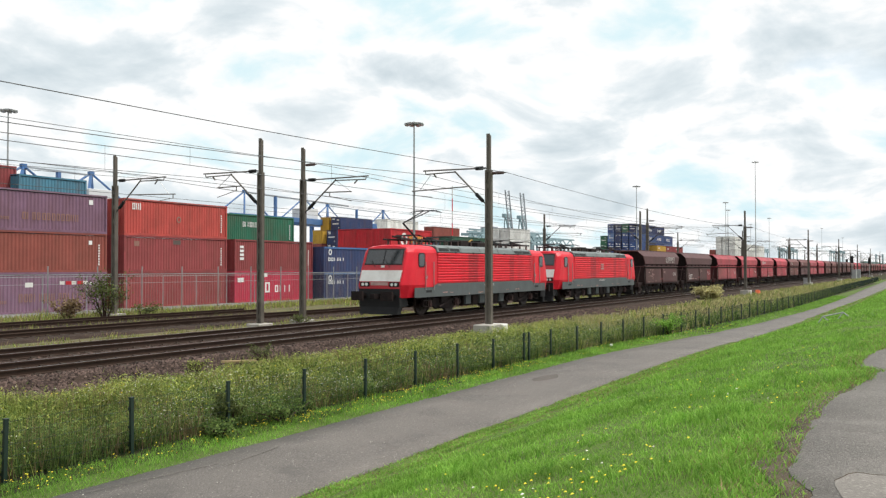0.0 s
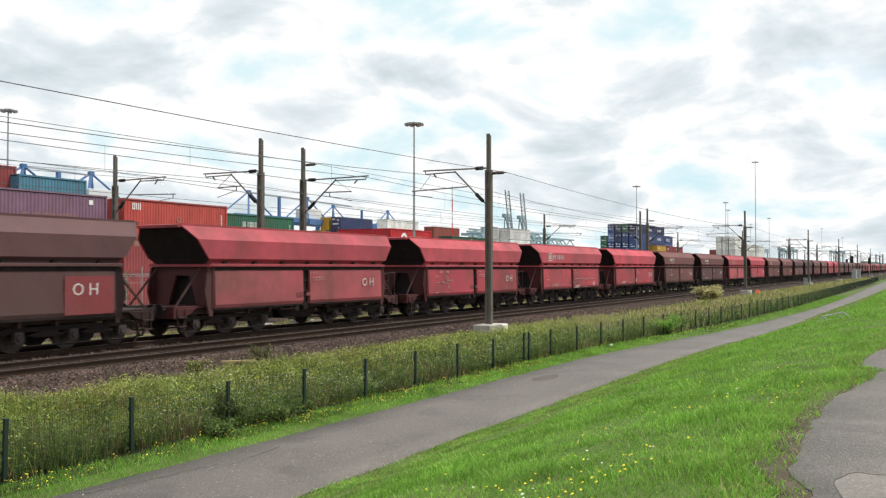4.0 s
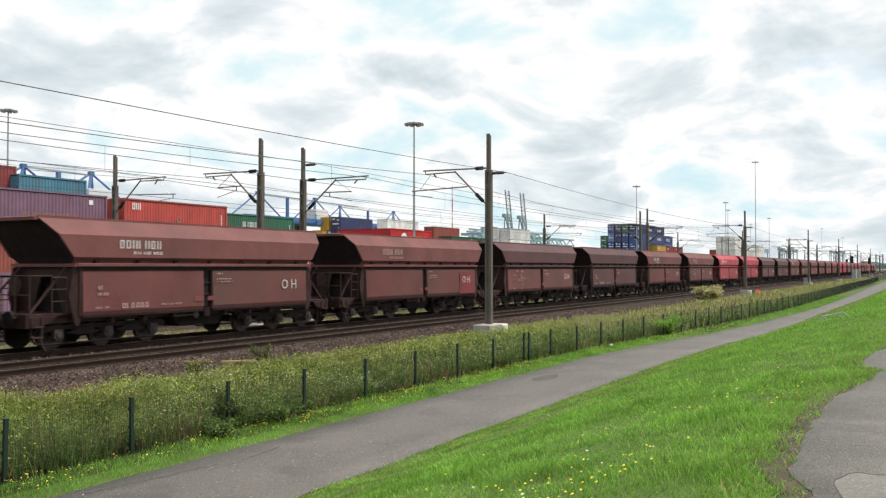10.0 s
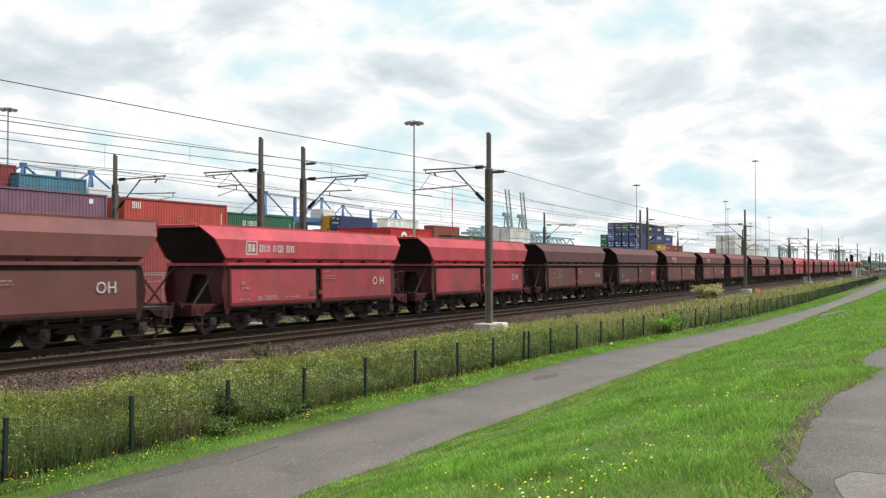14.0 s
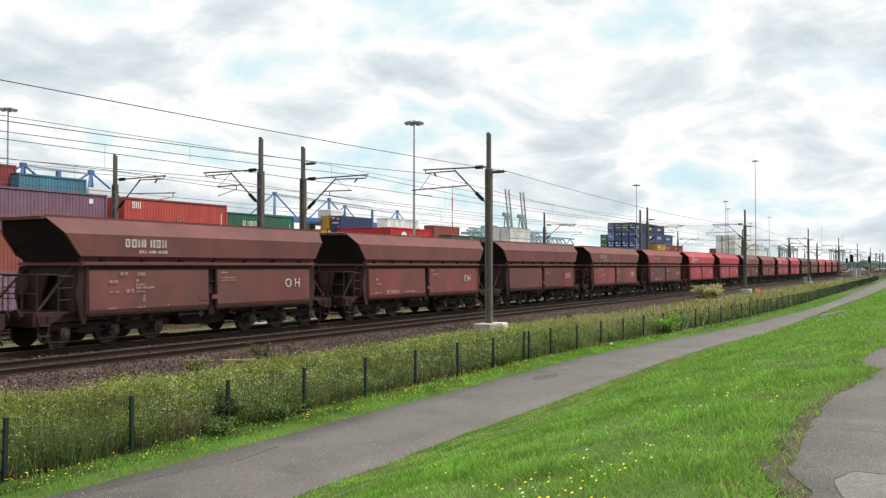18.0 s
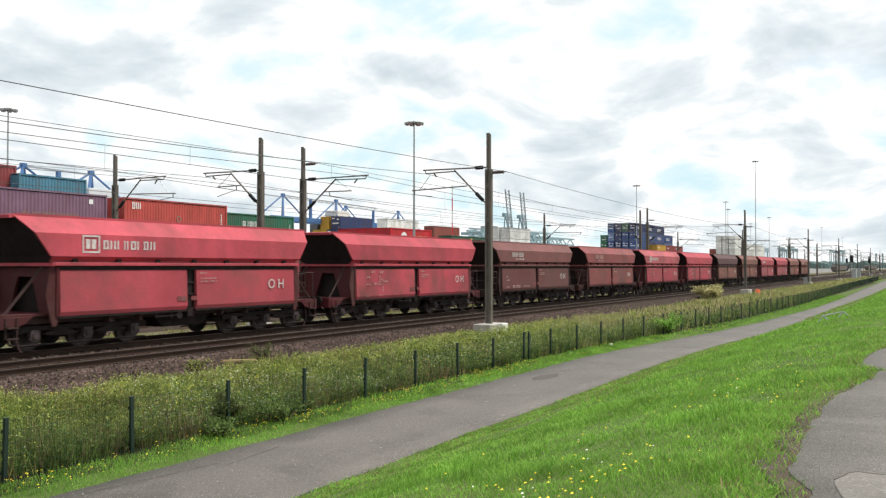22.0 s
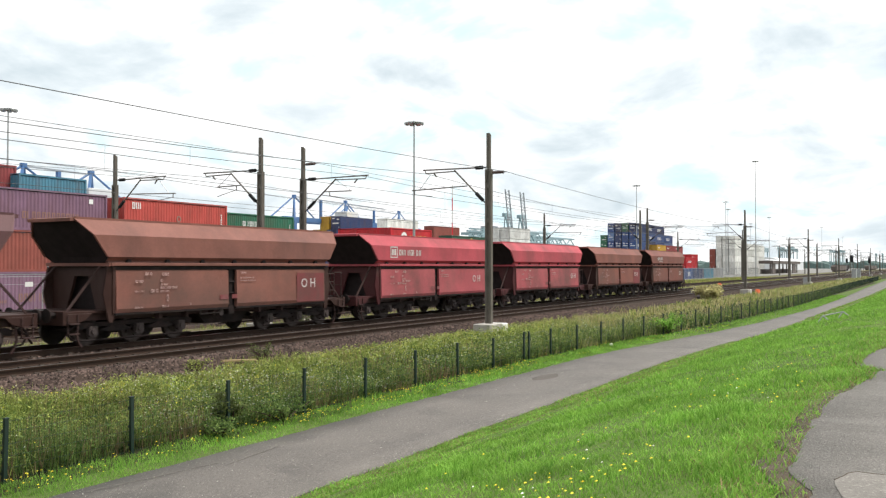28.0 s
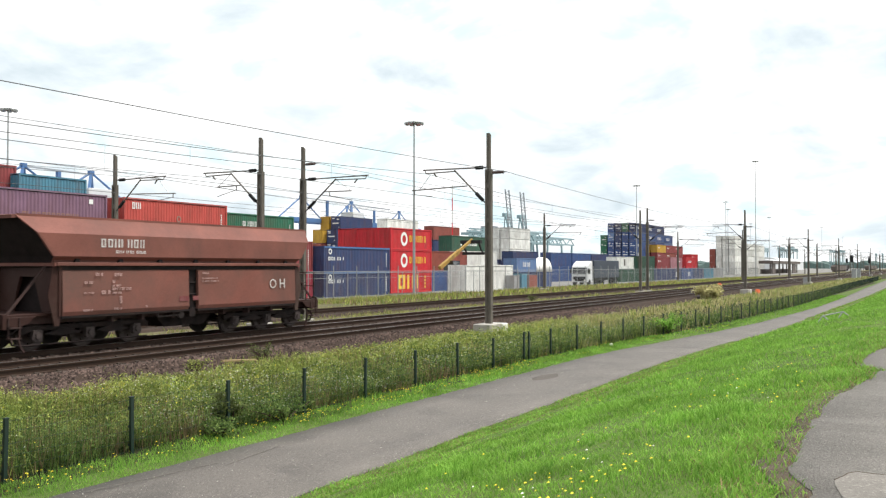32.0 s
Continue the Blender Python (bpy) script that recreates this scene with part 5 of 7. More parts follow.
for y, xs in ((Y_NEAR, NEAR_X), (Y_TRAIN, [v + 1.7 for v in MID_X]), (Y_FAR, [v - 1.7 for v in MID_X])):
    wire_run("messenger_wire", xs, y, 6.65 if y == Y_NEAR else 6.75, 0.67 if y == Y_NEAR else 0.44, 0.012, "thin dark messenger wire over the track", droppers=5.6)
    wire_run("contact_wire", xs, y, 5.6, 0.02, 0.010, "thin dark contact wire over the track", zig=0.2)
wire_run("messenger_wire", FAR_X, 34.2, 6.9, 0.5, 0.011, "thin dark messenger wire over the siding", droppers=5.75)
wire_run("contact_wire", FAR_X, 34.2, 5.75, 0.02, 0.010, "thin dark contact wire over the siding", zig=0.2)
wire_run("feeder_wire", NEAR_X, Y_MA - 0.85, 6.55, 0.436, 0.011, "feeder wire along the near masts")
wire_run("feeder_wire", [v + 1.7 for v in MID_X], Y_MB - 0.75, 7.56, 0.22, 0.011, "feeder wire along the middle masts")
wire_run("earth_wire", FAR_X, Y_MC - 0.3, 7.4, 0.5, 0.010, "earth wire along the far masts")

# ---- yard fence ----
yard = tagged(empty("yard_fence"), "tall galvanised yard fence with posts and wire mesh", "fence")
bm = bmesh.new()
bar(bm, (0, 0, -0.5), (0, 0, 2.5), 0.035, 6)
ME_YPOST = mesh_of("post", bm, M_galv)
bm = bmesh.new()
for z in (2.05, 1.55, 0.1):
    bar(bm, (0, 0, z), (3.1, 0, z), 0.022 if z > 1.9 else 0.012, 5)
for k in range(24):
    bar(bm, (0.13 * k, 0, 0.0), (0.13 * k, 0, 2.05), 0.004, 3)
ME_YPANEL = mesh_of("mesh_panel", bm, M_galv)
for k in range(76):
    x = 8 + 3.1 * k
    piece("post", ME_YPOST, yard, at=pose(x, 40.0, 0.0))
    piece("mesh_panel", ME_YPANEL, yard, at=pose(x, 40.0, 0.0))
bm = bmesh.new()
bar(bm, (0, 0, -0.5), (0, 0, 1.95), 0.03, 5)
inner_fence = tagged(empty("inner_fence"), "lower galvanised fence inside the yard edge", "fence")
ME_IPOST = mesh_of("post", bm, M_galv)
bm = bmesh.new()
bar(bm, (0, 0, 1.9), (2.9, 0, 1.9), 0.02, 5)
ME_IRAIL = mesh_of("rail", bm, M_galv)
for k in range(30):
    piece("post", ME_IPOST, inner_fence, at=pose(20 + 2.9 * k, 43.0, 0))
    piece("rail", ME_IRAIL, inner_fence, at=pose(20 + 2.9 * k, 43.0, 0))
board = tagged(empty("warning_board", pose(30.4, 39.985, 1.62)), "red and white striped warning board on the yard fence", "sign")
for k in range(5):
    bm = bmesh.new()
    box(bm, 0.36 * k, 0.36 * k + (0.28 if k % 2 == 0 else 0.35), -0.02, 0.0, -0.09, 0.09)
    part("stripe", bm, M_lred_dark if k % 2 else M_lwhite, board)
for x, z in ((28.6, 1.55), (46.6, 1.9), (33.9, 2.0)):
    bm = bmesh.new()
    box(bm, -0.22, 0.22, -0.02, 0, -0.12, 0.12)
    tagged(part("fence_sign", bm, M_mark_w, None, at=pose(x, 39.985, z)), "small white notice plate on the yard fence", "sign", "fence signs")

# ---- containers ----
NAVY, BLUE, TEAL, GREEN, DGREEN = (0.035, 0.055, 0.13), (0.04, 0.085, 0.22), (0.08, 0.24, 0.33), (0.035, 0.16, 0.095), (0.03, 0.09, 0.06)
ORANGE, MAROON, PURPLE, CRIMSON, CRED, WHITE = (0.43, 0.07, 0.058), (0.265, 0.058, 0.060), (0.21, 0.12, 0.18), (0.45, 0.035, 0.07), (0.52, 0.026, 0.035), (0.76, 0.76, 0.72)
PINK = (0.36, 0.17, 0.19)
GREYC, YELLOWC, BROWNC, LBLUE = (0.3, 0.3, 0.3), (0.55, 0.33, 0.05), (0.27, 0.078, 0.06), (0.12, 0.2, 0.36)
CNAME = {PINK: "faded pink", NAVY: "navy blue", BLUE: "blue", TEAL: "teal", GREEN: "green", DGREEN: "dark green", ORANGE: "orange-red", MAROON: "dark red", PURPLE: "dusty purple",
         CRIMSON: "crimson", CRED: "bright red", WHITE: "white", GREYC: "grey", YELLOWC: "yellow", BROWNC: "rust-brown", LBLUE: "grey-blue"}
box_meshes = {}


def corrugated(L, H, along):
    """A corrugated sheet in x and z; its ribs stand towards -y."""
    verts, faces = [], []
    n = max(4, round(L / (0.28 if along else 0.24)))
    p = L / n
    xs = []
    for k in range(n):
        xs += [(k * p, 0.0), (k * p + 0.25 * p, 0.0), (k * p + 0.5 * p, 0.036), (k * p + 0.75 * p, 0.036)]
    xs.append((L, 0.0))
    for x, y in xs:
        verts += [(x, y, 0), (x, y, H)]
    for k in range(len(xs) - 1):
        faces.append((2 * k, 2 * k + 2, 2 * k + 3, 2 * k + 1))
    return verts, faces


def container_meshes(L, H):
    key = (round(L, 2), round(H, 2))
    if key in box_meshes:
        return box_meshes[key]
    W = 2.44
    out = {}
    v, f = corrugated(L - 0.24, H - 0.34, True)
    out["side"] = raw("side_panel", v, f, M_box)
    b = bmesh.new()
    box(b, 0, 0.14, 0, 0.14, 0, H)
    out["post"] = mesh_of("corner_post", b, M_boxmetal)
    b = bmesh.new()
    box(b, 0.14, L - 0.14, 0, 0.1, 0, 0.17)
    out["low"] = mesh_of("bottom_rail", b, M_boxmetal)
    b = bmesh.new()
    box(b, 0.14, L - 0.14, 0.01, 0.1, H - 0.13, H - 0.005)
    out["high"] = mesh_of("top_rail", b, M_boxmetal)
    b = bmesh.new()
    box(b, 0, 0.06, 0.0, (W - 0.28) / 2 - 0.01, 0.14, H - 0.14)
    for y in (0.3, 0.75):
        bar(b, (-0.03, y, 0.15), (-0.03, y, H - 0.15), 0.02, 5)
        box(b, -0.03, 0.0, y - 0.12, y + 0.12, 1.0, 1.06)
    out["door"] = mesh_of("door", b, M_box)
    b = bmesh.new()
    box(b, -0.005, 0.17, -0.005, 0.155, -0.005, 0.115)
    out["casting"] = mesh_of("corner_casting", b, M_boxmetal)
    b = bmesh.new()
    box(b, 0.08, L - 0.05, 0.10, W - 0.03, 0.0, 0.16)
    box(b, 0.10, L - 0.05, W - 0.10, W - 0.04, 0.16, H - 0.08)
    box(b, L - 0.10, L - 0.04, 0.10, W - 0.10, 0.16, H - 0.08)
    box(b, 0.02, L - 0.02, 0.02, W - 0.02, H - 0.07, H - 0.001)
    out["shell"] = mesh_of("shell", b, M_box)
    b = bmesh.new()
    box(b, 0, 0.1, 0.14, W - 0.14, 0, 0.16)
    box(b, 0, 0.1, 0.14, W - 0.14, H - 0.14, H - 0.004)
    out["sill"] = mesh_of("end_frame", b, M_boxmetal)
    box_meshes[key] = out
    return out


def container(x, y, z, L, H, colour, detail=2, group="stacked containers", state="", marks=()):
    """A freight container from x along the track, its near side at y, its floor at z."""
    r = random.Random(int(x * 37 + y * 101 + z * 11))
    c = rng_tone(colour, r, 0.16 if colour == WHITE else 0.12)
    W = 2.44
    detail = 0 if y > 80 else detail
    me = container_meshes(L, H)
    w = tagged(empty("freight_container", pose(x, y, z)), f"{CNAME[colour]} corrugated steel freight container{state}", "container", group)
    piece("side_panel", me["side"], w, at=pose(0.12, 0.04, 0.16), colour=c)
    piece("shell", me["shell"], w, colour=c)
    piece("door", me["door"], w, at=pose(0.04, 0.14, 0), colour=c)
    piece("door", me["door"], w, at=pose(0.04, W / 2 + 0.01, 0), colour=c)
    if detail:
        piece("bottom_rail", me["low"], w, colour=c)
        piece("top_rail", me["high"], w, colour=c)
        for px, py in ((0, 0), (L - 0.14, 0), (0, W - 0.14)):
            piece("corner_post", me["post"], w, at=pose(px, py, 0), colour=c)
    if detail > 1:
        piece("end_frame", me["sill"], w, colour=c)
        for pz in (0, H - 0.11):
            for px in (0, L - 0.165):
                piece("corner_casting", me["casting"], w, at=pose(px, 0, pz), colour=c)
    for kind, mx, mz, mw, mh, count, mat in marks:
        b = bmesh.new()
        if kind == "bars":
            glyph_bars(b, mx, mz, mw, mh, count, 0.034, 3 + count)
        elif kind == "disc":
            rings = [[b.verts.new((mx + rr * math.cos(a * math.pi / 10), 0.03, mz + rr * 1.1 * math.sin(a * math.pi / 10))) for a in range(20)] for rr in (mw, mw * 0.55)]
            for a in range(20):
                b.faces.new((rings[0][a], rings[0][(a + 1) % 20], rings[1][(a + 1) % 20], rings[1][a]))
        elif kind == "column":
            for q in range(count):
                box(b, mx, mx + mw, 0.028, 0.033, mz + mh * q, mz + mh * q + mh * 0.65)
        else:
            box(b, mx, mx + mw, 0.028, 0.033, mz, mz + mh)
        part("marking", b, mat, w, "painted marking bars")
    if detail == 0 and colour in (NAVY, BLUE, LBLUE, GREEN):     # lettering on the door end
        b = bmesh.new()
        for q, (v0, v1, z) in enumerate(((0.3, 0.9, 2.0), (1.4, 2.1, 2.2), (1.4, 1.9, 1.9), (0.4, 2.0, 1.2))):
            if r.random() < 0.75:
                box(b, 0.0, 0.03, v0, v1, z, z + 0.22)
        box(b, 0.0, 0.03, 0.3, 0.5, 0.4, 0.6)
        part("door_marking", b, M_mark_w, w, "painted marking bars")
    return w


def code(L, H, mat=M_mark_w):
    return [("column", L - 0.75, 0.5, 0.12, 0.2, 8, mat)]


G0 = -0.74
HH = 2.84
LL = 11.2
# the near row along the fence
container(33.9, 54, G0, LL, HH, PURPLE, marks=[("bars", 4.0, 0.8, 5.4, 0.55, 14, M_mark_g), ("bars", 0.6, 0.75, 2.6, 0.18, 9, M_mark_g), ("plate", 9.6, 1.9, 0.3, 0.2, 1, M_mark_w)])
container(33.9, 54, G0 + HH, LL, HH, BROWNC, marks=[("plate", 9.6, 2.0, 0.3, 0.3, 1, M_mark_w)] + code(LL, HH))
container(33.9, 54, G0 + 2 * HH, LL, HH, PURPLE, marks=[("bars", 4.2, 0.8, 4.6, 0.5, 12, M_mark_g), ("bars", 0.9, 0.75, 2.4, 0.18, 9, M_mark_g), ("plate", 9.6, 2.1, 0.35, 0.35, 1, M_mark_w)])
container(22.4, 54, G0, LL, HH, PURPLE)
container(22.4, 54, G0 + HH, LL, HH, MAROON)
container(22.4, 54, G0 + 2 * HH, LL, HH, PURPLE)
container(46.7, 54, G0, LL, HH, MAROON, marks=code(LL, HH, M_mark_g))
container(46.7, 54, G0 + HH, LL, HH, MAROON, marks=[("plate", 1.0, 2.0, 0.5, 0.4, 1, M_mark_g), ("plate", 5.0, 2.2, 0.8, 0.35, 1, M_shed)] + code(LL, HH))
container(46.7, 54, G0 + 2 * HH, LL, HH, ORANGE, marks=[("bars", 0.8, 2.0, 1.1, 0.5, 3, M_mark_w), ("disc", 5.6, 1.4, 0.25, 0.3, 1, M_mark_g)] + code(LL, HH))
container(58.9, 54, G0, LL, HH, CRIMSON, marks=[("bars", 4.1, 0.85, 1.0, 0.95, 1, M_mark_w), ("bars", 5.5, 0.85, 2.7, 0.65, 4, M_mark_w), ("plate", 0.4, 1.85, 0.8, 0.4, 1, M_mark_w)] + code(LL, HH))
container(58.9, 54, G0 + HH, LL, HH, MAROON, marks=[("column", 0.7, 1.0, 0.5, 0.35, 4, M_mark_w)] + code(LL, HH))
for k, c in enumerate((BROWNC, NAVY, GREEN)):
    container(63.4, 60, G0 + HH * k - 0.02 * k, LL, HH, c, 1, marks=[("bars", 3.2, 1.6, 2.5, 0.5, 7, M_mark_w)] + code(LL, HH) if c is GREEN else ())
for k in range(2):
    w = container(70.6, 53, G0 + 2.62 * k, 12.19, 2.62, NAVY, marks=[("bars", 0.8, 1.2 if k else 1.5, 3.0, 0.35, 6, M_mark_w), ("disc", 1.1, 2.1, 0.28, 0.3, 1, M_mark_w)] + code(12.19, 2.6))
    b = bmesh.new()
    box(b, 0.1, 12.1, -0.01, 0.008, 2.45, 2.6)
    part("blue_stripe", b, M_blue, w, "brighter blue top stripe")
for d in range(3):
    for k in range(3):
        marks = ()
        if d == 0:
            if k:
                marks = [("disc", 2.9, 1.25, 0.75, 0.7, 1, M_mark_w), ("bars", 4.1, 0.95, 3.9, 0.75, 8, M_mark_y)]
            else:
                marks = [("bars", 1.6, 0.45, 6.0, 1.65, 3, M_mark_y), ("column", 7.6, 0.5, 0.3, 0.4, 4, M_mark_y)]
        container(84.6, 54 + 2.5 * d, -0.62 + 2.52 * k, 9.3, 2.5, CRED, 2 if d == 0 else 1, "stacked bulk containers", marks=marks)
# second and third rows
container(31.3, 61, 7.3, LL, HH, MAROON, 1)
for k in range(3):
    container(31.3, 61, G0 + 2.68 * k, LL, 2.68, MAROON, 0)
for k, c in enumerate((NAVY, BROWNC, TEAL, TEAL)):
    container(42.0, 60, -0.74 + 2.56 * k, 6.06, 2.56, c, 1)
for k, c in enumerate((NAVY, MAROON, NAVY, NAVY, NAVY)):
    container(148.1, 107, -0.9 + 2.76 * k, 12.19, 2.76, c, 1)
    container(147.9, 109.6, -0.9 + 2.76 * k, 12.19, 2.76, YELLOWC if k == 4 else NAVY, 1)
for k, c in enumerate((NAVY, BROWNC, NAVY, NAVY)):
    container(143.0, 104.3, -0.9 + 2.7 * k, 12.19, 2.7, c, 1)
    container(141.9, 107, -0.9 + 2.7 * k, 6.06, 2.7, YELLOWC if k > 2 else BROWNC, 1)
for k in range(5):
    container(145, 93.5, -0.88 + 2.56 * k, 12.19, 2.56, (NAVY, GREYC, NAVY, NAVY, WHITE)[k], 1)
for k, c in enumerate((MAROON, DGREEN, NAVY, BROWNC)):
    container(164.2, 94, -0.85 + 3.03 * k, 12.19, 3.03, c, 1)
for k, c in enumerate((MAROON, BROWNC)):
    container(106.5, 62, -0.74 + 2.7 * k, 12.19, 2.7, c, 1)
for k, c in enumerate((MAROON, BROWNC, DGREEN)):
    container(123, 67, -0.78 + 2.74 * k, 12.19, 2.74, c, 1, marks=[("bars", 3.0, 1.2, 6.0, 0.7, 9, M_mark_w)] if c is DGREEN else ())
# pale boxes beside the fence
container(89.8, 47, ground_z(95, 47), 12.9, 3.2, WHITE, 2, "pale containers beside the fence")
container(96.6, 56, -0.74, 6.06, 2.65, BLUE, 2, "containers beside the fence")
container(121.2, 64, -0.76, 12.19, 2.9, GREYC, 1, "pale containers beside the fence")
container(121.2, 64, 2.14, 12.19, 2.75, WHITE, 1, "pale containers beside the fence")
for d in range(2):
    for k in range(5):
        container(186, 86 + 2.5 * d, -0.82 + 2.48 * k, 12.19, 2.48, (NAVY, NAVY, WHITE, WHITE, WHITE)[k], 1, "white refrigerated containers")
for x, d, cs in ((153, 70, (BLUE, NAVY)), (172, 70, (BLUE, BLUE)), (184.6, 70, (NAVY, BLUE)), (197.2, 70, (NAVY, NAVY)), (203.5, 72.6, (NAVY, BLUE))):
    for k, c in enumerate(cs):
        container(x, d, -0.8 + 3.12 * k, 12.19, 3.12, c, 1)
for k in range(2):
    container(132.6, 60, -0.77 + 2.3 * k, 8.2, 2.3, LBLUE if k else NAVY, 1, marks=[("bars", 2.6, 0.9, 3.0, 0.7, 5, M_mark_w)] if k else ())
# tarpaulin-covered load on a low flat rack
load = tagged(empty("covered_load", pose(141.4, 60, -0.77)), "load under a rounded white tarpaulin on a dark flat rack", "covered load")
bm = bmesh.new()
box(bm, 0, 6.4, 0, 2.4, 0, 2.3)
part("flat_rack", bm, M_shed, load, "dark flat rack", 0.03)
bm = bmesh.new()
loft(bm, [[(a, 1.2 - 1.25 * math.cos(t), 2.31 + h * math.sin(t)) for t in [math.pi * q / 8 for q in range(9)]] for a, h in ((-0.1, 1.5), (0.8, 2.0), (3.2, 2.55), (5.8, 2.6), (6.5, 2.4))])
part("tarpaulin", bm, M_lwhite, load, "sagging white tarpaulin", smooth=True)
# the low row along the fence, a second row behind it and the high block farther off
for k, c in enumerate((DGREEN, DGREEN, NAVY, NAVY, BLUE, NAVY, TEAL, GREYC)):
    container(172 + 12.4 * k, 55, -0.78, 12.19, 2.75, c, 1, "low row of containers", marks=[("bars", 6.6, 0.7, 3.2, 1.1, 3, M_mark_w)] if k in (1, 3, 4) else ())
for x, c, tall, m in ((185.4, WHITE, 2.6, ("plate", 5.0, 0.6, 1.0, 1.5, 1, M_shed)), (203, DGREEN, 2.95, ("disc", 5.5, 1.5, 0.9, 0.9, 1, M_mark_w)), (217.3, MAROON, 2.85, ("bars", 1.0, 1.6, 3.0, 0.4, 6, M_mark_w)),
                      (230.2, PINK, 2.85, ("bars", 8.0, 1.6, 2.0, 0.4, 5, M_mark_w)), (247, CRED, 3.1, ("bars", 2.0, 1.5, 4.0, 0.5, 7, M_mark_w))):
    container(x, 60, -0.75, 12.19, 2.75, NAVY if c is CRED else c, 1, "second row behind the low containers")
    container(x, 60, 2.0, 12.19, tall, c, 1, "second row behind the low containers", marks=[m])
r = random.Random(77)
for a, rows in enumerate((6, 6, 6, 5)):
    for d in range(4 if a == 0 else 1):
        for k in range(rows):
            c = GREEN if (a, d, k) == (0, 1, 5) else r.choice((NAVY, BLUE, NAVY, LBLUE, BLUE))
            container(299 + 12.5 * a, 90 + 2.6 * d, -0.9 + 3.1 * k, 12.19, 3.08, c, 0, "tall blue stack of containers", marks=[("bars", 2.5, 1.0, 5.0, 0.9, 7, M_mark_w)] if d == 0 else ())
for k in range(5):
    container(299, 100.45, -0.9 + 2.9 * k, 12.19, 2.9, GREEN if k > 1 else NAVY, 0, "green containers beside the blue stack")
for x, cs in ((311.5, (GREYC, MAROON, MAROON, YELLOWC)), (324, (GREYC, MAROON, BROWNC, MAROON)), (336.5, (GREYC, BROWNC, MAROON, MAROON)), (362, (GREYC, MAROON, CRED))):
    for d in range(2):
        for k, c in enumerate(cs):
            container(x, 86 + 2.6 * d, -0.9 + 2.8 * k, 12.19, 2.8, c, 0, "dark red containers", marks=[("bars", 1.5, 1.5, 3.0, 0.5, 6, M_mark_w)] if d == 0 and k > 1 else ())
for a in range(5):
    for d in range(4):
        for k in range((6, 5, 5, 5, 5)[a] if d < 3 else 4):
            if a and d:
                continue
            container(369 + 14.4 * a, 70 + 2.6 * d, -0.95 + 2.66 * k, 14.2, 2.66, WHITE if d < 3 else BROWNC, 0, "pile of white refrigerated containers")

# ---- yard things ----


def flood_mast(x, y, top, heads=6):
    w = tagged(empty("floodlight_mast", pose(x, y, ground_z(x, y))), "tall slim grey floodlight mast with a ring of lamps", "floodlight mast", "floodlight masts")
    h = top - ground_z(x, y)
    bm = bmesh.new()
    bar(bm, (0, 0, 0), (0, 0, h), 0.16, 8, 0.07)
    part("pole", bm, M_galv, w)
    bm = bmesh.new()
    bar(bm, (0, 0, h - 0.25), (0, 0, h - 0.1), 0.3, 10, 0.45)
    part("lamp_ring", bm, M_galv, w)
    bm = bmesh.new()
    box(bm, 0.45, 1.0, -0.22, 0.22, -0.12, 0.1)
    box(bm, 0.2, 0.5, -0.04, 0.04, -0.03, 0.03)
    me = mesh_of("lamp_head", bm, M_galv, 0.02)
    for k in range(heads):
        piece("lamp_head", me, w, at=pose(0, 0, h - 0.1, 0, 12, 360 / heads * k))
    return w


for x, y, top in ((61.6, 90, 20.2), (76.4, 46, 17.3), (220, 66, 23.4), (286, 48, 35.5), (331, 66, 26.4), (345, 68, 24.5), (455, 70, 26.8), (690, 70, 31), (860, 70, 29), (520, 90, 27)):
    flood_mast(x, y, top, 8)
w = tagged(empty("radio_mast", pose(136, 74, -0.8)), "thin red and white radio mast with guy braces", "radio mast")
for k in range(8):
    bm = bmesh.new()
    bar(bm, (0, 0, 2.2 * k), (0, 0, 2.2 * k + 2.2), 0.09, 6)
    part("mast_section", bm, M_lwhite if k % 2 else M_lred, w)

# the lorry that drives along behind the fence
lorry = tagged(empty("lorry", pose(125.2, 45.2, ground_z(125, 45))), "white lorry with a long dark blue curtain-sided trailer, driving", "lorry")
bm = bmesh.new()
prism(bm, [(0.05, 0.55), (2.35, 0.55), (2.35, 3.6), (1.9, 3.75), (0.75, 3.3), (0.2, 2.9), (0.0, 1.7)], 0, 2.5)
cab = part("cab", bm, M_hull, lorry, "white tall lorry cab", 0.04)
bm = bmesh.new()
vs = [bm.verts.new(p) for p in ((-0.02, 0.15, 1.75), (-0.02, 2.35, 1.75), (0.16, 2.35, 2.72), (0.16, 0.15, 2.72))]
bm.faces.new(vs)
part("windscreen", bm, M_glass, cab)
bm = bmesh.new()
box(bm, 0.5, 1.35, -0.012, 0.0, 1.8, 2.6)
part("side_window", bm, M_glass, cab)
bm = bmesh.new()
box(bm, -0.03, 0.05, 0.3, 2.2, 0.7, 1.4)
part("grille", bm, M_black, cab, "dark radiator grille", 0.01)
for y in (0.35, 2.15):
    bm = bmesh.new()
    box(bm, -0.06, 0.0, y - 0.18, y + 0.18, 0.72, 0.95)
    part("headlight", bm, M_lamp, cab)
    bm = bmesh.new()
    box(bm, 0.1, 0.3, -0.3 if y < 1 else 2.55, -0.05 if y < 1 else 2.8, 1.9, 2.6)
    part("wing_mirror", bm, M_black, cab)
bm = bmesh.new()
box(bm, 3.1, 15.2, 0, 2.5, 1.15, 3.85)
part("trailer", bm, material("dark_curtain", (0.03, 0.04, 0.06), 0.6, 0, 0.2, 0.5, 10, 0.05), lorry, "dark blue curtain-sided trailer", 0.03)
bm = bmesh.new()
box(bm, 2.0, 15.0, 0.5, 2.0, 0.75, 1.1)
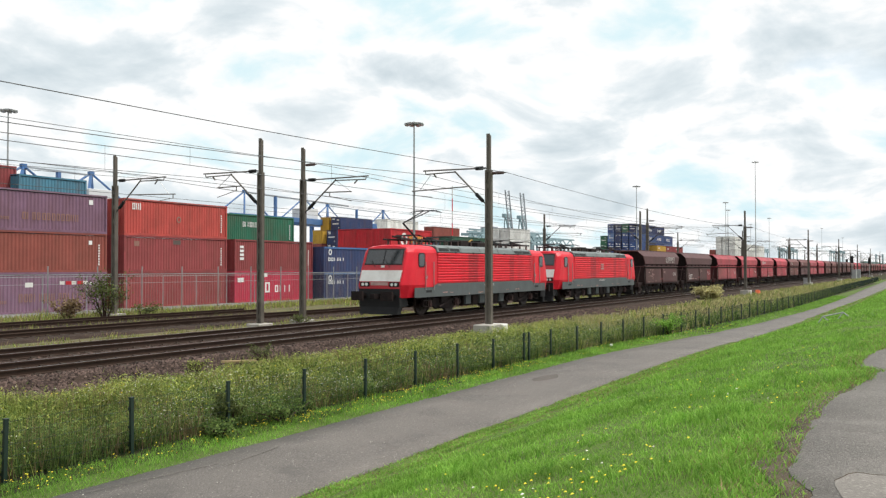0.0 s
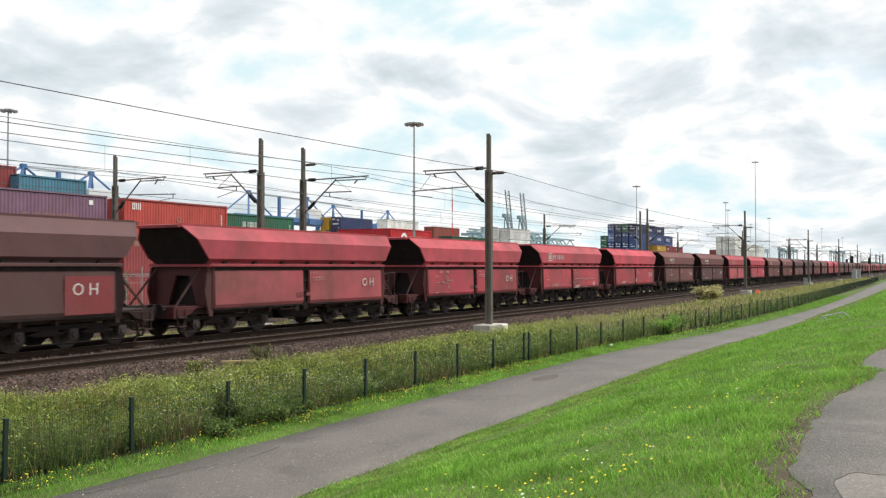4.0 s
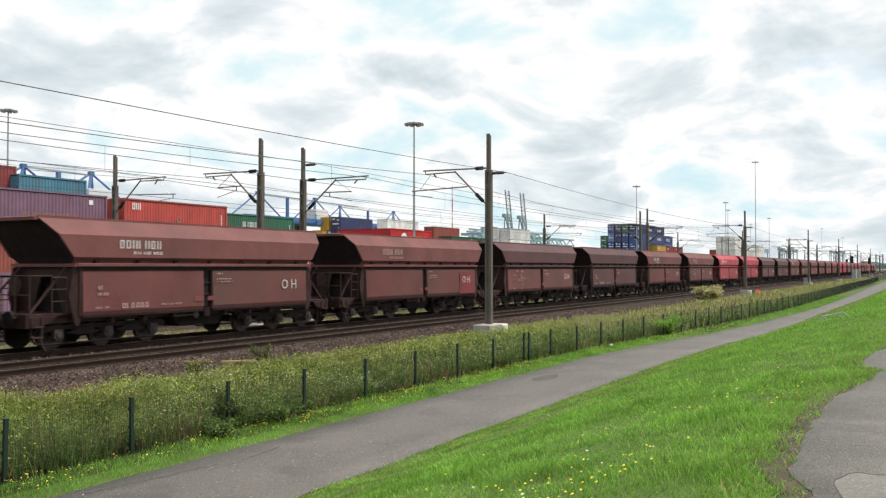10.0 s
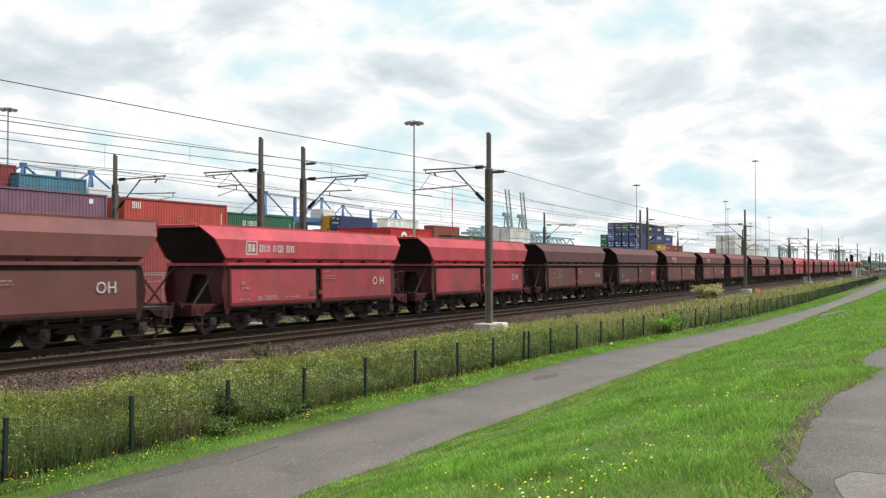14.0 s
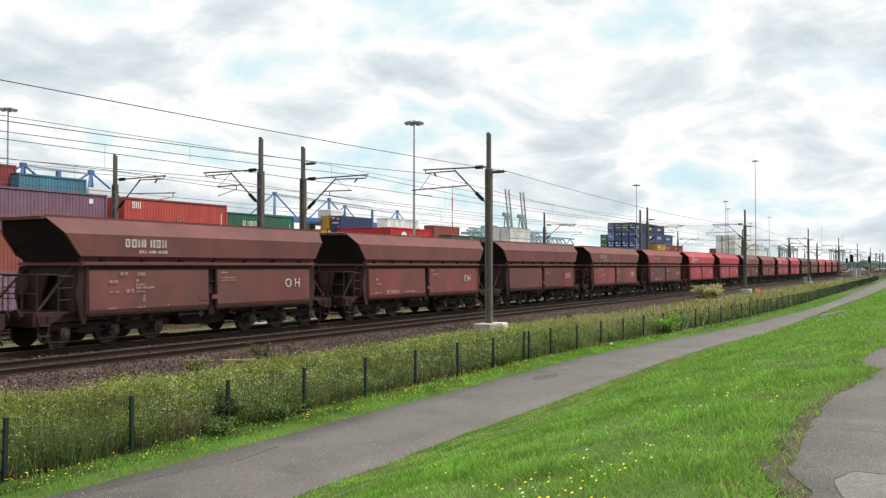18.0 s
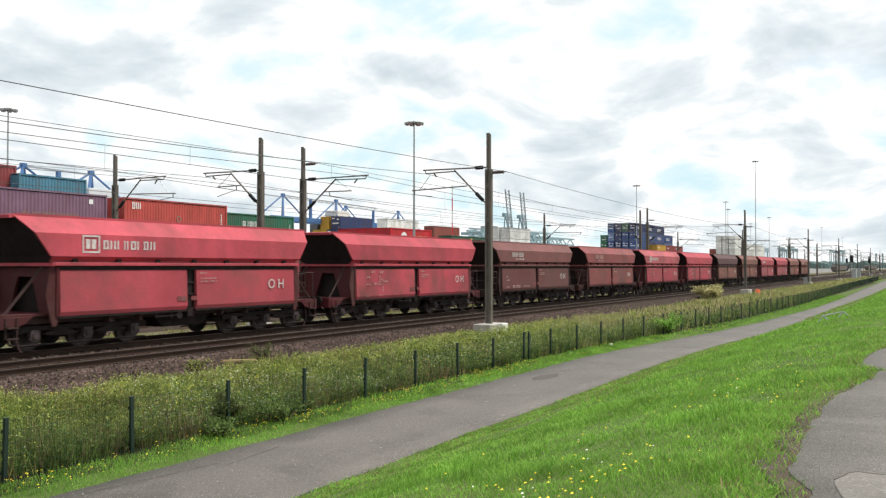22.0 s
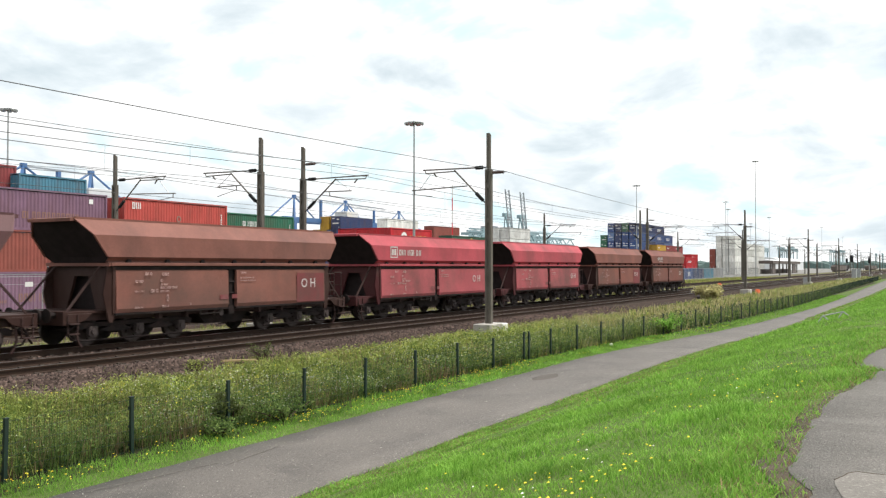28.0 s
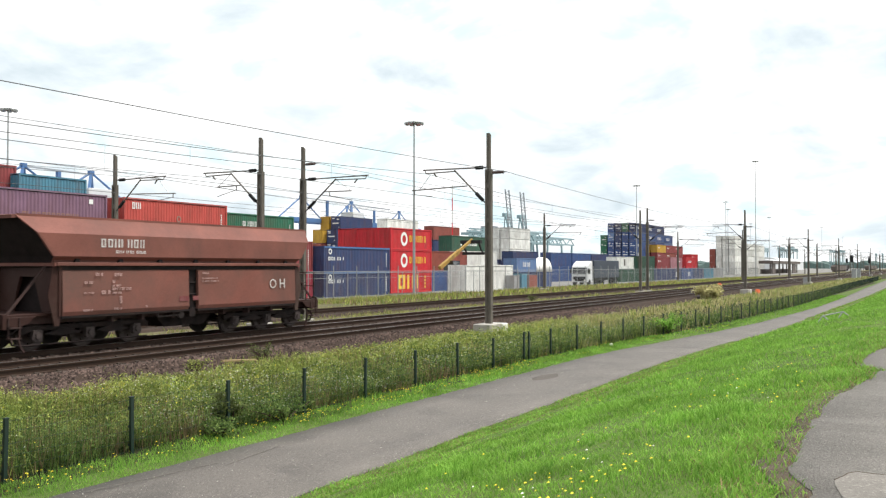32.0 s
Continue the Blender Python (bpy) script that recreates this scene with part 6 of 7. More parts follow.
part("chassis", bm, M_black, lorry)
bm = bmesh.new()
bar(bm, (0, 0, 0), (0, 0.3, 0), 0.5, 16)
ME_TYRE = mesh_of("wheel", bm, M_black)
for x in (1.0, 4.0, 11.2, 12.5, 13.8):
    for y in (0.0, 2.2):
        piece("wheel", ME_TYRE, lorry, at=pose(x, y, 0.5))
# reach stacker with raised boom
st = tagged(empty("reach_stacker", pose(103.9, 57.5, -0.74)), "yellow reach stacker with a raised boom between the stacks", "reach stacker")
bm = bmesh.new()
beam(bm, (0, 1, 3.0), (5.5, 1, 5.35), 0.42, 0.5)
beam(bm, (5.4, 1, 5.3), (9.6, 1, 7.1), 0.3, 0.34)
part("boom", bm, material("worn_yellow_paint", (0.34, 0.2, 0.03), 0.6, 0, 0.3, 2, 20, 0.1, (0.03, 0.025, 0.02), 0.7), st, "worn yellow telescopic boom")
bm = bmesh.new()
prism(bm, [(0, 0.7), (7.5, 0.7), (7.5, 1.8), (5.2, 2.2), (1.0, 2.4), (0, 2.4)], 0, 3)
part("chassis", bm, M_mark_y, st, "", 0.05)
bm = bmesh.new()
box(bm, 2.6, 4.6, 0.3, 1.9, 2.3, 4.0)
part("cab", bm, M_glass, st, "glazed driver's cab", 0.06)
bm = bmesh.new()
box(bm, 9.0, 9.7, -0.6, 2.6, 6.5, 7.0)
beam(bm, (9.3, -0.3, 6.5), (10.4, -0.3, 5.2), 0.2, 0.2)
beam(bm, (9.3, 2.3, 6.5), (10.4, 2.3, 5.2), 0.2, 0.2)
box(bm, 10.0, 10.8, -0.8, 2.8, 4.9, 5.3)
part("spreader", bm, M_black, st)
for x in (1.2, 6.0):
    for y in (-0.1, 2.6):
        piece("wheel", ME_TYRE, st, at=pose(x, y, 0.8) @ Matrix.Scale(1.5, 4))
# cabinets along the inside of the fence
for x, y, h, wd, c, nm in ((100.3, 45.8, 1.8, 1.7, GREYC, "grey"), (102.7, 45.8, 2.0, 1.7, TEAL, "pale blue"), (105.3, 45.9, 1.8, 2.7, BROWNC, "rust-brown"), (110.9, 45.9, 2.2, 2.0, BLUE, "blue")):
    w = tagged(empty("storage_cabinet", pose(x, y, ground_z(x, y))), f"{nm} steel storage cabinet behind the fence", "cabinet", "cabinets behind the fence")
    bm = bmesh.new()
    box(bm, 0, wd, 0, 1.2, 0.08, h)
    part("body", bm, M_box, w, "", 0.02, colour=c)
    for k in range(2):
        bm = bmesh.new()
        box(bm, 0.06 + k * wd / 2, wd / 2 - 0.04 + k * wd / 2, -0.02, 0, 0.15, h - 0.08)
        part("door", bm, M_box, w, "", colour=c)
    bm = bmesh.new()
    box(bm, -0.05, wd + 0.05, -0.05, 1.25, h, h + 0.06)
    part("lid", bm, M_boxmetal, w, colour=c)
# low building: a flat roof on posts over dark bays, open to the light behind
shed = tagged(empty("shed", pose(398, 60, -0.9)), "long dark brown open shed with a flat roof", "shed")
bm = bmesh.new()
box(bm, 0, 86, 4.6, 5, 0, 2.2)
part("wall", bm, M_shed, shed, "low back wall")
for x0, x1 in ((0, 8), (62, 74)):
    bm = bmesh.new()
    box(bm, x0, x1, 0, 0.4, 0, 4.6)
    part("wall", bm, M_shed, shed, "dark board wall")
bm = bmesh.new()
box(bm, -1, 87, -0.5, 5.5, 4.6, 5.9)
part("roof", bm, M_shed, shed, "thick flat roof")
for k in range(8):
    bm = bmesh.new()
    box(bm, 12 * k, 12 * k + 0.5, 0.6, 1.1, 0, 4.6)
    part("post", bm, M_shed, shed)
# white halls beyond the stacks
for x, y, L, h in ((210, 118, 40, 9.0), (560, 84, 70, 8), (760, 110, 160, 11)):
    w = tagged(empty("storage_hall", pose(x, y, -0.9)), "white storage hall beyond the stacks", "hall", "white halls")
    bm = bmesh.new()
    box(bm, 0, L, 0, 20, 0, h * 0.7)
    part("wall", bm, M_hull, w)
    bm = bmesh.new()
    loft(bm, [[(a, 10 - 10.4 * math.cos(t), h * 0.7 + h * 0.3 * math.sin(t)) for t in [math.pi * q / 8 for q in range(9)]] for a in (-0.3, L + 0.3)])
    part("roof", bm, M_hull, w)


# ---- cranes ----
def truss(bm, a, b, depth, n, t):
    """A lattice girder from a to b."""
    a, b = Vector(a), Vector(b)
    up = Vector((0, 0, depth))
    beam(bm, a, b, t, t)
    beam(bm, a + up, b + up, t, t)
    for k in range(n):
        p, q = a.lerp(b, k / n), a.lerp(b, (k + 1) / n)
        beam(bm, p, q + up if k % 2 == 0 else q, t * 0.6, t * 0.6) if k % 2 == 0 else beam(bm, p + up, q, t * 0.6, t * 0.6)


def yard_crane(x, y, base, mat, label, frames, span):
    """A gantry crane: a low girder, slim A-frames with a tie above it, legs and a white machine house."""
    w = tagged(empty("gantry_crane", pose(x, y, 0)), label, "crane", "yard cranes")
    top = base + 4.3
    for dy in (0, 4):
        bm = bmesh.new()
        beam(bm, (-6, dy, base - 0.6), (span + 8, dy, base - 0.6), 0.6, 0.9)
        part("girder", bm, mat, w, "long box girder")
    for u in frames:
        bm = bmesh.new()
        for dx, dy in ((-2.2, 0), (2.2, 4)):
            beam(bm, (u + dx, dy, base - 0.4), (u, 2, top), 0.34, 0.34)
        box(bm, u - 0.35, u + 0.35, 1.7, 2.3, top - 0.3, top + 0.25)
        part("a_frame", bm, mat, w)
        for d in (-1, 1):
            bm = bmesh.new()
            bar(bm, (u, 2, top), (u + d * 7.4, 2, base - 0.4), 0.15, 6)
            part("stay", bm, mat, w, "slanting stay")
    bm = bmesh.new()
    beam(bm, (frames[0], 2, top - 0.1), (span, 2, top - 0.1 - 0.02 * span), 0.22, 0.22)
    part("tie_beam", bm, M_cgrey, w)
    bm = bmesh.new()
    mid = (frames[0] + frames[1]) / 2
    box(bm, mid - 0.25, mid + 0.25, 1.75, 2.25, base, top - 0.3)
    part("post", bm, mat, w)
    for u in (-3.0, span + 4):
        for dy in (-0.5, 4.5):
            bm = bmesh.new()
            beam(bm, (u, dy, -0.95), (u, dy, base - 0.9), 0.8, 0.8)
            part("leg", bm, mat, w)
    bm = bmesh.new()
    box(bm, frames[1] - 1.7, frames[1] + 2.6, 0.3, 3.7, base - 0.1, base + 2.0)
    part("machine_house", bm, M_hull, w, "white machine house", 0.05)
    bm = bmesh.new()
    box(bm, frames[1] - 2.5, frames[1] + 3.5, -0.6, 4.6, base - 1.4, base - 0.2)
    part("trolley", bm, mat, w, "blue trolley frame", 0.05)
    bm = bmesh.new()
    box(bm, mid + 1, mid + 3, 1.0, 3.0, base - 3.4, base - 1.2)
    part("cabin", bm, M_glass, w, "glazed cabin", 0.05)
    return w


yard_crane(72.0, 100, 11.2, M_blue, "blue rail-mounted gantry crane behind the stacks", (0.0, 10.4), 10.4)
moving_crane = yard_crane(126.9, 112, 12.6, M_blue, "blue gantry crane travelling slowly behind the stacks", (0.0, 18.0), 34.0)
second_crane = yard_crane(174.6, 128, 13.4, M_blue, "blue gantry crane rolling to a stop behind the red stack", (0.0, 25.0), 25.0)


def ship_crane(x, y, mat):
    """A quay crane with its boom up, leaning a little along the quay."""
    w = tagged(empty("quay_crane", pose(x, y, -1.0)), "pale grey quay crane with its lattice boom raised", "crane", "quay cranes")
    for dx in (2, 16):
        bm = bmesh.new()
        for dy in (0, 14):
            beam(bm, (dx, dy, 0), (dx, dy, 30), 1.5, 1.5)
        beam(bm, (dx, 0, 28), (dx, 14, 28), 1.4, 1.8)
        beam(bm, (dx, 0, 12), (dx, 14, 12), 1.2, 1.6)
        part("portal", bm, M_cteal, w, "teal-grey portal frame")
    bm = bmesh.new()
    for dx in (5, 12):
        beam(bm, (dx, -4, 31), (dx, 44, 31), 1.3, 2.2)
    part("girder", bm, M_cteal, w)
    bm = bmesh.new()
    for dx in (0, 7):
        a, b2 = Vector((dx + 5, 0, 32)), Vector((dx - 9, -3, 65))
        beam(bm, a, b2, 0.9, 0.9)
    for k in range(11):
        u, v = k / 11, (k + 1) / 11
        p, q = Vector((5, 0, 32)).lerp(Vector((-9, -3, 65)), u), Vector((12, 0, 32)).lerp(Vector((-2, -3, 65)), u)
        r2 = Vector((12, 0, 32)).lerp(Vector((-2, -3, 65)), v)
        beam(bm, p, q, 0.4, 0.4)
        beam(bm, p, r2, 0.4, 0.4)
    part("boom", bm, mat, w, "raised lattice boom")
    bm = bmesh.new()
    for dx in (6, 13):
        beam(bm, (dx + 3, 2, 31), (dx, 4, 47), 1.0, 1.0)
        beam(bm, (dx + 10, 10, 31), (dx, 4, 47), 0.8, 0.8)
    box(bm, 4, 15, 3, 6, 44, 47)
    part("a_frame", bm, M_cteal, w)
    bm = bmesh.new()
    box(bm, 9, 17, 16, 28, 32, 37)
    part("machine_house", bm, M_cgrey, w)
    return w


ship_crane(643, 300, M_cgrey)
ship_crane(672, 300, M_cgrey)
for x, y, L, z in ((420, 210, 95, 19), (470, 215, 100, 17), (360, 180, 60, 15)):
    w = tagged(empty("bridge_crane", pose(x, y, 0)), "grey-blue lattice bridge crane over the far yard", "crane", "bridge cranes")
    bm = bmesh.new()
    truss(bm, (0, 0, z), (L, 0, z), 4, 14, 0.9)
    part("lattice_girder", bm, M_cteal, w)
    bm = bmesh.new()
    truss(bm, (0, 8, z), (L, 8, z), 4, 14, 0.9)
    part("lattice_girder", bm, M_cteal, w)
    for u in (6, L * 0.45, L - 6):
        bm = bmesh.new()
        beam(bm, (u, 0, -1), (u + 2, 0, z), 1.0, 1.0)
        beam(bm, (u + 6, 8, -1), (u + 3, 8, z), 1.0, 1.0)
        part("leg", bm, M_cteal, w)
# far cranes in pale teal, the haze of distance put into the tone
for k, (x, y, z) in enumerate(((900, 150, 18), (1050, 140, 20), (1250, 170, 26), (1400, 120, 24), (1700, 140, 28), (2000, 90, 26))):
    w = tagged(empty("bridge_crane", pose(x, y, 0)), "teal gantry crane far along the line, haze put into its colour", "crane", "bridge cranes")
    bm = bmesh.new()
    truss(bm, (0, 0, z), (70, 0, z), 3, 12, 1.0)
    truss(bm, (0, 12, z), (70, 12, z), 3, 12, 1.0)
    part("girder", bm, M_cteal, w)
    for u in (8, 30, 62):
        bm = bmesh.new()
        beam(bm, (u, 0, -1), (u + 1, 0, z), 1.0, 1.0)
        beam(bm, (u, 12, -1), (u + 1, 12, z), 1.0, 1.0)
        part("leg", bm, M_cteal, w)

# ---- along the line, far ----
for x, y in ((236, 17.2), (330, 25.6), (300, 17.0)):
    w = tagged(empty("railway_signal", pose(x, y, ground_z(x, y))), "dark railway signal on a grey post", "signal", "railway signals")
    bm = bmesh.new()
    bar(bm, (0, 0, 0), (0, 0, 5.2), 0.08, 6)
    part("post", bm, M_galv, w)
    bm = bmesh.new()
    box(bm, -0.15, 0.1, -0.35, 0.35, 3.9, 5.6)
    part("head", bm, M_black, w, "black signal head", 0.03)
    bm = bmesh.new()
    for z in (4.25, 4.75, 5.25):
        bar(bm, (-0.15, 0, z), (-0.32, 0, z), 0.14, 10)
    part("lens_hood", bm, M_black, w)
for x, y, L, h in ((232, 16.0, 3.0, 2.3), (240, 15.6, 1.2, 2.4), (150, 17.0, 0.8, 1.1)):
    w = tagged(empty("relay_cabinet", pose(x, y, ground_z(x, y))), "grey trackside relay cabinet", "cabinet", "trackside cabinets")
    bm = bmesh.new()
    box(bm, 0, L, 0, 1, 0, h)
    part("body", bm, M_galv, w, "", 0.03)
    bm = bmesh.new()
    box(bm, -0.08, L + 0.08, -0.08, 1.08, h, h + 0.08)
    part("lid", bm, M_galv, w)
for x, y in ((94.8, 15.6), (126, 25.9)):
    w = tagged(empty("marker_stone", pose(x, y, ground_z(x, y))), "orange and white trackside marker", "marker", "trackside markers")
    bm = bmesh.new()
    prism(bm, [(0, 0), (0.9, 0), (0.7, 0.4), (0.25, 0.5)], 0, 0.4)
    part("body", bm, M_orange, w, "", 0.03)
# low dark rolling stock and sheds standing far along the line
for x, y, L, h, m, lab in ((505, 44, 70, 3.6, M_shed, "row of dark freight wagons far along the line"), (600, 52, 90, 4.2, M_dark, "row of black tank wagons far along the line"),
                           (700, 40, 110, 3.8, M_shed, "row of dark freight wagons far along the line")):
    w = tagged(empty("far_wagons", pose(x, y, -0.6)), lab, "wagons", "far wagons")
    for k in range(int(L / 15)):
        bm = bmesh.new()
        prism(bm, [(15 * k, 1.0), (15 * k + 14, 1.0), (15 * k + 14, h - 0.5), (15 * k + 13, h), (15 * k + 1, h), (15 * k, h - 0.5)], 0, 2.8)
        box(bm, 15 * k + 1, 15 * k + 4, 0.4, 2.4, 0.1, 1.0)
        box(bm, 15 * k + 10, 15 * k + 13, 0.4, 2.4, 0.1, 1.0)
        part("wagon", bm, m, w)
r = random.Random(31)
for k in range(26):
    x, y = 520 + 32 * k + r.uniform(-8, 8), r.choice((16.9, 27.3, 37.6, 46.0))
    top = r.uniform(8.2, 10.5)
    w = tagged(empty("far_mast", pose(x, y, -0.5)), "distant dark catenary mast", "catenary mast", "far catenary masts")
    bm = bmesh.new()
    box(bm, -0.16, 0.16, -0.2, 0.2, 0, top)
    part("column", bm, M_mast, w)
    bm = bmesh.new()
    d = 4.0 if k % 2 else -4.0
    bar(bm, (0, 0, 7.2), (0, d, 7.3), 0.07, 5)
    bar(bm, (0, 0, 5.8), (0, d * 0.5, 7.2), 0.07, 5)
    part("arm", bm, M_mast, w)
# far shore: a low line of trees and sheds at the end of the view
r = random.Random(9)
tv, tf = [], []
for k in range(420):
    x = r.uniform(1500, 2600)
    y = r.uniform(-420, 1500)
    h = r.uniform(7, 15)
    w = r.uniform(8, 20)
    n = len(tv)
    for q in range(7):
        a = 2 * math.pi * q / 7
        tv.append((x + w * 0.5 * math.cos(a), y + w * math.sin(a), -1))
    for q in range(7):
        a = 2 * math.pi * q / 7
        tv.append((x + w * 0.4 * math.cos(a), y + w * 0.8 * math.sin(a), h * r.uniform(0.5, 0.9)))
    tv.append((x, y, h))
    for q in range(7):
        tf.append((n + q, n + (q + 1) % 7, n + 7 + (q + 1) % 7, n + 7 + q))
        tf.append((n + 7 + q, n + 7 + (q + 1) % 7, n + 14))
tagged(new("far_woods", raw("far_woods", tv, tf, M_far)), "low line of trees at the horizon, haze put into their colour", "trees", kind="stuff")
# ---- near fence ----
fence = tagged(empty("mesh_fence"), "low dark green welded mesh fence with square posts", "fence")
bm = bmesh.new()
box(bm, -0.035, 0.035, -0.03, 0.03, -0.3, 1.07)
box(bm, -0.042, 0.042, -0.037, 0.037, 1.07, 1.095)
for z in (0.15, 0.5, 0.85):
    box(bm, -0.045, 0.045, 0.028, 0.05, z, z + 0.05)
ME_POST = mesh_of("post", bm, M_fence)
SPAN = 2.64
bm = bmesh.new()
for k in range(53):
    box(bm, 0.05 * k, 0.05 * k + 0.0024, -0.0012, 0.0012, 0.04, 1.05)
for z in (0.05, 0.25, 0.45, 0.65, 0.85, 1.03):
    box(bm, 0, SPAN, -0.007, -0.003, z, z + 0.0035)
    box(bm, 0, SPAN, 0.003, 0.007, z, z + 0.0035)
ME_PANEL = mesh_of("mesh_panel", bm, M_fence)


def fence_y(x):
    return 13.42 + bend(x)


for k in range(94):
    x = 3.9 + SPAN * k
    y, z = fence_y(x), ground_z(x, fence_y(x))
    x2 = x + SPAN
    y2, z2 = fence_y(x2), ground_z(x2, fence_y(x2))
    turn = math.degrees(math.atan2(y2 - y, SPAN))
    lean = random.Random(k).uniform(-1.2, 1.2)
    piece("post", ME_POST, fence, at=pose(x, y, z, 0, lean, turn))
    piece("mesh_panel", ME_PANEL, fence, at=pose(x, y, z, 0, -math.degrees(math.atan2(z2 - z, SPAN)), turn))
piece("post", ME_POST, fence, at=pose(30.75, fence_y(30.7), ground_z(30.7, fence_y(30.7))))


# ---- plants ----
def blades(name, spots, mat, label, category, rng, seg=1):
    """Many thin leaves in one mesh: spots give x, y, z, height, width and how far the tip hangs over."""
    vs, fs = [], []
    for x, y, z, h, w, o in spots:
        a, b = rng.uniform(0, 6.283), rng.uniform(0, 6.283)
        dx, dy = w * 0.5 * math.cos(a), w * 0.5 * math.sin(a)
        tx, ty = o * math.cos(b), o * math.sin(b)
        n = len(vs)
        if seg == 1:
            vs += [(x - dx, y - dy, z), (x + dx, y + dy, z), (x + tx, y + ty, z + h)]
            fs.append((n, n + 1, n + 2))
        else:
            mx, my = tx * 0.3, ty * 0.3
            vs += [(x - dx, y - dy, z), (x + dx, y + dy, z), (x + mx + dx * 0.8, y + my + dy * 0.8, z + h * 0.6), (x + mx - dx * 0.8, y + my - dy * 0.8, z + h * 0.6), (x + tx, y + ty, z + h)]
            fs += [(n, n + 1, n + 2, n + 3), (n + 3, n + 2, n + 4)]
    ob = new(name, raw(name, vs, fs, mat))
    return tagged(ob, label, category, kind="stuff")


R = random.Random(21)
spots = []


def clump(x, y, s):
    return 0.5 + 0.5 * noise.noise((x * s, y * s, 1.7))


def lawn(x0, x1, count, h0, h1, w):
    for _ in range(count):
        x = x0 + (x1 - x0) * R.random()
        lo = soil_edge(x) + 0.02
        hi = path_right(x) - 0.02
        y = lo - 0.14 + (hi - lo + 0.14) * R.random()
        c = clump(x, y, 0.9) * 0.6 + clump(x, y, 2.6) * 0.4
        near = hi - y
        h = (h0 + (h1 - h0) * R.random()) * (0.22 + 2.7 * c * c * c)
        if y < lo + 0.12:
            h *= 0.6
            if R.random() < 0.35 + (y < lo) * 0.5:
                continue
        if near < 1.5 + 1.6 * c:        # trodden short beside the path
            h *= 0.36 + 0.14 * near
            if R.random() < 0.36 - 0.1 * near:
                worn.append((x, y, ground_z(x, y) - 0.01, h, w * R.uniform(0.7, 1.4), h * R.uniform(0.2, 0.9)))
                continue
        spots.append((x, y, ground_z(x, y) - 0.01, h, w * R.uniform(0.7, 1.4), h * R.uniform(0.2, 1.1)))


worn = []


def fringe(edge, x0, x1, count, inner, outer, h0, h1, w):
    """Short blades that break up an edge of the lawn."""
    for _ in range(count):
        x = x0 + (x1 - x0) * R.random()
        y = edge(x) + R.uniform(inner, outer)
        h = R.uniform(h0, h1) * (0.5 + clump(x, y, 1.6))
        if clump(x, y, 1.9) < 0.36 and R.random() < 0.6:
            continue
        (worn if R.random() < 0.26 else spots).append((x, y, ground_z(x, y) - 0.005, h, w * R.uniform(0.7, 1.4), h * R.uniform(0.4, 1.3)))


fringe(soil_edge, 3.5, 13, 5000, 0.0, 0.5, 0.03, 0.10, 0.009)
fringe(soil_edge, 13, 24, 5000, -0.12, 0.4, 0.03, 0.10, 0.014)
fringe(apron_edge, 5.0, 13, 1600, -0.02, 0.35, 0.02, 0.08, 0.010)
fringe(apron_edge, 13, 26, 2600, -0.03, 0.3, 0.03, 0.10, 0.015)
fringe(path_right, 8, 20, 12000, -1.2, 0.05, 0.02, 0.06, 0.013)
lawn(3.2, 9, 52000, 0.04, 0.14, 0.008)
lawn(9, 16, 40000, 0.04, 0.14, 0.011)
blades("lawn_grass", spots, M_grass, "fresh bright green grass on the dike slope", "grass", R, 2)
spots = []
fringe(path_right, 20, 45, 13000, -1.4, 0.05, 0.02, 0.07, 0.028)
fringe(path_right, 45, 120, 7000, -1.5, 0.05, 0.03, 0.09, 0.07)
lawn(16, 32, 36000, 0.06, 0.15, 0.022)
lawn(32, 70, 28000, 0.08, 0.17, 0.042)
lawn(70, 160, 12000, 0.10, 0.2, 0.10)
blades("lawn_grass", spots, M_grass, "fresh bright green grass farther along the dike slope", "grass", R)
blades("worn_grass", worn, M_straw, "short trodden brownish grass beside the path", "grass", R)
# low grass strip between the path and the fence, and grass growing over the path's edges
spots = []
for x0, x1, n, w in ((3, 20, 16000, 0.014), (20, 45, 12000, 0.03), (45, 120, 8000, 0.07)):
    for _ in range(n):
        x = R.uniform(x0, x1)
        y = path_left(x) - 0.06 + (fence_y(x) + 0.05 - path_left(x)) * R.random()
        h = R.uniform(0.04, 0.13) * (0.35 + 1.2 * clump(x, y, 1.3)) * (0.6 + 0.5 * min(1, (y - path_left(x)) / 0.5))
        spots.append((x, y, ground_z(x, y) - 0.01, h, w * R.uniform(0.7, 1.3), h * 0.5))
blades("verge_grass", spots, M_grass, "green grass strip between path and fence", "grass", R)
# tall wild growth behind the fence, up to the stony edge of the ballast
def back_edge(x):
    return 17.25 + 0.3 * noise.noise((x * 0.3, 2.0, 5.0)) + (0.35 if x < 12 else 0.0)


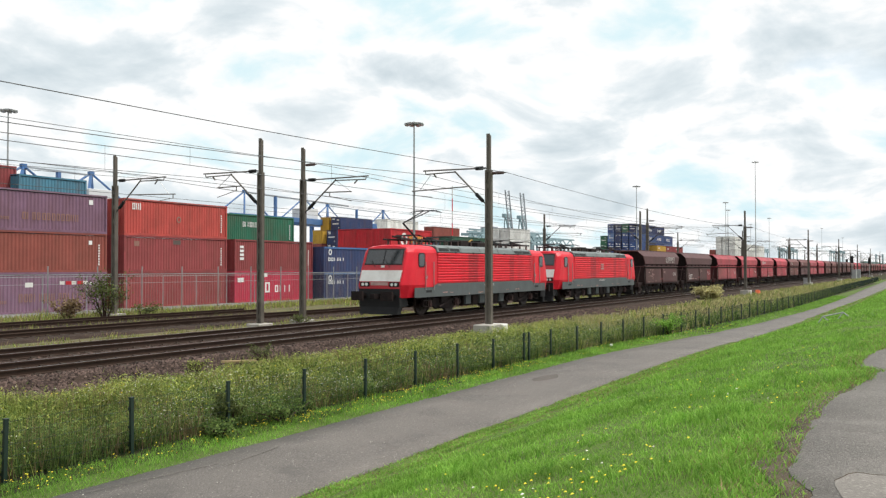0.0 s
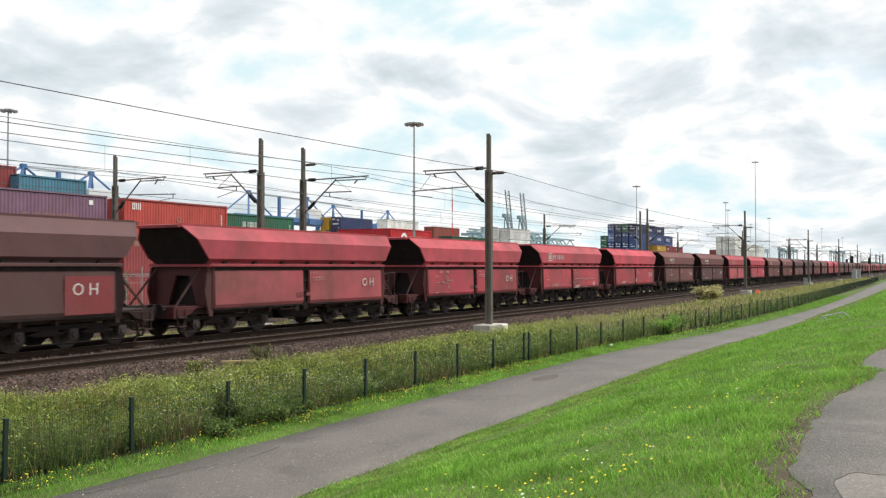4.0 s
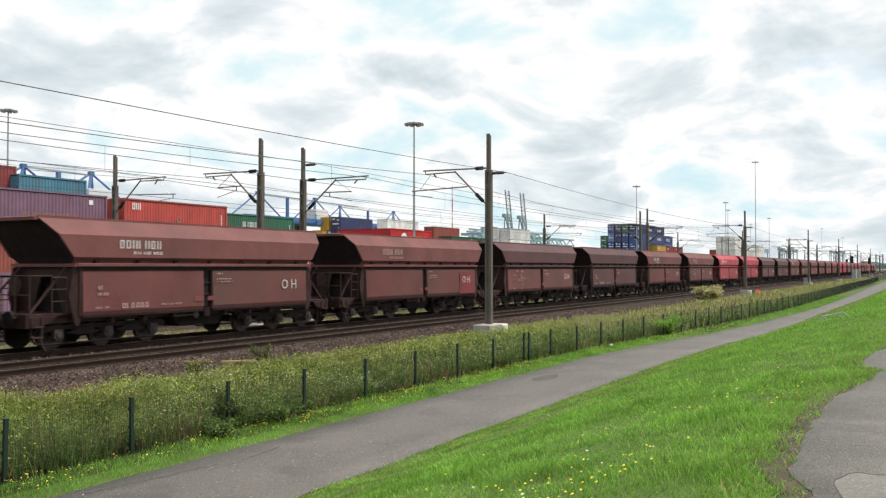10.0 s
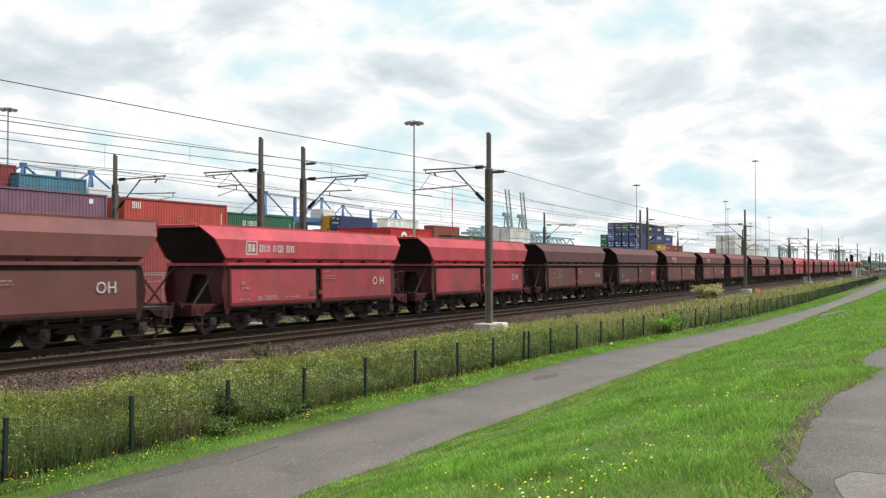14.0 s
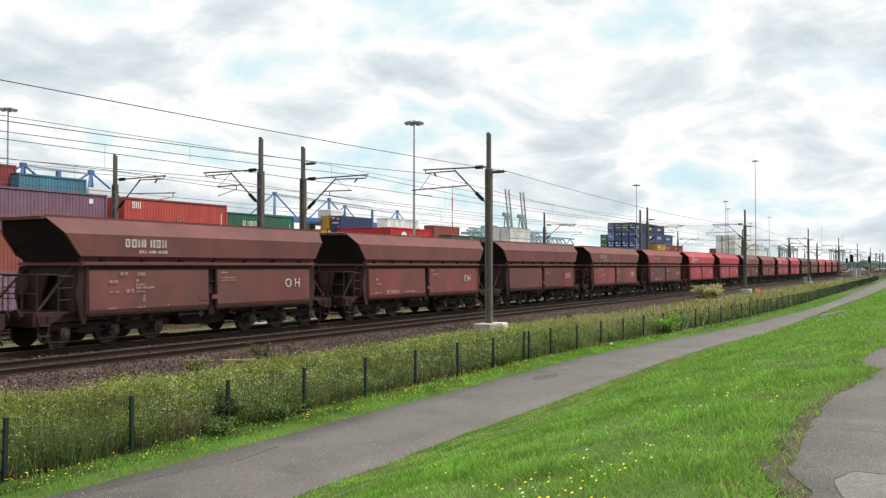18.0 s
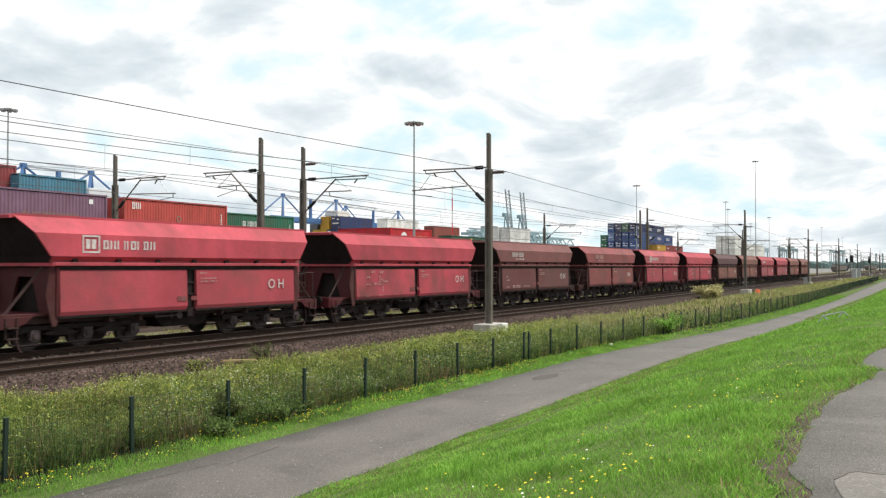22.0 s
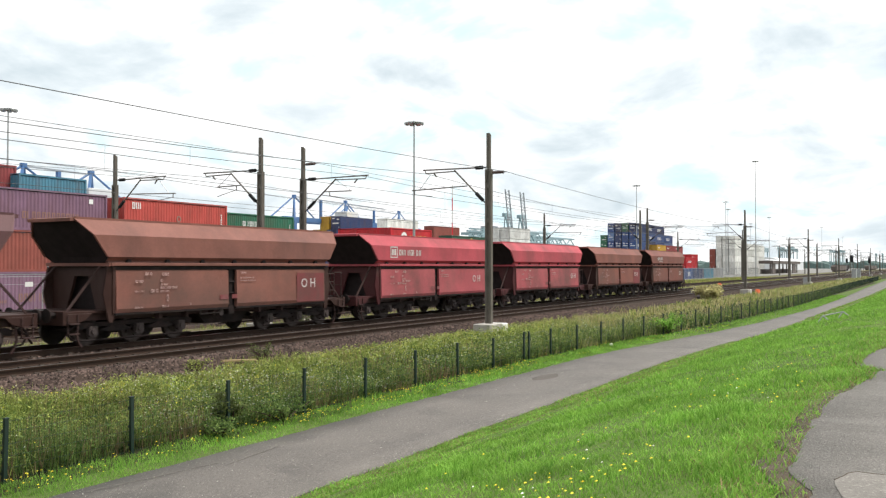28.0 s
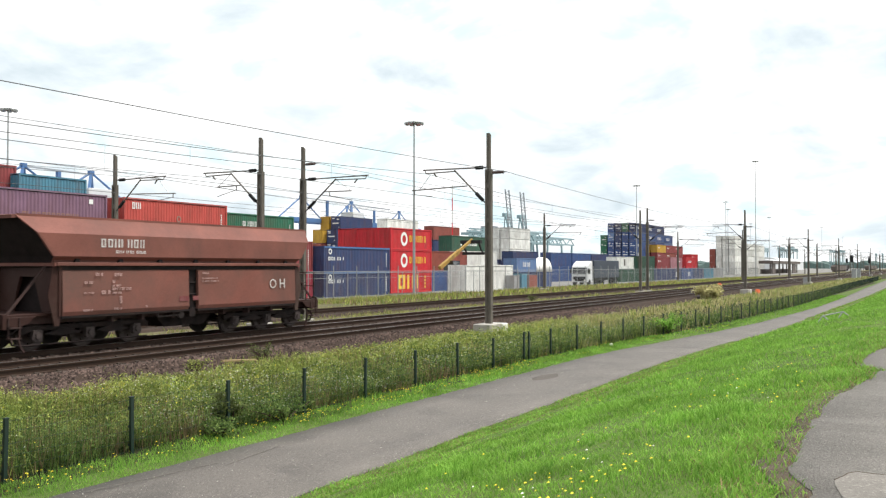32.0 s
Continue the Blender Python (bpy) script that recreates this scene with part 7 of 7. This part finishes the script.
spots, herbs, dry, pale, white, yellow = [], [], [], [], [], []
for x0, x1, n, w in ((2, 22, 34000, 0.016), (22, 50, 26000, 0.03), (50, 150, 16000, 0.08), (150, 270, 9000, 0.16)):
    for _ in range(n):
        x = R.uniform(x0, x1)
        u = R.random()
        y = fence_y(x) + 0.03 + (back_edge(x) - fence_y(x)) * u
        c = clump(x, y, 0.55) * 0.7 + clump(x, y, 1.9) * 0.45
        h = R.uniform(0.30, 0.85) * (0.32 + c) * (0.98 - 0.42 * u)
        if u > 0.8:
            h *= 0.75
            if u > 0.9 and R.random() < 0.45 + 0.9 * (0.5 - clump(x, y, 0.8)):
                continue
        z = ground_z(x, y) - 0.02
        d = R.random() < 0.08 + 0.25 * (clump(x + 40, y, 0.35) > 0.56) + 0.15 * (u > 0.8) + (0.42 if x > 42 and u > 0.3 else 0.0)
        if u < 0.2 and R.random() < 0.5 * (clump(x, y, 0.45) > 0.52):
            d, h = True, h * 0.62
        # leaf tone mixes plant kinds with the lit bank top put into colour
        low = spots if R.random() < 0.1 + 0.95 * u + 0.5 * (clump(x, y + 30, 0.5) - 0.5) else herbs
        if x > 36 and u > 0.25 and R.random() < min(0.75, (x - 36) / 20):     # bleached low grass farther along
            d, h = True, h * 0.6
        (pale if d and x > 36 else dry if d else low).append((x, y, z, h, w * R.uniform(0.6, 1.5), h * R.uniform(0.1, 0.45)))
        if R.random() < 0.13 and u < 0.85 and x < 60 and clump(x, y + 9, 0.4) > 0.36:
            (white if R.random() < 0.86 else yellow).append((x, y, z + h * 0.98))
        if not d and R.random() < 0.85:     # side leaves on the stem
            for q in range(4):
                low.append((x + R.gauss(0, 0.04), y + R.gauss(0, 0.04), z + h * R.uniform(0.15, 1.0), R.uniform(-0.02, 0.06), w * 2.3, R.uniform(0.04, 0.12)))
blades("wild_plants", spots, M_weed, "yellowish tangled wild herbs on the bank behind the fence", "plants", R)
blades("wild_plants", herbs, M_herb, "darker green tall herbs along the mesh fence", "plants", R)
blades("bleached_grass", pale, M_bleached, "bleached pale grass on the bank farther along", "grass", R)
blades("dry_grass", dry, M_straw, "dry straw-coloured stalks among the herbs", "grass", R)


def petals(name, pts, size, mat, label):
    vs, fs = [], []
    for x, y, z in pts:
        s = size * R.uniform(0.6, 1.3)
        n = len(vs)
        vs += [(x - s, y, z), (x, y - s, z + s * 0.3), (x + s, y, z), (x, y + s, z - s * 0.2), (x, y, z + s * 0.8)]
        fs += [(n, n + 1, n + 4), (n + 1, n + 2, n + 4), (n + 2, n + 3, n + 4), (n + 3, n, n + 4)]
    tagged(new(name, raw(name, vs, fs, mat)), label, "flowers", kind="stuff")


for _ in range(700):       # dandelions along the fence and in the lawn
    x = R.uniform(3, 30) if R.random() < 0.8 else R.uniform(30, 55)
    y = R.uniform(path_left(x) + 0.25, fence_y(x) - 0.05)
    yellow.append((x, y, ground_z(x, y) + R.uniform(0.08, 0.16)))
lawn_yellow, lawn_white = [], []
for cx, cy, n, spread in ((6.3, 2.3, 30, 0.7), (7.4, 2.2, 14, 0.4), (12.5, 2.0, 16, 0.9), (6.5, 2.6, 22, 0.9), (7.4, 3.3, 8, 0.6), (11.5, 2.6, 16, 1.6), (9.2, 4.2, 8, 1.2), (6.0, 3.6, 6, 0.6), (13.8, 2.2, 18, 1.8), (20, 3.0, 12, 3)):
    for _ in range(n):
        x, y = R.gauss(cx, spread), R.gauss(cy, spread * 0.5)
        if apron_edge(x) + 0.3 < y < path_right(x) - 0.3:
            (lawn_yellow if R.random() < 0.8 else lawn_white).append((x, y, ground_z(x, y) + R.uniform(0.09, 0.15)))
petals("white_flowers", white, 0.016, M_petal, "small white flower heads among the herbs")
petals("yellow_flowers", yellow, 0.019, M_yellow, "yellow flowers along the fence")
petals("dandelions", lawn_yellow, 0.014, M_yellow, "yellow dandelions in the lawn")
petals("daisies", lawn_white, 0.014, M_petal, "white daisies in the lawn")
# sparse growth between and beyond the tracks
spots, dry = [], []
for y0, y1, x0, x1, n, h0, h1, w in ((26.0, 28.9, 2, 60, 9000, 0.06, 0.3, 0.03), (26.0, 28.9, 60, 200, 4000, 0.1, 0.35, 0.09), (32.5, 34.0, 2, 60, 3500, 0.1, 0.4, 0.03), (36.6, 39.9, 2, 70, 11000, 0.15, 0.6, 0.035),
                                     (32.6, 39.9, 50, 220, 12000, 0.15, 0.55, 0.11), (16.6, 18.4, 2, 60, 3600, 0.06, 0.32, 0.02), (40.1, 42.5, 10, 120, 4000, 0.1, 0.4, 0.05)):
    for _ in range(n):
        x, y = R.uniform(x0, x1), R.uniform(y0, y1)
        c = clump(x, y, 0.6)
        if c < (0.56 if y1 < 19 else 0.42) and y1 < 30:
            continue
        h = R.uniform(h0, h1) * (0.3 + c)
        (dry if R.random() < 0.3 else spots).append((x, y, ground_z(x, y) - 0.02, h, w * R.uniform(0.6, 1.4), h * 0.4))
blades("trackside_weeds", spots, M_weed, "patchy green weeds beside the tracks", "plants", R)
blades("trackside_straw", dry, M_straw, "patchy dry grass beside the tracks", "grass", R)


def shrub(x, y, h, spread, leaves, mat, label, leaf=0.07, stems=9, long=1.0):
    """Branching stems and many single leaves, uneven, with gaps."""
    z = ground_z(x, y)
    w = tagged(empty("shrub", pose(x, y, z)), label, "shrub", "shrubs")
    r = random.Random(int(x * 10))
    bm = bmesh.new()
    tips = []
    for k in range(stems):
        a = r.uniform(0, 6.28)
        d = spread * r.uniform(0.2, 0.9)
        mid = Vector((d * 0.4 * math.cos(a) * long, d * 0.4 * math.sin(a), h * r.uniform(0.3, 0.5)))
        end = Vector((d * math.cos(a) * long, d * math.sin(a), h * r.uniform(0.55, 1.0)))
        bar(bm, (0.1 * math.cos(a), 0.1 * math.sin(a), -0.05), mid, 0.03, 5, 0.018)
        bar(bm, mid, end, 0.018, 5, 0.006)
        tips += [mid, end, mid.lerp(end, 0.5), mid * 0.6]
        for q in range(3):
            s = mid.lerp(end, r.uniform(0.1, 0.8))
            t = s + Vector((r.gauss(0, 0.25), r.gauss(0, 0.25), r.uniform(0.05, 0.4))) * spread * 0.5
            bar(bm, s, t, 0.010, 4, 0.004)
            tips += [t, s.lerp(t, 0.6)]
    part("branchwork", bm, M_frame, w)
    vs, fs = [], []
    for _ in range(leaves):
        t = r.choice(tips)
        p = t + Vector((r.gauss(0, 1), r.gauss(0, 1), r.gauss(0, 0.8))) * 0.16 * spread
        if p.z < 0.02:
            continue
        a = Vector((r.gauss(0, 1), r.gauss(0, 1), r.gauss(0, 0.6))).normalized() * leaf * r.uniform(0.6, 1.4)
        b = a.cross(Vector((r.gauss(0, 1), r.gauss(0, 1), 1))).normalized() * leaf * 0.38
        n = len(vs)
        vs += [p, p + a * 0.5 + b, p + a, p + a * 0.5 - b]
        fs.append((n, n + 1, n + 2, n + 3))
    ob = new("foliage", raw("foliage", vs, fs, mat))
    ob.parent = w
    return w


shrub(30.6, 36.7, 2.3, 1.25, 1900, M_leaf, "loose dark green bush beside the mast", 0.10, 16, 1.4)
shrub(33.2, 36.9, 0.6, 0.9, 500, M_leaf, "low green bush beside the siding", 0.10, 8, 1.5)
shrub(28.9, 37.4, 1.0, 0.8, 700, M_straw, "clump of pale dry reeds by the yard fence", 0.14, 14, 1.6)
shrub(14.55, 13.55, 0.8, 0.42, 2200, M_leaf, "dark bramble bush growing through the fence", 0.055, 7, 1.3)
shrub(14.0, 13.2, 0.34, 0.5, 900, M_herb, "bright low leaves at the fence foot", 0.06, 8, 1.8)
shrub(16.2, 13.25, 0.42, 0.55, 1300, M_herb, "dark low leaves at the fence foot", 0.055, 8, 2.6)
shrub(47.0, fence_y(47.0), 1.05, 0.5, 1700, M_grass, "green climber covering the mesh fence", 0.08, 16, 6.0)
shrub(79.0, 17.3, 0.95, 1.2, 3600, M_bleached, "pale dry bush beside the near track", 0.2, 10, 2.2)
shrub(20.6, 17.7, 0.5, 0.5, 500, M_leaf, "small green bush on the ballast edge", 0.05, 8, 1.6)
shrub(17.6, 17.6, 0.35, 0.4, 300, M_weed, "small weed bush on the ballast edge", 0.05, 8, 1.6)
shrub(65.0, 28.0, 0.45, 0.5, 260, M_leaf, "small weed bush between the tracks", 0.08, 6, 1.2)
shrub(33.5, 26.6, 0.5, 0.6, 500, M_leaf, "weeds at the foot of the masts", 0.07, 8, 2.0)

# ---- small things ----
# bent tubular rack lying in the grass
rack = tagged(empty("tube_rack", pose(36.1, 3.75, ground_z(36.1, 3.75), 0, 0, -72)), "low bent steel tube rack standing in the grass", "rack")
for dx in (0.0, 0.72):
    bm = bmesh.new()
    z = 0.24 * dx
    bar(bm, (dx - 0.12, 0, z - 0.08), (dx + 0.1, 0.0, z + 0.25), 0.024, 6)
    bar(bm, (dx + 0.1, 0.0, z + 0.25), (dx + 0.34, -0.15, z + 0.05), 0.024, 6)
    part("leg", bm, M_galv, rack)
bm = bmesh.new()
bar(bm, (0.1, 0.0, 0.25), (0.82, 0.0, 0.42), 0.026, 6)
part("crossbar", bm, M_galv, rack)
# repairs and cracks in the path
M_repair_pale = material("scraped_asphalt", (0.155, 0.142, 0.128), 0.9, 0, 0.5, 4.0, 50, 0.3, (0.09, 0.082, 0.075), 0.8, spec=0.12)
for x, y, a, b in ((26.6, 11.0, 0.9, 0.32),):
    bm = bmesh.new()
    ring = [bm.verts.new((x + a * math.cos(q * 0.628) * R.uniform(0.8, 1.2), y + b * math.sin(q * 0.628) * R.uniform(0.8, 1.2), ground_z(x, y) + 0.047)) for q in range(10)]
    bm.faces.new(ring)
    tagged(part("asphalt_patch", bm, M_repair, None), "dark worn repair patch in the path", "patch", "path patches", kind="structure")
for x, y, l, a in ((10.8, 11.65, 2.6, -9), (12.9, 11.32, 1.7, 8), (12.42, 10.1, 0.24, -15), (15.58, 10.13, 0.27, 2), (18.6, 10.1, 0.28, -2), (21.75, 10.14, 0.25, -4)):
    bm = bmesh.new()
    prism(bm, [(-l / 2, 0.0), (l / 2, 0.0), (l / 2, 0.004), (-l / 2, 0.004)], -0.007, 0.007)
    tagged(part("scrape_mark", bm, M_repair_pale, None, at=pose(x, y, ground_z(x, y) + 0.038, 0, 0, a)), "short pale scrape mark in the path asphalt", "scrape mark", "path scrapes", kind="structure")
bm = bmesh.new()
outline = [(5.0, -1.6), (7.62, -1.6)] + [(7.5 + 0.05 * noise.noise((y * 6, 1, 1)), y) for y in (-1.2, -0.8, -0.4, -0.1, 0.1, 0.25, 0.4, 0.52)]
outline += [(x, lerp_table(((5.0, 0.45), (6.5, 0.52), (7.1, 0.66), (7.5, 0.56)), x) + 0.05 * noise.noise((x * 7, 2, 2))) for x in (7.42, 7.3, 7.15, 7.0, 6.85, 6.7, 6.5, 6.2, 5.8, 5.4, 5.0)]
bm.faces.new([bm.verts.new((x, y, ground_z(x, y) + 0.026)) for x, y in outline])
crack = bmesh.new()
for (xa, ya), (xb, yb) in zip(outline[1:12], outline[2:13]):      # the open joint round it
    beam(crack, (xa, ya, ground_z(xa, ya) + 0.024), (xb, yb, ground_z(xb, yb) + 0.024), 0.009, 0.008)
tagged(part("paving_joint", crack, M_dirt, None), "thin open joint in the asphalt paving", "joint", kind="structure")
tagged(part("paving_slab", bm, material("old_paving", (0.215, 0.20, 0.182), 0.92, 0, 0.3, 1.2, 70, 0.8, (0.17, 0.16, 0.145), 0.5, spec=0.12,
     speck=[((0.38, 0.36, 0.33), 30, 0.5, 0.55), ((0.12, 0.11, 0.10), 40, 0.5, 0.56)]), None), "paler older layer of asphalt showing at the paving edge", "paving", kind="structure")
# pale stone chips on the path
chips_v, chips_f = [], []


def stone(vs, fs, x, y, z, s):
    n = len(vs)
    j = [R.uniform(0.6, 1.3) * s for _ in range(6)]
    vs += [(x + j[0], y, z), (x - j[1], y, z), (x, y + j[2], z), (x, y - j[3], z), (x, y, z + j[4] * 0.8), (x, y, z - j[5] * 0.6)]
    fs += [(n, n + 2, n + 4), (n + 2, n + 1, n + 4), (n + 1, n + 3, n + 4), (n + 3, n, n + 4), (n + 2, n, n + 5), (n + 1, n + 2, n + 5), (n + 3, n + 1, n + 5), (n, n + 3, n + 5)]


for _ in range(4200):
    x = 5 + 30 * R.random() ** 1.4
    y = path_right(x) + (path_left(x) - path_right(x)) * R.random()
    stone(chips_v, chips_f, x, y, ground_z(x, y) + 0.042, R.uniform(0.004, 0.011) * (2.0 if R.random() < 0.05 else 1))
tagged(new("path_chips", raw("path_chips", chips_v, chips_f, M_chip)), "small pale stone chips strewn on the path", "gravel", kind="stuff")
chips_v, chips_f = [], []
for _ in range(7000):
    x = R.uniform(4, 22)
    y = apron_edge(x) + R.gauss(0.12, 0.16) if R.random() < 0.25 else R.uniform(-2.5, apron_edge(x))
    stone(chips_v, chips_f, x, y, ground_z(x, y) + 0.02, R.uniform(0.002, 0.0055))
tagged(new("stone_chips", raw("stone_chips", chips_v, chips_f, M_chip)), "loose pale stone chips on the asphalt", "gravel", kind="stuff")
# ballast stones
bv, bf = [], []
for _ in range(48000):
    x = 2 + 53 * R.random() ** 1.3
    pick = R.random()
    if pick < 0.62:
        y = R.uniform(16.7, 19.1)
    elif pick < 0.8:
        y = R.uniform(20.9, 22.7)
    elif pick < 0.9:
        y = R.uniform(19.3, 20.7)
    else:
        y = R.uniform(24.6, 26.2)
    d = min(abs(y - Y_NEAR), abs(y - Y_TRAIN))
    z = -0.195 if d < 1.3 else -0.2 if d < 1.6 else -0.2 - 0.28 * min(1, (d - 1.6) / 0.65)
    stone(bv, bf, x, y, max(z, ground_z(x, y)) + 0.005, R.uniform(0.025, 0.065))
tagged(new("ballast_stones", raw("ballast_stones", bv, bf, M_stone)), "loose grey-brown ballast stones along the tracks", "ballast", kind="stuff")
bm = bmesh.new()
for a in range(3):
    box(bm, -0.1 + 0.03 * a, 0.1, -0.08, 0.08, 0.0, 0.12 - 0.02 * a)
tagged(part("white_lump", bm, M_lwhite, None, "", 0.03, at=pose(14.2, 21.75, -0.2)), "white lump of stone beside the track", "stone")
bm = bmesh.new()
beam(bm, (0, 0, 0.05), (0.9, -0.5, 0.02), 0.12, 0.06)
tagged(part("old_plank", bm, M_straw, None, "", 0.01, at=pose(19.0, 17.9, -0.32)), "old plank lying on the ballast edge", "plank")
bm = bmesh.new()
prism(bm, [(0, 0), (0.35, 0), (0.3, 0.2), (0.12, 0.26), (0.02, 0.14)], 0, 0.25)
tagged(part("litter_bag", bm, M_lwhite, None, "", 0.03, at=pose(38.6, 12.75, ground_z(38.6, 12.75)) @ Matrix.Scale(0.45, 4)), "crumpled white litter at the fence foot", "litter")


def motions():
    walk(moving_crane, [(0, pose(126.9, 112, 0)), (8, pose(129.6, 112, 0)), (19, pose(136.3, 112, 0)), (32, pose(144.0, 112, 0))])
    walk(second_crane, [(0, pose(174.6, 128, 0)), (8, pose(179.0, 128, 0)), (19, pose(182.0, 128, 0)), (32, pose(182.8, 128, 0))])
    road = ground_z(125, 45)
    walk(lorry, [(t, pose(x, 45.2, road)) for t, x in ((0, 415.0), (12, 306.4), (24, 197.8), (29.4, 148.9), (30.2, 141.3), (31.0, 134.3), (31.6, 129.0), (32, 125.4))])
    for thing, off, turned in train:
        walk(thing, [(t, pose(s + off, Y_TRAIN, 0, 0, 0, 180 if turned else 0)) for t, s in S_ROWS])

    # wheels roll while they pass near the camera
    ts = [k / 30 for k in range(0, 961)]
    xs = np.interp(ts, [t for t, _ in S_ROWS], [s for _, s in S_ROWS])
    for thing, off, turned in train:
        near = [k for k in range(961) if 6 < xs[k] + off < 66]
        if not near:
            continue
        for bogie in [o for o in thing.children if o.name.startswith("bogie")]:
            for wheel in [o for o in bogie.children if o.name.startswith("wheelset")]:
                p = wheel.matrix_basis.translation.copy()
                r = p.z * (-1 if turned else 1)
                rows = [(ts[k], pose(p.x, p.y, p.z, 0, math.degrees(xs[k] / r) % 360, 0)) for k in near]
                if near[0] > 0:
                    rows.insert(0, (0, rows[0][1]))
                if near[-1] < 960:
                    rows.append((32, rows[-1][1]))
                walk(wheel, rows)


motions()
